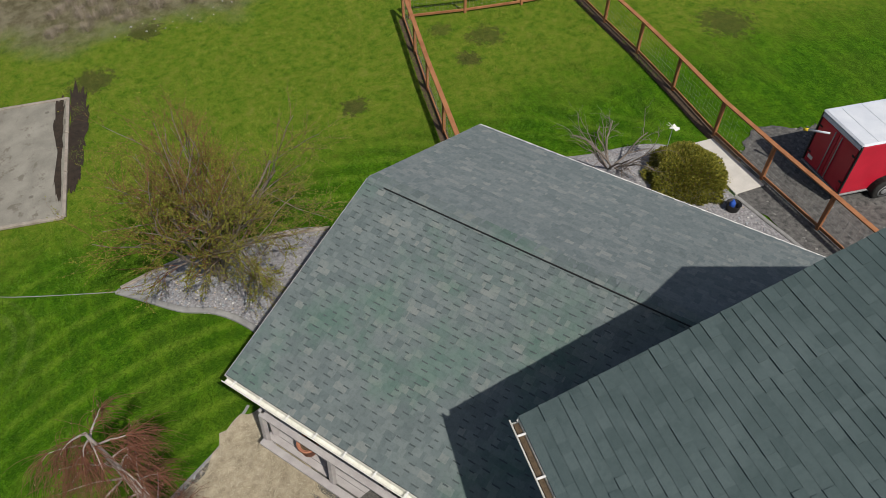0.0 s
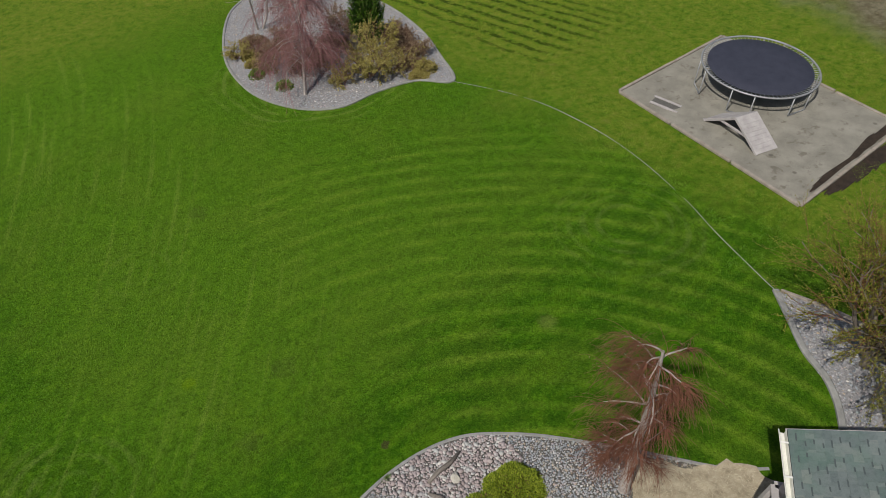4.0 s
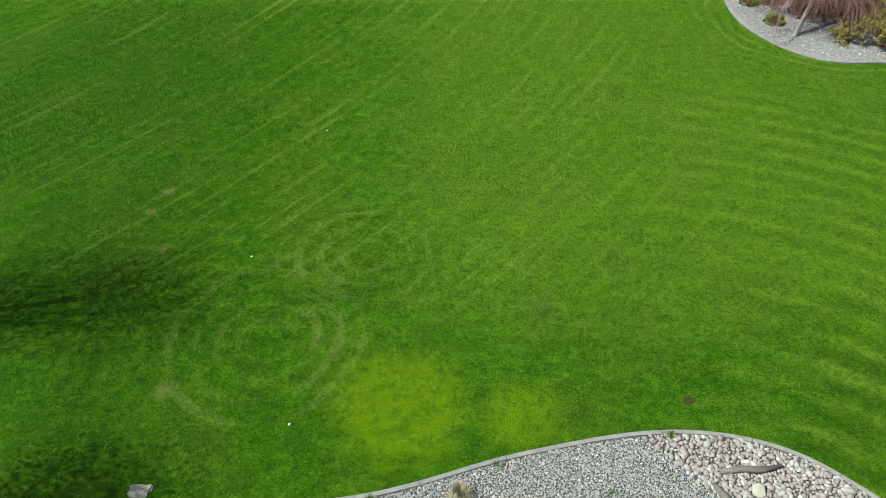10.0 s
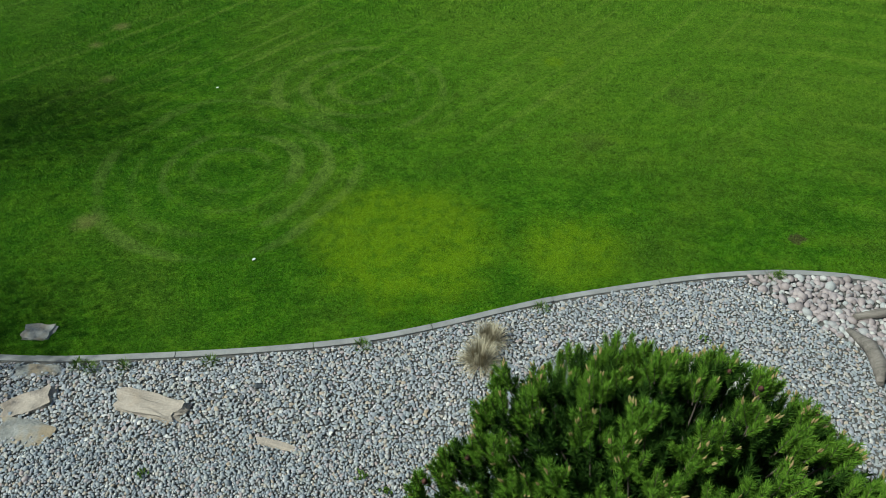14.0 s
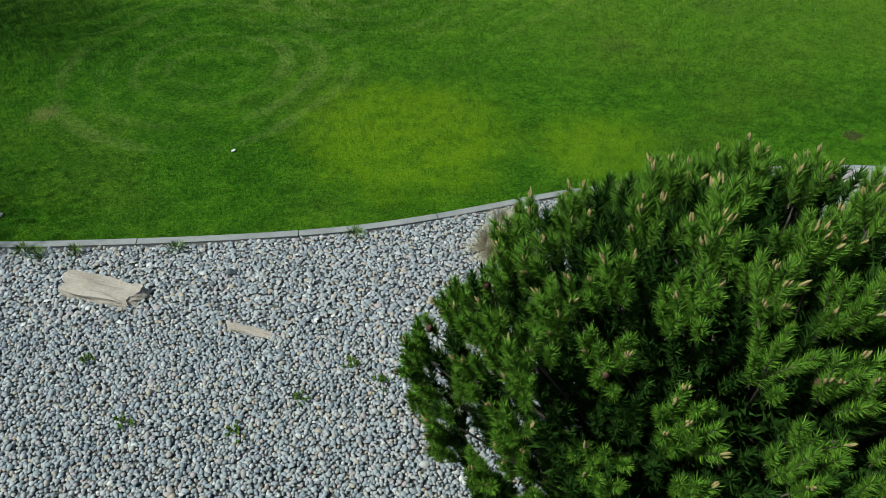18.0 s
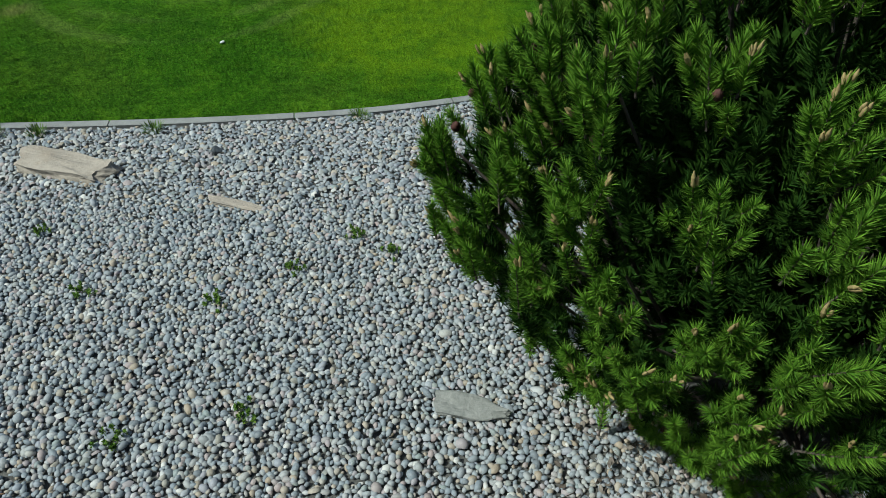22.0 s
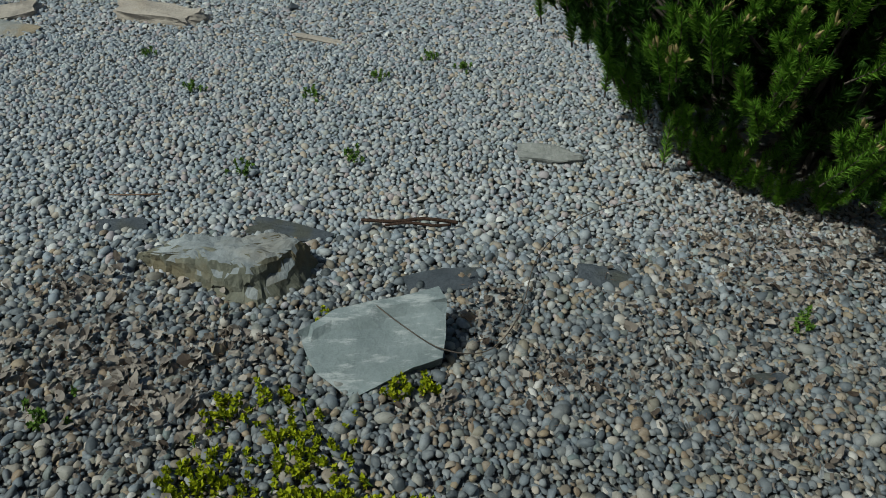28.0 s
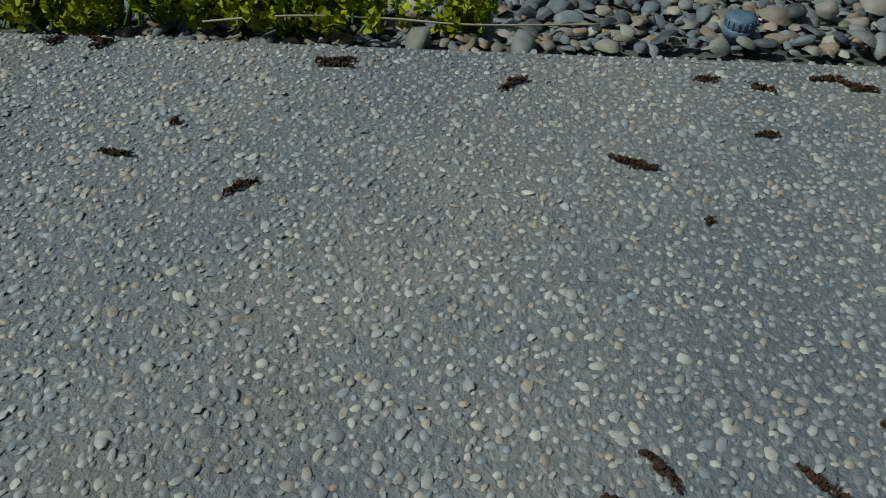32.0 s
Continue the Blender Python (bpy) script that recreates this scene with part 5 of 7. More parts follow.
for u in (-0.16, TW):
    fender = bmesh.new()
    rot = Matrix((ax, ay, ax.cross(ay))).transposed().to_4x4()
    prof = [(0.42 * math.cos(a), 0.40 * math.sin(a)) for a in np.linspace(0.1, math.pi - 0.1, 12)]
    a_ = [fender.verts.new(tr(u, 1.25 + p, 0.32 + q)) for p, q in prof]
    b_ = [fender.verts.new(tr(u + 0.16, 1.25 + p, 0.32 + q)) for p, q in prof]
    for i in range(11):
        fender.faces.new((a_[i], a_[i + 1], b_[i + 1], b_[i]))
    bmesh.ops.solidify(fender, geom=fender.faces[:], thickness=0.01)
    bmesh.ops.recalc_face_normals(fender, faces=fender.faces)
    part("fender", fender, "black", trailer)
    wheel = part("wheel", lathe([(0.14, -0.08), (0.27, -0.085), (0.315, -0.06), (0.32, 0.06), (0.27, 0.085), (0.14, 0.08)], (0, 0, 0), 28, Matrix.Translation(tr(u + 0.08, 1.25, 0.32)) @ Matrix((ax.cross(Vector((0, 0, 1))), Vector((0, 0, 1)), ax)).transposed().to_4x4()), "rubber", trailer)
    part("rim", lathe([(0.02, -0.09), (0.07, -0.1), (0.09, -0.07), (0.18, -0.088), (0.19, 0.088), (0.02, 0.09)], (0, 0, 0), 20, Matrix.Translation(tr(u + 0.08, 1.25, 0.32)) @ Matrix((ax.cross(Vector((0, 0, 1))), Vector((0, 0, 1)), ax)).transposed().to_4x4()), "steel", wheel, "steel wheel rim")
part("tongue", tbox(TW / 2 - 0.05, TW / 2 + 0.05, TL, TL + 1.0, Z0 - 0.06, Z0 + 0.02), "black", trailer)
part("jack", tube([tr(TW / 2, TL + 0.9, 0.0), tr(TW / 2, TL + 0.9, 0.6)], 0.03, 8), "steel", trailer)
pipe = thing("ladder_tube", tr(0.7, -0.2, Z1 - 0.05), "white tube with yellow end tied above the trailer doors", "pipe")
part("tube", tube([tr(0.95, -0.10, Z1 - 0.28), tr(1.42, -0.30, Z1 - 0.48)], 0.03, 8), "roofwhite", pipe)
part("tube_end", tube([tr(1.42, -0.30, Z1 - 0.48), tr(1.52, -0.34, Z1 - 0.52)], 0.042, 8), "yellow", pipe, "yellow end cap")


# ---- trees and shrubs ----
def twigs(rows, lo, hi):
    return [w[:8] for w in rows if lo <= w[8] <= hi]


def shrub(name, at, label, category, stems, high, lean, levels, kids, spread, r, bark, twig, leaf=None, count=0, size=0.03, droop=0.0, stem_r=0.05, shrink=0.6, bend=0.13, fork=0.0, ruddy=None, leafy=9.0):
    """A many-stemmed woody plant: stems, twigs and small leaves."""
    root = thing(name, at, label, category)
    rows = []
    for k in range(stems):
        a = 2 * math.pi * (k + r.uniform(-0.3, 0.3)) / stems
        way = (math.cos(a) * lean * r.uniform(0.4, 1.2), math.sin(a) * lean * r.uniform(0.4, 1.2), 1.0)
        rows += grow(r, np.array(at) + np.array([math.cos(a), math.sin(a), 0]) * 0.1 + np.array([0, 0, fork]), way, high * r.uniform(0.75, 1.0), stem_r, levels, kids, spread, bend, droop, 0.5, 5, shrink)
    thick = twigs(rows, levels, levels)
    part("stem", segments_mesh("stem", thick, 7), bark, root)
    part("branch_mass", segments_mesh("branch_mass", twigs(rows, levels - 1, levels - 1), 5), bark, root, kind="stuff")
    fine = twigs(rows, 0, max(levels - 2, 0))
    if fork:
        part("trunk", lathe([(stem_r * 2.9, -0.1), (stem_r * 2.3, fork * 0.3), (stem_r * 2.1, fork * 0.7), (stem_r * 2.6, fork * 1.15)], Vector(at), 12), bark, root)
    ends = np.array(fine)
    if ruddy is not None:
        side = (ends[:, 0:3] - np.array(at)) @ np.array(ruddy) > 0.45
        part("young_twig_mass", segments_mesh("young_twig_mass", ends[side], 3), "redtwig", root, "reddish young twigs", "stuff")
        fine = ends[~side]
    part("twig_mass", segments_mesh("twig_mass", fine, 3), twig, root, kind="stuff")
    if leaf:
        odds = np.clip((at[2] + leafy - ends[:, 5]) / 1.2, 0.12, 1.0)
        pick = r.choice(len(ends), count, p=odds / odds.sum())
        t = r.uniform(0, 1, (count, 1))
        base = ends[pick, 0:3] * (1 - t) + ends[pick, 3:6] * t
        out = unit(ends[pick, 3:6] - ends[pick, 0:3]) + r.normal(size=(count, 3)) * 0.9
        part("foliage", leaves_mesh("foliage", base, out, size, size * 0.55, r), leaf, root, kind="stuff")
    return root


r_sh = np.random.default_rng(5)
shrub("leafing_shrub", on(13.48, 0.04), "tall twiggy shrub with sparse young olive leaves in gravel", "shrub", 18, 3.05, 0.48, 3, 6, 0.50, r_sh, "bark", "browntwig", "olive_leaf", 58000, 0.040, stem_r=0.05, shrink=0.58, fork=0.3, ruddy=(0.25, 0.75, 0.35), leafy=4.4)


def weeping(name, at, label, high, lean, limbs, strands, fall, reach, r, bark, twig, leaf=None, bare=0, strand_r=0.006, trunk_r=0.075):
    """A weeping tree: leaning trunk, arching limbs, and hanging strands."""
    root = thing(name, at, label, "tree")
    at = np.array(at)
    lean = np.array(lean, float)
    trunk, p = [], at.copy()
    top = at + np.array([0, 0, high]) + lean
    n = 9
    pts = [at + (top - at) * t + np.array([math.sin(t * 5) * 0.09, math.cos(t * 4) * 0.07, 0]) * t for t in np.linspace(0, 1, n)]
    for i in range(n - 1):
        ra, rb = trunk_r * (1 - 0.8 * i / (n - 1)), trunk_r * (1 - 0.8 * (i + 1) / (n - 1))
        trunk.append((*pts[i], *pts[i + 1], ra, rb))
    part("trunk", segments_mesh("trunk", trunk, 8), bark, root)
    arms, tips = [], []
    for k in range(limbs):
        t = r.uniform(0.25, 0.97)
        b = at + (top - at) * t
        a = r.uniform(0, 2 * math.pi)
        q = b.copy()
        d = unit(np.array([math.cos(a), math.sin(a), r.uniform(0.2, 0.9)]))
        L = reach * r.uniform(0.5, 1.0) * (1.15 - 0.5 * t)
        for i in range(6):
            d = unit(d + r.normal(size=3) * 0.16 + np.array([0, 0, -0.10 * i]))
            e = q + d * L / 6
            arms.append((*q, *e, 0.022 * (1 - i / 7), 0.022 * (1 - (i + 1) / 7)))
            tips.append((e, d))
            q = e
    part("limb_mass", segments_mesh("limb_mass", arms, 5), bark, root, kind="stuff")
    hang = []
    for k in range(strands):
        q, d = tips[r.integers(0, len(tips))]
        q = q.copy()
        d = unit(np.array(d) * np.array([1, 1, 0.2]) + r.normal(size=3) * 0.5)
        L = fall * r.uniform(0.4, 1.0)
        for i in range(6):
            d = unit(d + r.normal(size=3) * 0.12 + np.array([0, 0, -0.33]))
            e = q + d * L / 6
            e[2] = max(e[2], float(ground_z(e[0], e[1])) + 0.05)
            w = strand_r * (1 - i / 8)
            hang.append((*q, *e, w, w * 0.85))
            q = e
    part("weeping_twig_mass", segments_mesh("weeping_twig_mass", hang, 3), twig, root, kind="stuff")
    if leaf:
        H = np.array(hang)
        pick = r.integers(0, len(H), bare)
        part("bud_mass", leaves_mesh("bud_mass", H[pick, 3:6], r.normal(size=(bare, 3)), 0.035, 0.02, r), leaf, root, kind="stuff")
    return root


weeping("weeping_tree", on(7.02, 1.9), "small weeping tree with bare reddish twigs at the bed edge", 4.2, (0.2, 0.35, 0), 30, 2000, 0.9, 1.25, np.random.default_rng(8), "palebark", "redtwig", "deadleaf", 1200, 0.0048, 0.12)
weeping("weeping_tree", on(11.45, 19.3), "large weeping tree with bare rosy twigs on the island", 3.2, (1.5, 2.0, 0), 46, 2000, 1.45, 2.4, np.random.default_rng(9), "palebark", "rosetwig", "deadleaf", 2000, 0.0065)
shrub("young_tree", on(13.2, 25.2), "slim bare tree with pale trunk on the island", "tree", 2, 3.2, 0.16, 2, 5, 0.42, np.random.default_rng(12), "palebark", "palebark", stem_r=0.05)
shrub("young_tree", on(15.0, 25.6), "slim bare tree with pale twigs on the island", "tree", 3, 2.8, 0.2, 2, 6, 0.4, np.random.default_rng(13), "palebark", "palebark", stem_r=0.04)
shrub("flowering_shrub", on(13.9, 18.6), "twiggy shrub with pale yellow flowers on the island", "shrub", 14, 1.0, 0.75, 2, 5, 0.5, np.random.default_rng(14), "browntwig", "browntwig", "yellowleaf", 4200, 0.075, stem_r=0.018)
shrub("flowering_shrub", on(15.1, 19.6), "twiggy shrub with pale yellow flowers on the island", "shrub", 12, 1.2, 0.7, 2, 5, 0.5, np.random.default_rng(15), "browntwig", "browntwig", "yellowleaf", 3000, 0.075, stem_r=0.018)
shrub("brown_shrub", on(16.2, 18.6), "low brown dormant shrub on the island", "shrub", 14, 0.6, 0.9, 2, 5, 0.6, np.random.default_rng(16), "browntwig", "browntwig", "deadleaf", 2200, 0.06, stem_r=0.012)
shrub("brown_shrub", on(11.6, 21.8), "low brown dormant shrub on the island", "shrub", 14, 0.5, 0.9, 2, 5, 0.6, np.random.default_rng(17), "browntwig", "browntwig", "deadleaf", 1800, 0.06, stem_r=0.012)
shrub("brown_shrub", on(15.6, 17.4), "low yellowing dormant shrub on the island", "shrub", 12, 0.4, 0.9, 2, 5, 0.6, np.random.default_rng(18), "browntwig", "browntwig", "yellowleaf", 1200, 0.06, stem_r=0.012)
for k, (x, y, h, leaf_) in enumerate(((12.6, 21.0, 0.7, "deadleaf"), (14.6, 21.5, 0.9, "deadleaf"), (13.2, 23.4, 0.6, "deadleaf"), (12.9, 19.0, 0.6, "yellowleaf"), (14.7, 18.3, 0.9, "yellowleaf"), (16.6, 19.9, 0.6, "deadleaf"), (15.7, 22.8, 0.7, "deadleaf"), (11.3, 23.6, 0.5, "yellowleaf"))):
    shrub("dormant_shrub", on(x, y), "twiggy half-dormant shrub on the planting island", "shrub", 13, h, 0.85, 2, 5, 0.55, np.random.default_rng(200 + k), "browntwig", "rosetwig" if k % 2 else "browntwig", leaf_, 1900, 0.065, stem_r=0.014)
shrub("bare_shrub", on(12.7, -10.6), "bare pruned shrub with crooked branches by the house", "shrub", 9, 1.7, 1.0, 2, 4, 0.5, np.random.default_rng(19), "bark", "bark", stem_r=0.03, bend=0.2, droop=0.08)


def ball_bush(name, at, radii, label, leaf, count, size, r, twig="browntwig", flat=0.0):
    """A dense clipped bush: inner branches, and leaf sprays over a lumpy dome."""
    root = thing(name, at, label, "shrub")
    at = np.array(at)
    rad = np.array(radii)
    ends = unit(r.normal(size=(260, 3)))
    ends[:, 2] = np.abs(ends[:, 2])
    segs = [(*at, *(at + e * rad * 0.85), 0.018, 0.005) for e in ends]
    part("branch_mass", segments_mesh("branch_mass", segs, 4), twig, root, kind="stuff")
    d = unit(r.normal(size=(count, 3)))
    d[:, 2] = np.abs(d[:, 2]) - 0.15
    lump = np.array([noise.noise(Vector(v) * 2.6 + Vector((at[0], 0, 0))) for v in d])
    rr = (1 + 0.22 * lump) * np.clip(1 - np.abs(r.normal(size=count)) * 0.10, 0.6, 1)
    p = at + d * rad * rr[:, None]
    p[:, 2] = np.maximum(p[:, 2], ground_z(p[:, 0], p[:, 1]) + 0.02)
    part("foliage", leaves_mesh("foliage", p, d + r.normal(size=(count, 3)) * 0.55 + np.array([0, 0, 0.3]), size, size * 0.45, r), leaf, root, kind="stuff")
    return root


ball_bush("round_bush", on(11.45, -12.15), (1.15, 1.02, 0.9), "dense round olive evergreen bush beside the slab", "yew", 24000, 0.075, np.random.default_rng(31))
ball_bush("juniper", on(5.45, 3.35), (0.62, 0.55, 0.36), "low bright green spreading juniper in gravel", "juniper", 9000, 0.07, np.random.default_rng(32))
ball_bush("small_bush", on(4.75, 3.35), (0.55, 0.5, 0.5), "small olive green bush in pebbles", "juniper", 7000, 0.05, np.random.default_rng(36))
for x, y, s, k in ((10.95, 21.8, 0.30, 33), (11.4, 22.0, 0.24, 34), (11.2, 20.3, 0.30, 35)):
    ball_bush("herb_clump", on(x, y), (s, s, s), "small green herb clump in island gravel", "weed", 500, 0.09, np.random.default_rng(k))
for k, (x, y, sx, sy, h, leaf_) in enumerate(((16.2, 19.1, 0.65, 0.8, 0.32, "deadleaf"), (15.75, 17.6, 0.45, 0.5, 0.22, "yellowleaf"), (15.5, 18.2, 0.6, 0.5, 0.3, "deadleaf"), (16.6, 20.6, 0.65, 0.8, 0.38, "deadleaf"), (12.3, 24.2, 0.6, 0.6, 0.28, "deadleaf"), (11.6, 23.3, 0.4, 0.5, 0.22, "yellowleaf"),
                                              (12.4, 22.9, 0.9, 0.8, 0.4, "deadleaf"), (11.3, 22.7, 0.3, 0.3, 0.2, "yellowleaf"), (12.9, 21.0, 1.0, 0.9, 0.45, "deadleaf"), (14.2, 21.6, 0.9, 0.9, 0.5, "deadleaf"), (15.2, 17.3, 0.4, 0.35, 0.2, "yellowleaf"))):
    ball_bush("heath_mat", on(x, y), (sx, sy, h), "low brown and yellowing heath mat in island gravel", leaf_, 2200, 0.07, np.random.default_rng(300 + k))


def needles_at(r, tips, ways, lengths, per, needle, width):
    """Needles set round many shoots like a plume, leaning forward along the shoot, one thin triangle each."""
    n = len(tips)
    t = np.tile(np.linspace(0.0, 1.0, per), n) + r.uniform(-0.03, 0.03, n * per)
    d = np.repeat(ways, per, 0)
    base = np.repeat(tips - ways * lengths[:, None], per, 0) + d * (t * np.repeat(lengths, per))[:, None]
    o = unit(np.cross(d, unit(r.normal(size=(n * per, 3)))))
    open_ = np.where(t > 0.9, r.uniform(0.1, 0.9, n * per), 1.02 - 0.3 * t)[:, None]
    way = unit(d + o * open_ * r.uniform(0.7, 1.25, (n * per, 1)) + r.normal(size=(n * per, 3)) * 0.1)
    side = unit(np.cross(way, r.normal(size=(n * per, 3)))) * width / 2
    tip = base + way * needle * r.uniform(0.75, 1.15, (n * per, 1))
    v = np.stack([base - side, base + side, tip], 1)
    return v.reshape(-1, 3), np.arange(n * per * 3).reshape(-1, 3)


def spaced(pts, gap):
    """Keep the points that stand a gap apart."""
    kept = np.empty((0, 3))
    index = []
    for i, q in enumerate(pts):
        if len(kept) == 0 or np.min(((kept - q) ** 2).sum(1)) > gap * gap:
            kept = np.vstack([kept, q])
            index.append(i)
    return np.array(index)


def pine(name, at, centre, radii, yaw, label, clump, shoots, r, per=300, needle=0.058, width=0.0046, low=-0.8, tries=5000, bulge=None, hollow=None, skirt=()):
    """A bushy pine: branch ends spread over an uneven crown, each a clump of upright plumed shoots with dark gaps between."""
    root = thing(name, at, label, "pine")
    at, c, rad = np.array(at), np.array(centre), np.array(radii)
    turn = np.array([[math.cos(yaw), -math.sin(yaw), 0], [math.sin(yaw), math.cos(yaw), 0], [0, 0, 1]])
    size = clump / 0.25

    def shell(d):
        lump = np.array([noise.noise(Vector(v) * 2.6 + Vector((3, 1, 0))) + 0.6 * noise.noise(Vector(v) * 6 + Vector((1, 5, 0))) for v in d])
        k = 1 + 0.15 * lump
        if bulge is not None:
            k = k + 0.06 * np.exp(-((d - np.array(bulge)) ** 2).sum(1) / 0.09)
        return c + (d * rad * k[:, None]) @ turn.T

    def dress(hubs, d, count, spread, fall):
        tips, ways, L = [], [], []
        for h, o in zip(hubs, d):
            u = unit(np.cross(o, np.array([0.3, 0.2, 1.0])))
            v = np.cross(o, u)
            k = int(count * r.uniform(0.75, 1.3))
            for i in range(k):
                q = spread * math.sqrt((i + 0.4) / k) * r.uniform(0.8, 1.15)
                a = i * 2.4 + r.uniform(-0.4, 0.4)
                off = (u * math.cos(a) + v * math.sin(a)) * q
                tips.append(h + off - o * fall * (q / spread) ** 2 - o * r.uniform(0, 0.05) * size)
                ways.append(o * np.array([0.5, 0.5, 0.25]) + np.array([0.05, 0.03, 1.0]) + off / spread * 0.38 + r.normal(size=3) * 0.16)
                L.append(r.uniform(0.12, 0.21) * size * (1.15 if i < 3 else 0.9))
        tips = np.array(tips)
        tips[:, 2] = np.maximum(tips[:, 2], ground_z(tips[:, 0], tips[:, 1]) + needle * 1.4)
        return tips, unit(np.array(ways)), np.array(L)

    d = unit(r.normal(size=(tries, 3)))
    d = d[d[:, 2] > low]
    hubs = shell(d)
    keep = spaced(hubs, clump)
    d, hubs = d[keep], hubs[keep]
    if hollow is not None:
        ok = ~((d[:, 1] < hollow[0]) & (d[:, 2] < hollow[1])) & (((hubs - np.array(hollow[2])) ** 2).sum(1) > 0.17 ** 2)
        d, hubs = d[ok], hubs[ok]
    for x, y, h in skirt:
        hubs = np.vstack([hubs, np.array(on(x, y, h))])
        d = np.vstack([d, unit(np.array([-0.4, -0.7, 0.3]))])
    n0 = len(hubs)
    tips, ways, L = dress(hubs, d, shoots, clump * 0.50, clump * 0.32)
    n = len(tips)
    V, F = needles_at(r, tips, ways, L, per, needle, width)
    part("needle_mass", mesh_np("needle_mass", V, F), "needle", root, kind="stuff")
    # a sparser layer in a darkened needle colour, painting the shade between the clumps
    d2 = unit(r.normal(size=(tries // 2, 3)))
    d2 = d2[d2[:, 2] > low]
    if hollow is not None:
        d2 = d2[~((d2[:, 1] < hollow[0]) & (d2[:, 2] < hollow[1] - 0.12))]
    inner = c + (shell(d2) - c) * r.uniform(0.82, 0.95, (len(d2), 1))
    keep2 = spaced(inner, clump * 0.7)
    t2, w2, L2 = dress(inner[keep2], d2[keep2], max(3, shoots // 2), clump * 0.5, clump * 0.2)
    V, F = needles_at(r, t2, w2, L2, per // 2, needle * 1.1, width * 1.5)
    part("inner_needle_mass", mesh_np("inner_needle_mass", V, F), "shaded_needle", root, kind="stuff")
    # wide needles of the same darkened colour fill the core as deep shade
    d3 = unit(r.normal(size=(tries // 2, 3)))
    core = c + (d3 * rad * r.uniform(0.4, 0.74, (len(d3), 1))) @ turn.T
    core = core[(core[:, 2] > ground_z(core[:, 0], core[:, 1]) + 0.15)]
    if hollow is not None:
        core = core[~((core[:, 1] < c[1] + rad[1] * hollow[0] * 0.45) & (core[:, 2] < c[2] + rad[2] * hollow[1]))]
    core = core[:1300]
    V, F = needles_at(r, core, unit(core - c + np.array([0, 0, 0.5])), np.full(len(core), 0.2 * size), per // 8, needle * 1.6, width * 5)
    part("core_needle_mass", mesh_np("core_needle_mass", V, F), "shaded_needle", root, kind="stuff")
    part("shoot_mass", segments_mesh("shoot_mass", np.hstack([tips - ways * L[:, None] * 1.15, tips, np.full((n, 1), 0.0045 * size), np.full((n, 1), 0.003 * size)]), 4), "pine_bark", root, kind="stuff")
    # limbs from the base to every branch end, then short forks to the shoots
    segs = []
    for i in range(n0):
        h = at + np.array([r.normal() * 0.10, r.normal() * 0.10, 0.03]) * size
        e = hubs[i] - d[i] * 0.17 * size
        mid = h * 0.4 + e * 0.6 + np.array([0, 0, -0.12]) * size + r.normal(size=3) * 0.05 * size
        q = h * 0.72 + mid * 0.28 + np.array([0, 0, 0.05]) * size + r.normal(size=3) * 0.04 * size
        segs += [(*h, *q, 0.020 * size, 0.016 * size), (*q, *mid, 0.016 * size, 0.009 * size), (*mid, *e, 0.009 * size, 0.005 * size)]
    part("branch_mass", segments_mesh("branch_mass", segs, 6), "pine_bark", root, kind="stuff")
    part("trunk", segments_mesh("trunk", [(*(at - np.array([0, 0, 0.1])), *(at + np.array([0.05, 0, 0.45]) * size), 0.09 * size, 0.06 * size)], 9), "bark", root)
    top = np.where((r.random(n) < 0.3) & (tips[:, 2] > c[2] - rad[2] * 0.75))[0]
    top = np.repeat(top, 3)
    bl = r.uniform(0.35, 0.75, len(top))[:, None] * needle
    b0 = tips[top] + ways[top] * needle * 0.3 + r.normal(size=(len(top), 3)) * 0.005 * size
    bw = unit(ways[top] + r.normal(size=(len(top), 3)) * 0.13)
    w = 0.0058 * size
    segs = np.vstack([np.hstack([b0 - bw * 0.005, b0 + bw * bl * 0.5, np.full((len(top), 1), w * 0.8), np.full((len(top), 1), w)]),
                      np.hstack([b0 + bw * bl * 0.5, b0 + bw * bl, np.full((len(top), 1), w), np.full((len(top), 1), w * 0.3)])])
    part("candle_mass", segments_mesh("candle_mass", segs, 5), "bud", root, "pale tan budding candles", kind="stuff")
    for i in r.choice(n, min(34, n), replace=False):
        p = tips[i] - ways[i] * r.uniform(0.03, 0.07) * size + r.normal(size=3) * 0.015 * size
        k = size * r.uniform(0.8, 1.2)
        prof = [(0.003, -0.020), (0.012, -0.017), (0.010, -0.012), (0.017, -0.010), (0.013, -0.004), (0.018, -0.001), (0.012, 0.005), (0.014, 0.009), (0.007, 0.014), (0.002, 0.019)]
        part("cone", lathe([(a * k, b * k) for a, b in prof], Vector(p), 8), "cone", root)
    return root


pine("mugo_pine", on(1.45, 1.85), (1.43, 1.90, 0.72), (1.42, 1.26, 0.99), -0.193, "bushy dark green mountain pine with pale candles in gravel", 0.245, 10, np.random.default_rng(41), 262, 0.053, 0.0050, bulge=(-0.97, -0.1, -0.1), hollow=(-0.45, -0.42, (0.04, 1.46, 0.52)), skirt=((0.72, 1.38, 0.26), (0.83, 1.26, 0.24), (0.97, 1.16, 0.20), (1.12, 1.04, 0.24)))
pine("young_pine", on(15.6, 20.9), (15.6, 20.9, float(ground_z(15.6, 20.9)) + 1.25), (0.8, 0.8, 1.4), 0.0, "dark green young pine on the island", 0.5, 7, np.random.default_rng(42), 50, 0.12, 0.014, -0.6, 900)


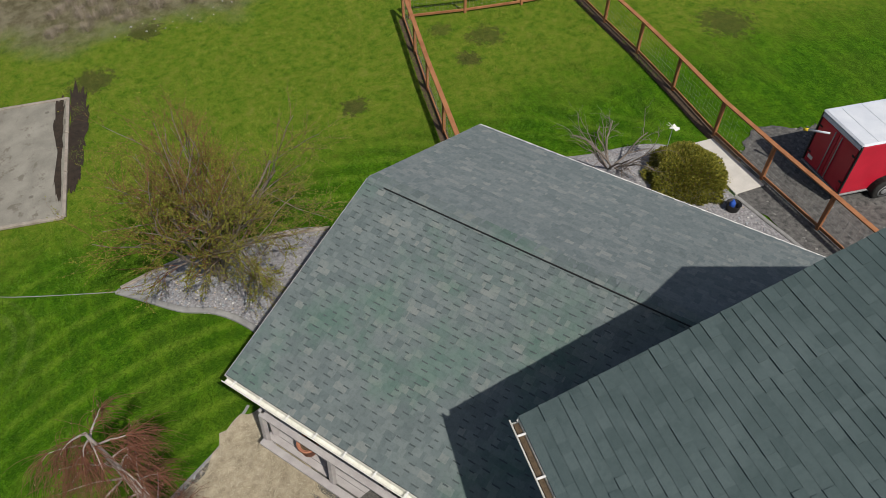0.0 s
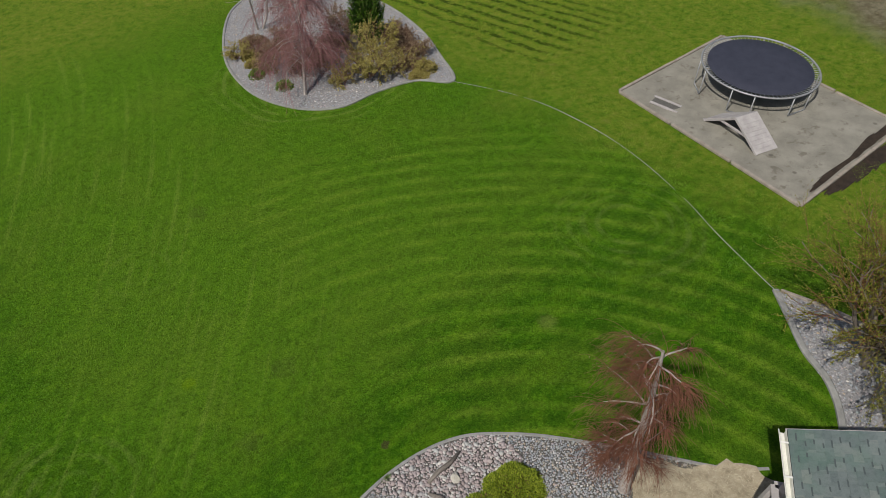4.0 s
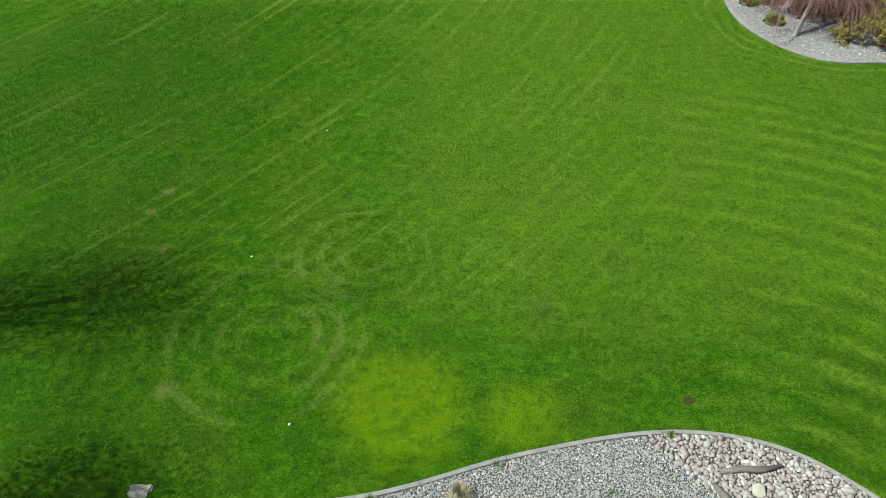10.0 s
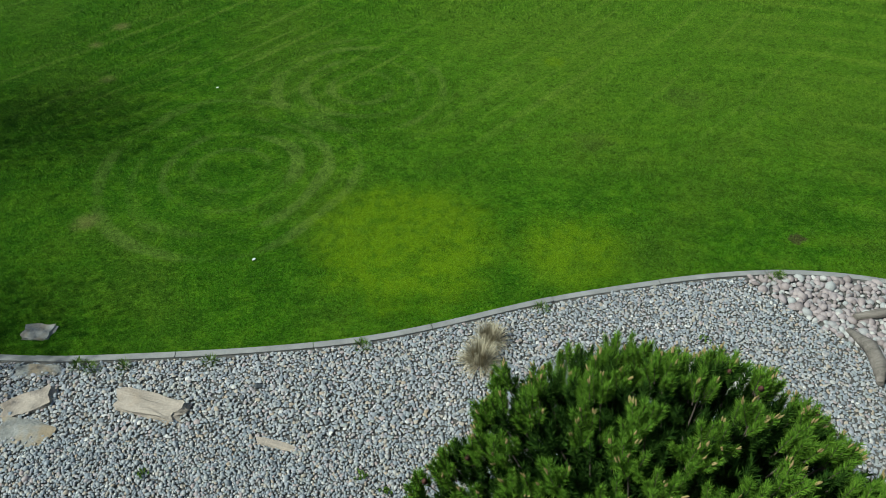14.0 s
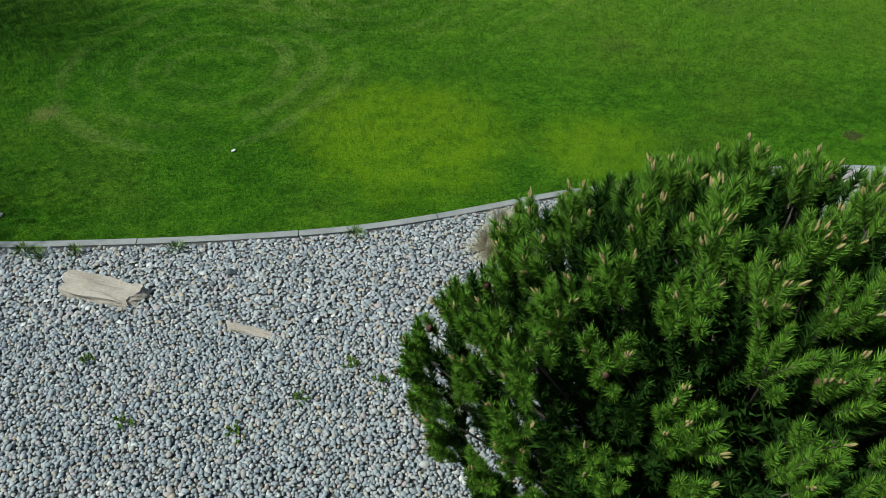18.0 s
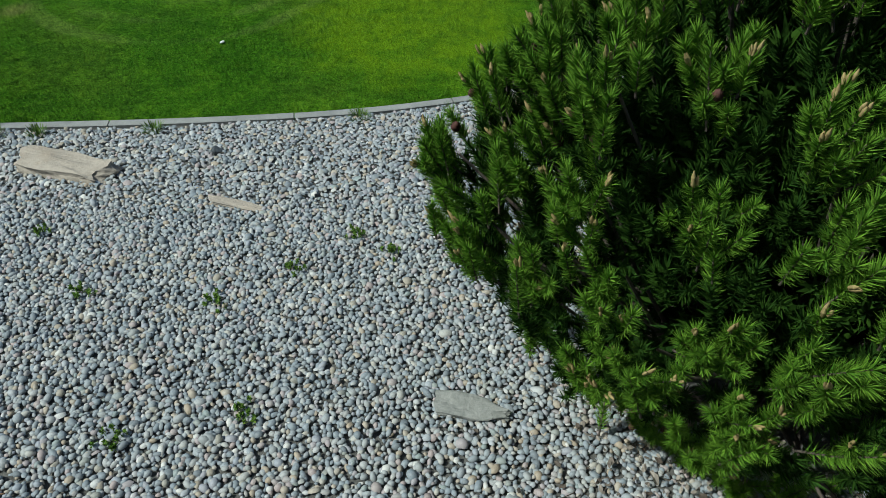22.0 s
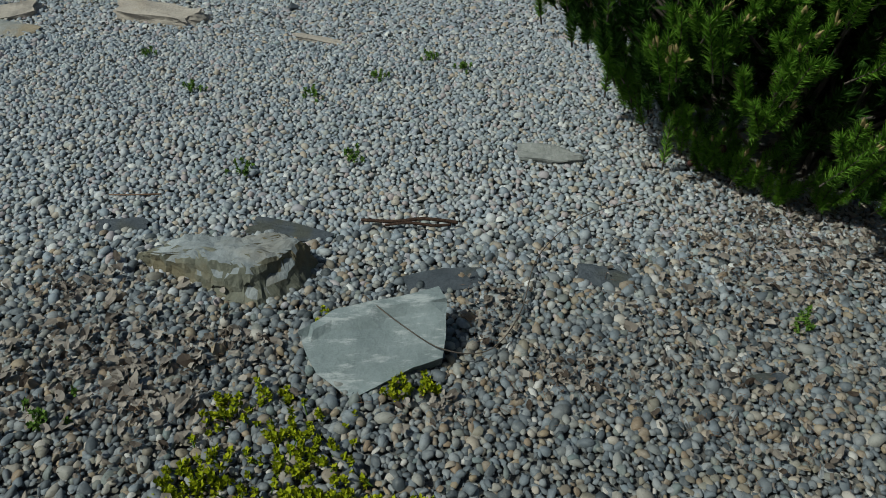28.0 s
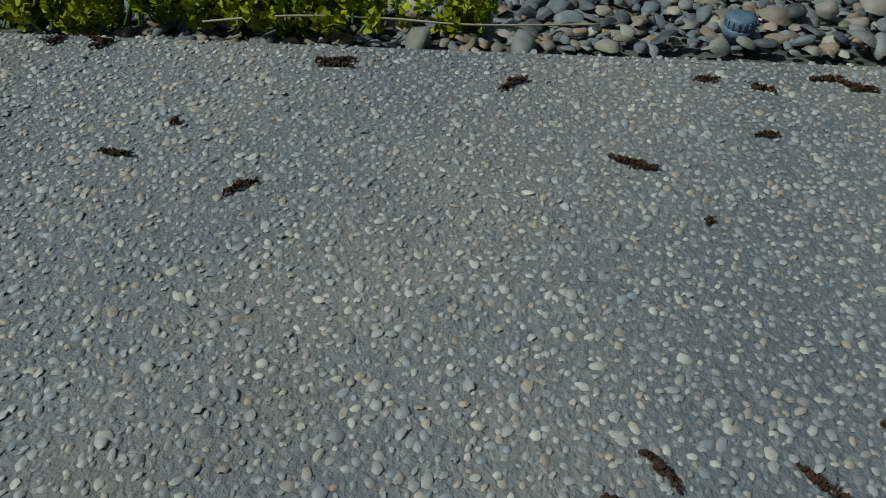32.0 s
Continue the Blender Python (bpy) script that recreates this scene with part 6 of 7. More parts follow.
def crown_tree(name, at, centre, radii, label, leaves, r):
    """A tree whose crown is many leaf clumps on forking limbs."""
    root = thing(name, at, label, "tree")
    at, c, rad = np.array(at), np.array(centre), np.array(radii)
    part("trunk", segments_mesh("trunk", [(*at, *(at * 0.5 + c * 0.5), 0.14, 0.10), (*(at * 0.5 + c * 0.5), *c, 0.10, 0.05)], 9), "palebark", root)
    d = unit(r.normal(size=(160, 3))) * r.uniform(0.5, 1.0, (160, 1))
    ends = c + d * rad
    part("limb_mass", segments_mesh("limb_mass", [(*(at * 0.35 + c * 0.65 + np.array([0, 0, q * 0.3])), *e, 0.022, 0.004) for e, q in zip(ends[:16], r.uniform(-1, 1, 16))], 5), "bark", root, kind="stuff")
    k = r.integers(0, 160, leaves)
    p = ends[k] + r.normal(size=(leaves, 3)) * 0.42
    part("foliage", leaves_mesh("foliage", p, r.normal(size=(leaves, 3)), 0.055, 0.042, r), "olive_leaf", root, kind="stuff")


crown_tree("aspen", on(-12.0, 7.4), (-10.9, 7.7, 5.2), (2.5, 1.1, 1.8), "slender aspen with young leaves on the lawn", 13000, np.random.default_rng(51))
crown_tree("aspen", on(-8.8, 3.6), (-8.3, 3.9, 3.9), (1.2, 0.7, 1.2), "slender aspen with young leaves beside the bed", 6000, np.random.default_rng(52))


def tuft(at, label, blades, length, spread, material, r, name="grass_tuft", width=0.004):
    root = thing(name, at, label, "grass")
    a = r.uniform(0, 2 * np.pi, blades)
    tilt = np.abs(r.normal(size=blades)) * spread
    base = np.array(at) + np.stack([np.cos(a), np.sin(a), np.zeros(blades)], 1) * (np.sqrt(r.uniform(0, 1, blades)) * (0.3 if name == "dry_grass_clump" else 0.1 * spread))[:, None]
    d = np.stack([np.cos(a) * np.sin(tilt), np.sin(a) * np.sin(tilt), np.cos(tilt)], 1)
    L = length * r.uniform(0.5, 1.0, (blades, 1))
    side = np.stack([-np.sin(a), np.cos(a), np.zeros(blades)], 1) * width / 2
    mid = base + d * L * 0.6
    tip = base + d * L + np.array([0, 0, -0.3]) * L * np.sin(tilt)[:, None]
    v = np.stack([base - side, base + side, mid + side, tip, mid - side], 1)
    f = (np.arange(blades) * 5)[:, None, None] + np.array([[0, 1, 2], [0, 2, 4], [4, 2, 3]])[None]
    part("blade_mass", mesh_np("blade_mass", v.reshape(-1, 3), f.reshape(-1, 3)), material, root, kind="stuff")
    return root


r_t = np.random.default_rng(61)
tuft(on(0.50, 4.16, 0.0), "round tuft of bleached ornamental grass in gravel", 900, 0.30, 0.75, "drygrass", r_t)
tuft(on(0.62, 4.45, 0.0), "round tuft of bleached ornamental grass by the kerb", 700, 0.26, 0.75, "drygrass", r_t)
for x, y in ((-3.35, 4.18), (-3.2, 4.12), (-2.9, 4.15), (-2.1, 4.2), (-0.65, 4.4), (3.8, 5.36), (3.9, 5.38), (1.2, 4.9)):
    tuft(on(x, y, 0.0), "green grass tuft growing over the kerb", 120, 0.09, 0.6, "weed", r_t)
for k in range(80):
    x, y = 28.4 + (k * 7 % 11) * 0.5 + r_t.uniform(-0.3, 0.3), -5.0 + k * 0.112 + r_t.uniform(-0.3, 0.3)
    tuft(on(x, y), "clump of tall grey-brown dry grass at the meadow edge", 170, r_t.uniform(0.26, 0.44), 0.45, "drybrush_leaf", r_t, "dry_grass_clump", 0.007)


# ---- rocks in the gravel bed ----
r_k = np.random.default_rng(71)


def lone_rock(name, x, y, size, turn, material, label, lift=0.3, tilt=(0, 0), cut=4, rough=0.12, seed=None):
    r = r_k if seed is None else np.random.default_rng(seed)
    m = Matrix.Rotation(radians(turn), 4, "Z") @ Matrix.Rotation(radians(tilt[0]), 4, "X") @ Matrix.Rotation(radians(tilt[1]), 4, "Y")
    bm = rock(r, size, on(x, y, size[2] * lift), m, rough, cut)
    me = bm_mesh(name, bm)
    me.materials.append(M[material])
    return tagged(new(name, me), label, "rock")


def block_rock(name, x, y, size, turn, material, label, lift=0.3, tilt=(0, 0), seed=1, taper=0.0):
    """A broken slab of rock: a block with worn corners and split faces; taper draws one end to a point."""
    bm = bmesh.new()
    bmesh.ops.create_cube(bm, size=2)
    bmesh.ops.subdivide_edges(bm, edges=bm.edges[:], cuts=9, use_grid_fill=True)
    off = Vector((seed * 7.1, seed * 3.3, seed * 1.7))
    for v in bm.verts:
        p = v.co.copy()
        v.co = p * (1 - 0.07 * (max(0, p.length - 1.25)))
        v.co.y *= 1 - taper * max(0, p.x) * 0.8
        v.co.z *= 1 - taper * max(0, p.x) * 0.5
        v.co += Vector((noise.noise(p * 1.1 + off) * 0.30, noise.noise(p * 1.3 + off * 2) * 0.28, noise.noise(p * 1.5 + off * 3) * 0.30))
        v.co += Vector((noise.noise(p * 4 + off), noise.noise(p * 4 + off * 2), noise.noise(p * 4 + off * 3))) * 0.06
    bmesh.ops.scale(bm, vec=size, verts=bm.verts)
    m = Matrix.Rotation(radians(turn), 4, "Z") @ Matrix.Rotation(radians(tilt[0]), 4, "X") @ Matrix.Rotation(radians(tilt[1]), 4, "Y")
    bmesh.ops.transform(bm, matrix=Matrix.Translation(on(x, y, size[2] * lift)) @ m, verts=bm.verts)
    me = bm_mesh(name, bm)
    me.materials.append(M[material])
    return tagged(new(name, me), label, "rock")


# flat stones lying flush: place, half length, half width, turn; pebbles lap over their rims
FLUSH = [(-1.80, 1.03, 0.11, 0.045, 6), (-1.08, 0.99, 0.18, 0.045, -14), (-0.45, 0.665, 0.16, 0.055, 12), (0.14, 0.69, 0.10, 0.055, -12), (0.57, 0.17, 0.08, 0.025, 6),
         (-3.5, 3.37, 0.24, 0.13, -10), (-3.7, 4.11, 0.22, 0.07, 3)]
for k, (x, y, rx, ry, turn) in enumerate(FLUSH):
    far = x < -3
    block_rock("flat_rock", x, y, (rx * 0.95, ry, 0.03), turn, "grey_rock" if far else "dark_rock", "flat grey rock flush with the pebbles" if far else "dark smooth flat stone half hidden by pebbles", -0.35, (0, 0), 11 + k, 0.3)
block_rock("rock", -2.47, 3.64, (0.31, 0.11, 0.06), -16, "tan_rock", "long tan rock half sunk in pebbles", 0.3, (-4, 0), 3)
block_rock("rock", -3.6, 3.70, (0.20, 0.10, 0.04), 28, "tan_rock", "grey-tan rock half sunk in pebbles", 0.05)
block_rock("stone_sliver", -1.22, 3.20, (0.22, 0.034, 0.016), -16, "tan_rock", "thin stone sliver lying on pebbles", 0.25, (-6, 2), 5, 0.8)
block_rock("flat_rock", 0.06, 1.64, (0.145, 0.055, 0.035), -14, "grey_rock", "flat grey rock half sunk in pebbles", 0.35, (5, -6), 6, 0.8)
block_rock("rock", 2.1, 3.95, (0.27, 0.12, 0.1), 8, "tan_rock", "tan rock behind the pine", 0.4)
block_rock("rock", 2.72, 3.74, (0.42, 0.15, 0.11), -16, "pale_rock", "broad pale rock behind the pine", 0.4)
lone_rock("rock", 4.87, 4.42, (0.16, 0.13, 0.1), 30, "pale_rock", "pale round rock among pink cobbles", 0.4)
block_rock("stepping_stone", -3.92, 4.62, (0.14, 0.09, 0.02), 0, "grey_rock", "flat pale stone set in the lawn", 0.5)
lone_rock("pebble", -1.57, 3.88, (0.05, 0.04, 0.03), 0, "dark_rock", "dark fist-sized stone among grey pebbles", 0.6)


def boulder():
    """The wedge-shaped boulder: a steep split front, a sloping top that runs out to a point."""
    r = np.random.default_rng(77)
    bm = bmesh.new()
    c = on(-1.325, 0.71)
    line = [(-0.34, 0.09), (-0.15, -0.05), (0.02, -0.18), (0.20, -0.235), (0.345, -0.11), (0.355, 0.06), (0.30, 0.15), (0.05, 0.15), (-0.18, 0.15)]
    crest = [(-0.33, 0.085, 0.03), (-0.12, 0.015, 0.095), (0.06, -0.05, 0.13), (0.175, -0.085, 0.145), (0.285, -0.03, 0.14), (0.345, 0.085, 0.125), (0.24, 0.11, 0.13), (0.045, 0.10, 0.125), (-0.16, 0.11, 0.09)]
    low = [bm.verts.new(c + Vector((x * 1.1, y * 1.22, -0.08))) for x, y in line]
    top = [bm.verts.new(c + Vector(p)) for p in crest]
    n = len(line)
    for i in range(n):
        bm.faces.new((low[i], low[(i + 1) % n], top[(i + 1) % n], top[i]))
    hub = bm.verts.new(c + Vector((0.06, 0.01, 0.135)))
    for i in range(n):
        bm.faces.new((top[i], top[(i + 1) % n], hub))
    bm.faces.new(low[::-1])
    bmesh.ops.recalc_face_normals(bm, faces=bm.faces)
    bmesh.ops.subdivide_edges(bm, edges=bm.edges[:], cuts=9, use_grid_fill=True)
    for _ in range(4):
        bmesh.ops.smooth_vert(bm, verts=bm.verts[:], factor=0.5, use_axis_x=True, use_axis_y=True, use_axis_z=True)
    bmesh.ops.triangulate(bm, faces=bm.faces[:])
    for v in bm.verts:
        q = v.co * 6
        crack = abs(v.co.z - c.z - 0.02 - 0.33 * (v.co.x - c.x) - 0.02 * noise.noise(q * 2))
        if v.co.x > c.x and v.co.y < c.y + 0.02 and crack < 0.022:
            v.co.y += 0.03 * (1 - crack / 0.022)
        v.co += Vector((noise.noise(q), noise.noise(q + Vector((9, 0, 0))), noise.noise(q + Vector((0, 9, 0))))) * 0.018
        v.co += Vector((noise.noise(q * 4), noise.noise(q * 4 + Vector((5, 0, 0))), noise.noise(q * 4 + Vector((0, 5, 0))))) * 0.012
        v.co.z += 0.012 * noise.noise(Vector((q.x * 0.5 + q.y * 0.6, q.y * 2.2 - q.x, q.z)))
        v.co += Vector((noise.noise(q * 9), noise.noise(q * 9 + Vector((5, 0, 0))), noise.noise(q * 9 + Vector((0, 5, 0))))) * 0.006
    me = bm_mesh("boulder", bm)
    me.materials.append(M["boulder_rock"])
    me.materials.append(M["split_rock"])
    # every steep or low face takes the darker, more olive rock
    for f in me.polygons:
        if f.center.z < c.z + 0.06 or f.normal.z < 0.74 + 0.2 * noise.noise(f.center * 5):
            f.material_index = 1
    return tagged(new("boulder", me), "grey and ochre wedge-shaped boulder resting on pebbles", "boulder")


boulder()


def slate_slab():
    c = on(-0.69, 0.334, 0.045)
    bm = bmesh.new()
    line = [(-0.25, 0.0), (-0.13, 0.085), (0.22, 0.155), (0.245, 0.10), (0.23, -0.10), (0.14, -0.13), (-0.05, -0.235), (-0.17, -0.15)]
    top = [bm.verts.new((x, y, 0.03 + (0.015 if i in (2, 3) else 0))) for i, (x, y) in enumerate(line)]
    low = [bm.verts.new((x * 0.96, y * 0.96, -0.03)) for x, y in line]
    n = len(line)
    for i in range(n):
        bm.faces.new((low[i], low[(i + 1) % n], top[(i + 1) % n], top[i]))
    bm.faces.new(top)
    bm.faces.new(low[::-1])
    bmesh.ops.recalc_face_normals(bm, faces=bm.faces)
    bmesh.ops.triangulate(bm, faces=bm.faces[:])
    bmesh.ops.subdivide_edges(bm, edges=bm.edges[:], cuts=5, use_grid_fill=True)
    for v in bm.verts:
        v.co.z += max(noise.noise((v.co.x * 5, v.co.y * 9, 2)), -0.1) * 0.018 + (0.018 if v.co.y > 0.045 + 0.25 * v.co.x else 0)
        v.co.x += noise.noise((v.co.x * 14, v.co.y * 14, v.co.z * 9)) * 0.007
        v.co.y += noise.noise((v.co.y * 14, v.co.x * 14, v.co.z * 9 + 4)) * 0.007
    bmesh.ops.transform(bm, matrix=Matrix.Translation(c) @ Matrix.Rotation(radians(6), 4, "X") @ Matrix.Rotation(radians(-3), 4, "Y"), verts=bm.verts)
    me = bm_mesh("slate_slab", bm)
    me.materials.append(M["slate"])
    tagged(new("slate_slab", me), "blue-grey slate slab tilted on the pebbles", "stone slab")


slate_slab()


def log(points, radius, label, material="palebark"):
    root = thing("driftwood", points[0], label, "driftwood")
    part("log", tube(points, radius, 8), material, root)


log([on(4.40, 4.70, 0.05), on(4.7, 4.74, 0.07), on(5.0, 4.72, 0.06), on(5.35, 4.78, 0.05)], [0.035, 0.055, 0.05, 0.025], "weathered grey driftwood log on cobbles", "driftwood")
log([on(4.25, 4.52, 0.04), on(4.33, 4.26, 0.07), on(4.30, 4.02, 0.06), on(4.20, 3.80, 0.04)], [0.03, 0.07, 0.075, 0.03], "short weathered driftwood piece on cobbles", "driftwood")


# ---- loose pebbles ----
def scatter(r, x0, x1, y0, y1, step, keep):
    xs, ys = np.arange(x0, x1, step), np.arange(y0, y1, step * 0.87)
    X, Y = np.meshgrid(xs, ys)
    X = X + (np.arange(len(ys)) % 2)[:, None] * step / 2
    X, Y = (X + r.uniform(-0.38, 0.38, X.shape) * step).ravel(), (Y + r.uniform(-0.38, 0.38, Y.shape) * step).ravel()
    ok = keep(X, Y)
    return X[ok], Y[ok]


def stone_field(name, parent, material, r, X, Y, size, level, sink=0.2, label=""):
    dip = 0.018 * np.clip(1 - (Y - patio_y(X)) / 0.12, 0, 1)
    at = np.stack([X, Y, ground_z(X, Y) - dip + size * sink + r.uniform(-0.2, 0.38, len(X)) * size], 1)
    V, F = pebbles_np(r, at, size, 0.26, level, 0.56 if level > 1 else 0.5)
    return part(name, mesh_np(name, V, F, True), material, parent, label, "stuff")


r_p = np.random.default_rng(81)
PATCH = lambda X, Y: (X > 3.5 + (5.35 - Y) * 0.72) & (X < 6.2) & (Y > 3.7)


def inside(X, Y):
    ok = (Y < kerb_y(X) - 0.06) & (Y > patio_y(X) + 0.02)
    for fx, fy, rx, ry, turn in FLUSH:
        c, s_ = math.cos(radians(turn)), math.sin(radians(turn))
        u, v = (X - fx) * c + (Y - fy) * s_, (Y - fy) * c - (X - fx) * s_
        ok &= np.abs(u / rx) ** 3 + np.abs(v / ry) ** 3 + 0.55 * np.sin(X * 83 + 3 * np.sin(Y * 61)) > 0.5
    return ok


X, Y = scatter(r_p, -2.5, 1.5, -0.75, 1.0, 0.0222, inside)
size = np.clip(r_p.lognormal(math.log(0.0116), 0.32, len(X)), 0.006, 0.025)
order = np.argsort((X + 0.3) ** 2 + ((Y - patio_y(X)) * 2.2) ** 2)
first, rest = order[:260], order[260:]
for i in first:
    at = np.array([[X[i], Y[i], float(ground_z(X[i], Y[i])) - 0.014 + size[i] * (0.25 + r_p.uniform(0, 0.6))]])
    V, F = pebbles_np(r_p, at, size[i:i + 1] * 1.05, 0.3, 2)
    part("pebble", mesh_np("pebble", V, F, True), "pebble", gravel_bed)
close = Y[rest] - patio_y(X[rest]) < 0.27
mixed = r_p.random(len(rest)) < np.clip((Y[rest] - 0.45) / 0.8, 0, 1)
for name, sel, lev, kind_ in (("near_pebble_layer", rest[close], 2, "pebble"), ("next_pebble_layer", rest[~close & ~mixed], 3, "pebble"), ("next_pebble_layer", rest[~close & mixed], 3, "grey_gravel")):
    stone_field(name, gravel_bed, kind_, r_p, X[sel], Y[sel], size[sel], lev)


def in_line(line):
    a, b = line, np.roll(line, -1, 0)

    def test(X, Y):
        hit = np.zeros(len(X), bool) if X.ndim == 1 else np.zeros(X.shape, bool)
        for (x1, y1), (x2, y2) in zip(a, b):
            if y1 != y2:
                hit ^= ((y1 > Y) != (y2 > Y)) & (X < (x2 - x1) * (Y - y1) / (y2 - y1) + x1)
        return hit
    return test


X2, Y2 = scatter(r_p, -2.5, 1.5, -0.75, 1.0, 0.041, inside)
edge = Y2 - patio_y(X2) < 0.27
fresh = r_p.random(len(X2)) < np.clip((Y2 - 0.45) / 0.8, 0, 1)
for sel, lev, kind_ in ((edge, 2, "pebble"), (~edge & ~fresh, 3, "pebble"), (~edge & fresh, 3, "grey_gravel")):
    stone_field("top_pebble_layer", gravel_bed, kind_, r_p, X2[sel], Y2[sel], np.clip(r_p.lognormal(math.log(0.0128), 0.3, sel.sum()), 0.007, 0.027), lev, 0.45)
UNDER_PINE = lambda X, Y: ((X - 1.75) / 0.9) ** 2 + ((Y - 1.95) / 0.7) ** 2 < 1
NEARER = lambda X, Y: (X > -3.4) & (X < 1.4) & (Y < 3.3)
for step, mean, lev, here in ((0.0258, 0.0124, 3, True), (0.033, 0.0158, 1, False)):
    X, Y = scatter(r_p, -5.6, 4.6, 1.0, 5.6, step, lambda X, Y: inside(X, Y) & ~PATCH(X, Y) & ~UNDER_PINE(X, Y) & (NEARER(X, Y) == here))
    stone_field("bed_pebble_layer", gravel_bed, "grey_gravel", r_p, X, Y, np.clip(r_p.lognormal(math.log(mean), 0.24, len(X)), 0.008, 0.025), lev)
X, Y = scatter(r_p, -5.6, 4.6, 1.0, 5.6, 0.066, lambda X, Y: inside(X, Y) & ~PATCH(X, Y) & ~UNDER_PINE(X, Y))
size = np.clip(r_p.lognormal(math.log(0.0132), 0.25, len(X)), 0.009, 0.026)
for sel, lev in ((NEARER(X, Y), 3), (~NEARER(X, Y), 1)):
    stone_field("bed_top_layer", gravel_bed, "grey_gravel", r_p, X[sel], Y[sel], size[sel], lev, 0.5)
BESIDE = lambda X, Y: (X > -6.5 + 0.4 * np.sin(Y * 5)) & (X < 5.3) & (Y < 1.0)
AROUND = lambda X, Y: inside(X, Y) & ~PATCH(X, Y) & (((Y < 1.0) & ((X > 1.45) | (X < -2.45))) | ((Y >= 1.0) & ((X < -5.5) | (X > 7.3)))) & ~in_line(STRAW)(X, Y) & ~((X > 5.2) & (Y < 0.4))
for step, mean, here in ((0.048, 0.0225, True), (0.09, 0.037, False)):
    X, Y = scatter(r_p, -13.0, 9.0, -2.2, 5.6, step, lambda X, Y: AROUND(X, Y) & (BESIDE(X, Y) == here))
    stone_field("side_pebble_layer", gravel_bed, "grey_gravel", r_p, X, Y, np.full(len(X), mean) * r_p.uniform(0.7, 1.2, len(X)), 1)
X, Y = scatter(r_p, 3.2, 6.3, 3.6, 5.6, 0.058, lambda X, Y: inside(X, Y) & PATCH(X, Y))
stone_field("cobble_layer", gravel_bed, "cobble", r_p, X, Y, np.clip(r_p.lognormal(math.log(0.031), 0.28, len(X)), 0.018, 0.06), 3)
X, Y = scatter(r_p, 4.55, 8.6, 0.6, 5.6, 0.05, lambda X, Y: inside(X, Y) & ~PATCH(X, Y) & (Y > 0.4) & (X < 7.4) & ~in_line(STRAW)(X, Y))
stone_field("far_pebble_layer", gravel_bed, "grey_gravel", r_p, X, Y, np.full(len(X), 0.025) * r_p.uniform(0.7, 1.2, len(X)), 1)
X, Y = scatter(r_p, 10, 18.5, 16, 28.8, 0.12, in_line(ISLAND))
stone_field("island_stone_layer", island_bed, "grey_gravel", r_p, X, Y, np.full(len(X), 0.034) * r_p.uniform(0.6, 1.25, len(X)), 1, 0.5)
X, Y = scatter(r_p, 10.5, 15, -3.8, 2.7, 0.085, in_line(BED2))
stone_field("side_bed_stone_layer", side_bed, "grey_gravel", r_p, X, Y, np.full(len(X), 0.032) * r_p.uniform(0.6, 1.25, len(X)), 1, 0.5)
X, Y = scatter(r_p, 25.5, 33.0, -9.0, 1.5, 0.5, lambda X, Y: np.abs(X - 27.2 + 0.12 * Y - 0.4 * np.sin(Y * 1.3)) < 0.5)
far_row = thing("stone_row", on(27.0, -4.0), "row of pale field stones at the meadow edge", "stone row", kind="stuff")
stone_field("stone_layer", far_row, "cobble", r_p, X, Y, np.full(len(X), 0.034) * r_p.uniform(0.5, 1.6, len(X)), 1, 0.4)

X, Y = scatter(r_p, 1.5, 12.2, -20.0, -12.4, 0.16, lambda X, Y: (X < 11.8) & (Y < -13.25) & (X > 4))
stone_field("drive_stone_layer", drive, "drive_stone", r_p, X, Y, np.full(len(X), 0.036) * r_p.uniform(0.5, 1.5, len(X)), 1, 0.5)
X, Y = scatter(r_p, 6.0, 13.4, -13.1, -8.4, 0.11, in_line(HOUSE_BED))
stone_field("house_bed_stone_layer", house_bed, "grey_gravel", r_p, X, Y, np.full(len(X), 0.034) * r_p.uniform(0.6, 1.25, len(X)), 1, 1.3)

# ---- stone chips showing in the patio ----
r_c = np.random.default_rng(91)
X, Y = scatter(r_c, -1.4, 0.68, -1.22, 0.0, 0.0112, lambda X, Y: (Y < patio_y(X) - 0.006) & (np.abs(X - cutx(Y)) > 0.015))
size = np.clip(r_c.lognormal(math.log(0.0037), 0.27, len(X)), 0.0020, 0.0070)
close = np.argsort((X + 0.55) ** 2 + (Y + 0.68) ** 2)[:300]
for i in close:
    V, F = pebbles_np(r_c, np.array([[X[i], Y[i], float(ground_z(X[i], Y[i])) + size[i] * 0.02]]), size[i:i + 1], 0.2, 2, 0.4)
    part("stone_chip", mesh_np("stone_chip", V, F, True), "chip", left_slab)
X, Y, size = np.delete(X, close), np.delete(Y, close), np.delete(size, close)
for side, slab in ((X < cutx(Y), left_slab), (X >= cutx(Y), right_slab)):
    x, y, s = X[side], Y[side], size[side]
    V, F = pebbles_np(r_c, np.stack([x, y, ground_z(x, y) + s * 0.03], 1), s, 0.2, 1, 0.4)
    part("chip_layer", mesh_np("chip_layer", V, F, True), "chip", slab, "small worn stones set in cement", "stuff")

# ---- grass blades on the lawn nearest the bed ----
r_g = np.random.default_rng(95)


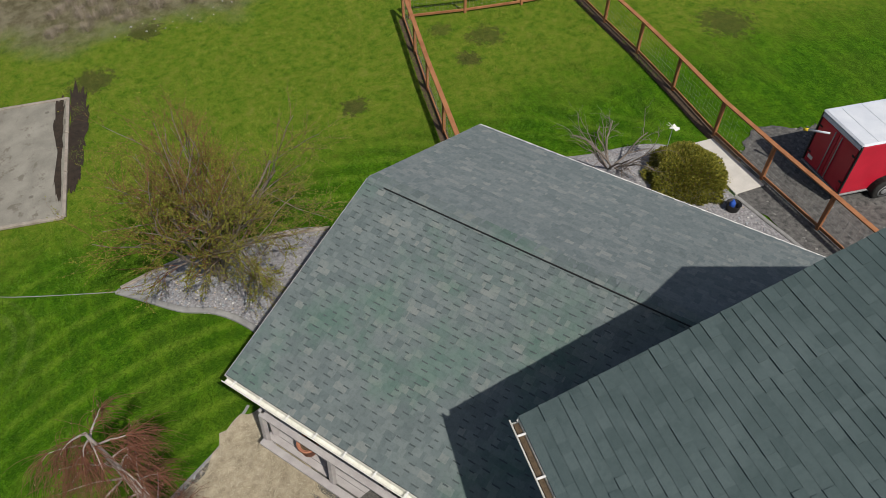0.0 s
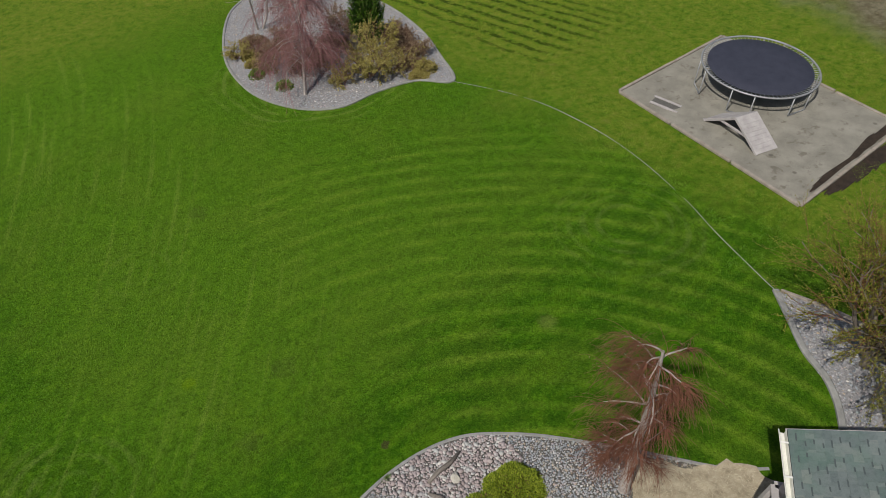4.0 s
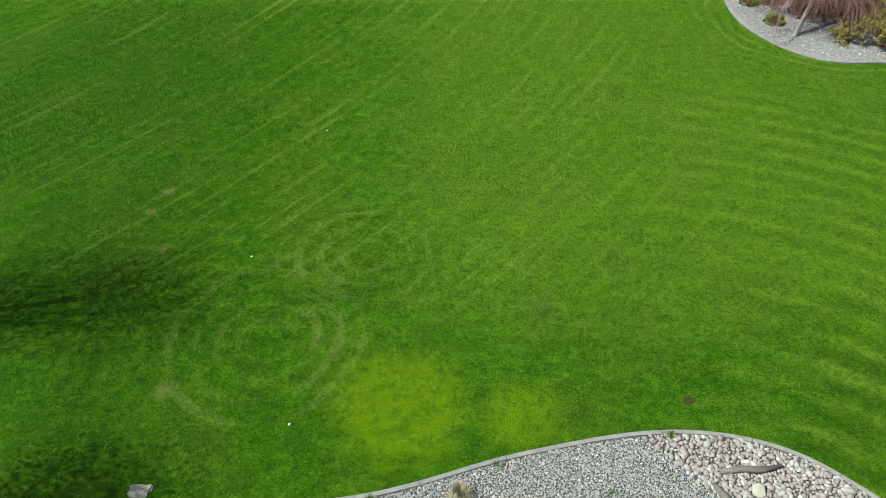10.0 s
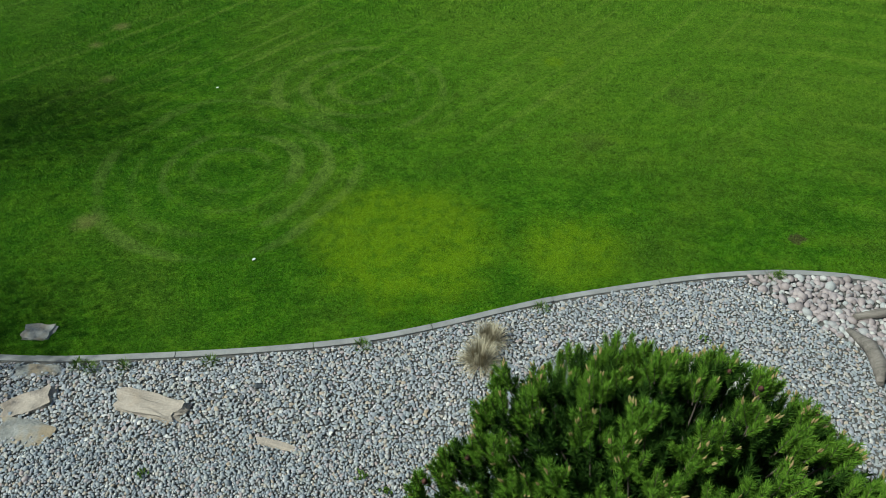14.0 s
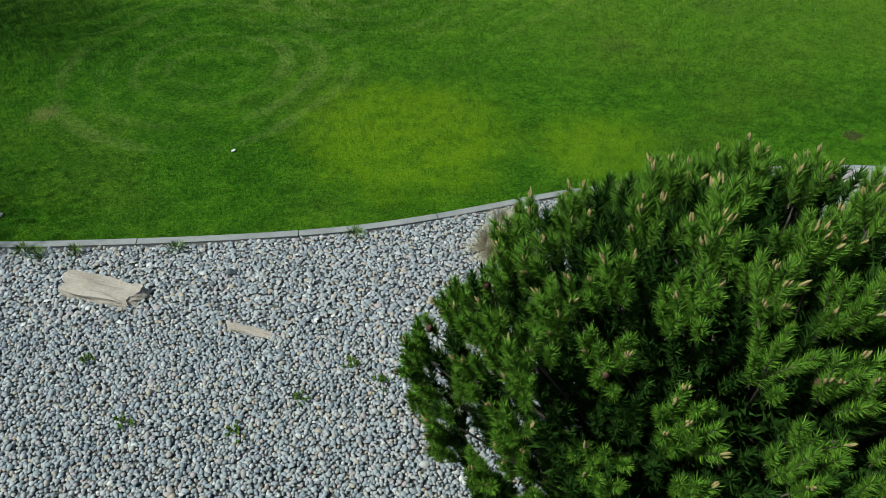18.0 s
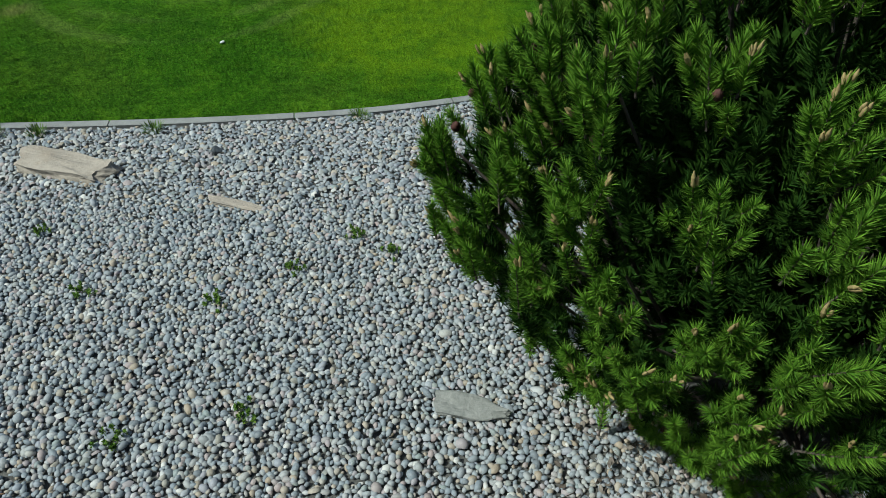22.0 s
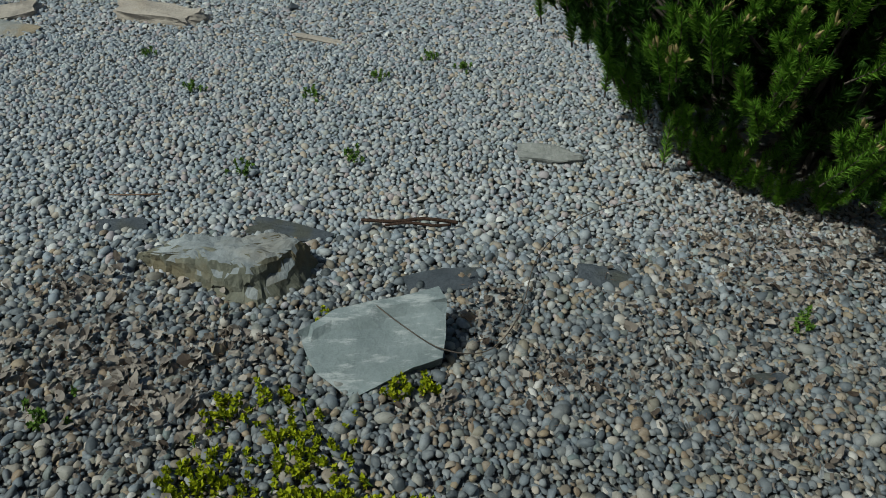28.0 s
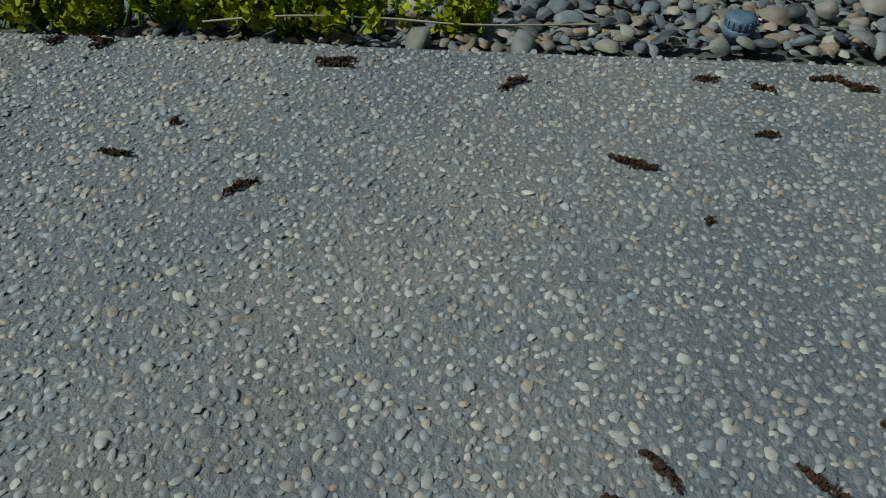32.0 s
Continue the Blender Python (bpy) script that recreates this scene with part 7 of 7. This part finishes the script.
def blades(name, x0, x1, y0, y1, density, high, width, parent, clumped=False):
    n = int((x1 - x0) * (y1 - y0) * density)
    x, y = r_g.uniform(x0, x1, n), r_g.uniform(y0, y1, n)
    bare = in_line(np.array(PAD))(x, y) | in_line(BED2)(x, y) | in_line(ISLAND)(x, y)
    ok = (y > np.where(x < 9.6, kerb_y(x) + 0.05, -50)) & ~bare
    if clumped:
        ok &= np.array([noise.noise((a * 0.9, b * 0.9, 1)) + 0.7 * noise.noise((a * 3, b * 3, 4)) for a, b in zip(x, y)]) > 0.12
    x, y = x[ok], y[ok]
    n = len(x)
    p = np.stack([x, y, ground_z(x, y) - 0.004], 1)
    a = r_g.uniform(0, 2 * np.pi, n)
    side = np.stack([np.cos(a), np.sin(a), np.zeros(n)], 1) * width / 2
    lean = r_g.normal(size=(n, 3)) * np.array([0.45, 0.45, 0]) + np.array([0, 0, 1])
    tip = p + unit(lean) * high * r_g.uniform(0.5, 1.2, (n, 1))
    V = np.stack([p - side, p + side, tip], 1).reshape(-1, 3)
    return part(name, mesh_np(name, V, np.arange(n * 3).reshape(-1, 3)), "blade", parent, kind="stuff")


turf = thing("lawn_grass", on(0, 6), "short mown green grass blades of the lawn", "grass", kind="stuff")
blades("blade_mass", -6.0, 5.5, 4.2, 7.2, 3400, 0.036, 0.0046, turf)
blades("blade_mass", -8.0, 8.0, 7.2, 12.0, 1500, 0.045, 0.007, turf)
blades("blade_mass", -11.0, 16.0, 12.0, 22.0, 380, 0.06, 0.015, turf)
blades("blade_mass", 8.0, 15.0, 3.5, 12.0, 900, 0.05, 0.010, turf)
blades("blade_mass", 14.0, 28.0, -16.0, 4.0, 500, 0.085, 0.017, turf, True)
blades("blade_mass", 15.5, 28.0, 4.0, 20.0, 380, 0.08, 0.017, turf, True)

straw = thing("straw_litter", on(7.4, 0.5), "loose bleached straw lying on the ground", "straw", kind="stuff")
n = 11000
x, y = r_g.uniform(5.6, 9.3, n), r_g.uniform(-0.9, 2.2, n)
ok = in_line(STRAW)(x, y)
x, y = x[ok], y[ok]
part("stalk_mass", leaves_mesh("stalk_mass", np.stack([x, y, ground_z(x, y) + 0.032], 1), r_g.normal(size=(len(x), 3)) * np.array([1, 1, 0.35]), 0.11, 0.008, r_g, 0.1, 0.4), "drygrass", straw, kind="stuff")

# ---- small growth and litter ----
r_l = np.random.default_rng(101)


def sedum(x, y, n, reach, label, leaf="sedum"):
    """A mat of fleshy rosettes on short stems."""
    root = thing("sedum", on(x, y), label, "ground cover")
    ax_, ay_ = r_l.normal(size=n) * reach[0], r_l.normal(size=n) * reach[1]
    px, py_ = x + ax_, y + ay_
    hz = r_l.uniform(0.012, 0.045, n)
    base = np.stack([px, py_, ground_z(px, py_) + 0.01], 1)
    top = base + np.stack([r_l.normal(size=n) * 0.012, r_l.normal(size=n) * 0.012, hz], 1)
    part("stem_mass", segments_mesh("stem_mass", np.hstack([base, top, np.full((n, 1), 0.0022), np.full((n, 1), 0.0018)]), 4), "weed", root, kind="stuff")
    k = 13
    at = np.repeat(top, k, 0) - np.array([0, 0, 1]) * np.tile(np.linspace(0.02, 0, k), n)[:, None]
    a = np.tile(np.arange(k) * 2.4, n) + np.repeat(r_l.uniform(0, 6, n), k)
    up = np.tile(np.linspace(0.0, 1.0, k), n)
    out = np.stack([np.cos(a), np.sin(a), up], 1)
    part("leaf_mass", leaves_mesh("leaf_mass", at, out, 0.0145, 0.0135, r_l, 0.12), leaf, root, kind="stuff")


for x, y, n, rx, ry in ((-1.13, -0.20, 60, 0.05, 0.05), (-1.10, -0.29, 40, 0.05, 0.02), (-0.90, -0.285, 60, 0.07, 0.02), (-0.75, -0.29, 80, 0.045, 0.02), (-0.88, -0.05, 40, 0.09, 0.05), (-0.82, -0.16, 40, 0.07, 0.03), (-1.13, 0.05, 22, 0.02, 0.05), (-0.96, 0.09, 16, 0.05, 0.02), (-0.54, -0.29, 26, 0.022, 0.014),
                        (-0.60, 0.12, 18, 0.02, 0.02), (-0.51, 0.13, 16, 0.018, 0.016), (-0.86, 0.43, 9, 0.02, 0.02)):
    sedum(x, y, n, (rx, ry), "yellow-green sedum mat growing over pebbles")
for x, y in ((-1.91, 2.42), (-2.32, 2.94), (-1.4, 1.5), (2.76, 4.43), (-0.85, 2.6), (-0.55, 2.9), (-1.2, 2.35), (0.778, 0.447), (-0.9, 1.62), (-0.35, 2.75), (-1.628, 0.024)):
    sedum(x, y, 10, (0.028, 0.028), "small green weed sprouting between pebbles", "weed")


def dry_leaves(name, at, size, r, tilt=0.35):
    """Curled dead leaves: an uneven rim of eight points round a sunken middle."""
    n, k = len(at), 8
    a = np.tile(np.arange(k) * 2 * np.pi / k, (n, 1)) + r.uniform(0, 6.3, (n, 1))
    q = r.uniform(0.65, 1.1, (n, k)) * size[:, None]
    u = unit(r.normal(size=(n, 3)) * np.array([1, 1, tilt]))
    nor = unit(np.array([0, 0, 1.0]) + r.normal(size=(n, 3)) * tilt)
    v = unit(np.cross(nor, u))
    u = np.cross(v, nor)
    curl = (np.cos(a * 2 + r.uniform(0, 6.3, (n, 1))) * 0.22 + r.uniform(-0.15, 0.3, (n, k))) * size[:, None]
    turn = np.arange(k) * 2 * np.pi / k
    rim = at[:, None] + u[:, None] * (q * np.cos(turn) * 1.25)[..., None] + v[:, None] * (q * np.sin(turn) * 0.72)[..., None] + nor[:, None] * curl[..., None]
    V = np.concatenate([at[:, None], rim], 1).reshape(-1, 3)
    F = np.array([[0, 1 + i, 1 + (i + 1) % k] for i in range(k)])
    return mesh_np(name, V, ((np.arange(n) * (k + 1))[:, None, None] + F[None]).reshape(-1, 3))


def litter(x, y, n, reach, size=0.03):
    root = thing("leaf_litter", on(x, y), "drift of dry brown leaves caught among pebbles", "leaf litter")
    px, py_ = x + r_l.normal(size=n) * reach[0], y + r_l.normal(size=n) * reach[1]
    at = np.stack([px, py_, ground_z(px, py_) + r_l.uniform(0.022, 0.042, n)], 1)
    part("leaf_mass", dry_leaves("leaf_mass", at, size * r_l.lognormal(-0.75, 0.35, n), r_l), "litterleaf", root, kind="stuff")
    m = n // 2
    px, py_ = x + r_l.normal(size=m) * reach[0] * 1.1, y + r_l.normal(size=m) * reach[1] * 1.1
    a = r_l.uniform(0, 6.3, m)
    p = np.stack([px, py_, ground_z(px, py_) + r_l.uniform(0.022, 0.036, m)], 1)
    e = p + np.stack([np.cos(a), np.sin(a), r_l.normal(size=m) * 0.25], 1) * r_l.uniform(0.015, 0.045, (m, 1))
    part("stalk_mass", segments_mesh("stalk_mass", np.hstack([p, e, np.full((m, 1), 0.0009), np.full((m, 1), 0.0006)]), 3), "browntwig", root, kind="stuff")


for x, y, n, rx, ry in ((-1.637, 0.29, 240, 0.18, 0.14), (-1.374, 0.064, 170, 0.16, 0.12), (-1.178, 0.306, 70, 0.09, 0.06), (-0.286, 0.511, 90, 0.06, 0.09), (-0.101, 0.181, 120, 0.10, 0.05), (0.28, 0.092, 110, 0.16, 0.08), (0.523, -0.124, 90, 0.12, 0.06), (-0.475, 0.065, 60, 0.08, 0.04), (0.605, 0.441, 160, 0.22, 0.14), (0.301, 0.379, 120, 0.16, 0.1), (0.922, 0.146, 120, 0.2, 0.1), (0.95, 0.75, 260, 0.3, 0.1), (-1.803, 0.631, 60, 0.1, 0.06), (1, 1, 500, 0.25, 0.16), (1.5, 0.8, 500, 0.3, 0.15), (1.35, 1.5, 900, 0.4, 0.35), (0.75, 1.6, 200, 0.12, 0.3)):
    litter(x, y, int(n * (0.95 if x < -1.0 else 0.85)), (rx * 1.1, ry * 1.1), 0.029 if x < -1.0 else 0.02)

sprinkler = thing("sprinkler_head", on(-0.146, -0.312), "faded blue sprinkler head sunk among pebbles", "sprinkler")
sp = on(-0.146, -0.312, -0.012)
part("body", lathe([(0.017, -0.04), (0.018, 0.016), (0.0215, 0.018), (0.0225, 0.027), (0.0195, 0.029)], sp, 20), "bluegrey", sprinkler)
cap = part("cap", lathe([(0.0195, 0.029), (0.0205, 0.031), (0.0205, 0.041), (0.018, 0.044), (0.008, 0.045)], sp, 20), "bluegrey", sprinkler, "ribbed blue cap")
for k in range(16):
    a = 2 * math.pi * k / 16
    part("rib", box((0.0026, 0.0034, 0.010), Matrix.Translation(sp + Vector((0.0207 * math.cos(a), 0.0207 * math.sin(a), 0.036))) @ Matrix.Rotation(a, 4, "Z"), 0.0006), "bluegrey", cap)


def hose(points, radius, label, material="black"):
    pts = spline([tuple(p) for p in points], 8)
    root = thing("twig", points[0], label, "twig")
    part("stem", tube([Vector(p) for p in pts], radius, 6), material, root)


hose([on(-0.80, 1.045, 0.04), on(-0.66, 1.022, 0.05), on(-0.54, 1.036, 0.055), on(-0.40, 1.022, 0.045)], 0.0075, "dark dead stick lying on pebbles", "catkin")
hose([on(-0.70, 1.004, 0.042), on(-0.60, 1.012, 0.05), on(-0.50, 0.992, 0.05), on(-0.43, 1.006, 0.045)], 0.006, "dark dead stick lying on pebbles", "catkin")
hose([on(-1.916, 1.23, 0.045), on(-1.803, 1.224, 0.05), on(-1.692, 1.238, 0.045)], 0.0035, "brown dead stick lying on pebbles", "browntwig")
hose([on(-0.735, 0.475, 0.125), on(-0.608, 0.347, 0.11), on(-0.461, 0.25, 0.08), on(-0.309, 0.276, 0.05), on(-0.193, 0.464, 0.045), on(-0.092, 0.794, 0.045), on(0.123, 1.067, 0.045), on(0.424, 1.221, 0.045)], 0.0022, "long thin dark fallen stem over slab and pebbles", "pine_bark")
hose([on(-0.901, -0.318, 0.02), on(-0.778, -0.334, 0.035), on(-0.645, -0.314, 0.025), on(-0.522, -0.325, 0.02), on(-0.339, -0.298, 0.012)], 0.0016, "thin dry grass stem at the patio edge", "drygrass")


def catkin(x, y, length, turn, curl=0.6, thick=0.0048, label="dark brown fallen catkin on the patio"):
    """A fallen catkin: a knobbly curled spindle of small scales."""
    base = on(x, y, thick * 0.9)
    root = thing("catkin", base, label, "catkin")
    n = max(7, int(length / 0.0026))
    pts, p, a = [], Vector((0, 0, 0)), radians(turn)
    for i in range(n):
        pts.append(p.copy())
        a += curl / n * (1 + 0.6 * math.sin(i * 0.9))
        p += Vector((math.cos(a), math.sin(a), 0)) * length / n
    mid = pts[n // 2].copy()
    at = np.array([on(x + (q - mid).x, y + (q - mid).y, thick * 0.8 + abs(math.sin(i * 0.8)) * 0.002) for i, q in enumerate(pts)])
    V, F = pebbles_np(r_l, np.repeat(at, 3, 0) + r_l.normal(size=(n * 3, 3)) * thick * 0.24, np.full(n * 3, thick * 0.70) * np.repeat(np.sin(np.linspace(0.7, 2.6, n)), 3) * r_l.uniform(0.7, 1.2, n * 3), 0.8, 1, 0.6)
    part("scale_mass", mesh_np("scale_mass", V, F), "catkin", root)


for x, y, L, a, c in ((-0.479, -0.462, 0.036, 10, 1.8), (-0.466, -0.452, 0.030, 40, -0.5), (-0.062, -0.432, 0.045, -10, 0.5), (-0.035, -0.448, 0.045, -55, 0.7), (-0.022, -0.455, 0.036, 25, -0.9), (0.070, -0.464, 0.022, -25, 0.3), (-0.180, -0.561, 0.028, -10, 0.4), (-0.357, -0.618, 0.044, -40, 0.7), (-0.340, -0.628, 0.030, -15, 0.3),
                      (-0.290, -0.715, 0.010, 20, 0.3), (-0.921, -0.621, 0.040, -18, 0.3), (-0.775, -0.674, 0.040, 50, -0.4), (-0.875, -0.557, 0.009, 20, 0.2), (-0.704, -0.410, 0.055, 0, 0.2), (-0.700, -0.420, 0.048, 4, -0.2), (-1.084, -0.372, 0.034, 10, 1.5), (-1.019, -0.378, 0.038, 15, 0.9), (-1.035, -0.366, 0.030, -40, 0.6), (0.030, -0.834, 0.026, 100, 0.8), (0.039, -0.870, 0.040, -5, 0.7),
                      (-0.196, -0.966, 0.055, -45, 0.3), (-0.190, -0.955, 0.030, -60, 0.3), (-0.128, -0.958, 0.036, -15, 0.4), (-0.098, -0.972, 0.040, 15, -0.5), (-0.051, -0.979, 0.040, -70, 0.8), (-0.077, -1.026, 0.026, 60, 0.4), (-0.398, -0.990, 0.040, -30, -0.8), (-0.423, -1.025, 0.055, 100, 1.2), (-0.283, -1.003, 0.045, -60, 0.5), (-0.338, -1.043, 0.050, -8, 0.3), (0.033, -0.945, 0.050, -30, 0.4),
                      (-0.027, -0.934, 0.012, 10, 0.3), (-0.955, -0.977, 0.035, -20, 0.9), (0.075, -0.923, 0.036, 60, 0.6), (0.259, -0.652, 0.036, -60, 0.6), (0.159, -0.793, 0.036, -20, 0.7), (0.216, -0.797, 0.036, 70, 0.9), (0.208, -0.842, 0.024, -15, 0.4),
                      (-0.221, -0.440, 0.034, -35, 1.0), (-0.153, -0.458, 0.034, 20, -1.4)):
    catkin(x, y, L, a, c)

# litter and a weed in the joint
joint = thing("joint_litter", on(0.21, -0.78), "brown scales and moss packed in the patio joint", "leaf litter")
n = 420
t = r_l.uniform(0, 1, n)
jy = -0.41 - t * 0.95
jx = cutx(jy) + r_l.normal(size=n) * 0.006
V, F = pebbles_np(r_l, np.stack([jx, jy, ground_z(jx, jy) - 0.004 + r_l.uniform(-0.004, 0.005, n)], 1), np.full(n, 0.0042) * r_l.uniform(0.5, 1.3, n), 0.8, 1, 0.5)
part("scale_mass", mesh_np("scale_mass", V, F), "debris", joint, kind="stuff")
part("fill", beam(on(cutx(-0.42), -0.42, -0.05), on(cutx(-1.43), -1.43, -0.05), 0.022, 0.07, 0.002), "soil", joint)
weed = thing("joint_weed", on(0.140, -0.868), "small green weed growing from the patio joint", "weed")
k = 26
a = np.arange(k) * 2.4
at = np.array(on(0.140, -0.868, 0.004))[None] + np.stack([np.cos(a), np.sin(a), np.linspace(0, 1, k)], 1) * np.array([0.004, 0.004, 0.012])
part("leaf_mass", leaves_mesh("leaf_mass", at, np.stack([np.cos(a), np.sin(a), np.linspace(0.2, 1.4, k)], 1), 0.030, 0.012, r_l, 0.1), "weed", weed)
for x, y in ((-3.23, 9.62), (-1.97, 5.72), (-2.2, 14.2)):
    lone_rock("paper_scrap", x, y, (0.028, 0.02, 0.012), 20, "white", "tiny white scrap lying on the lawn", 0.8)
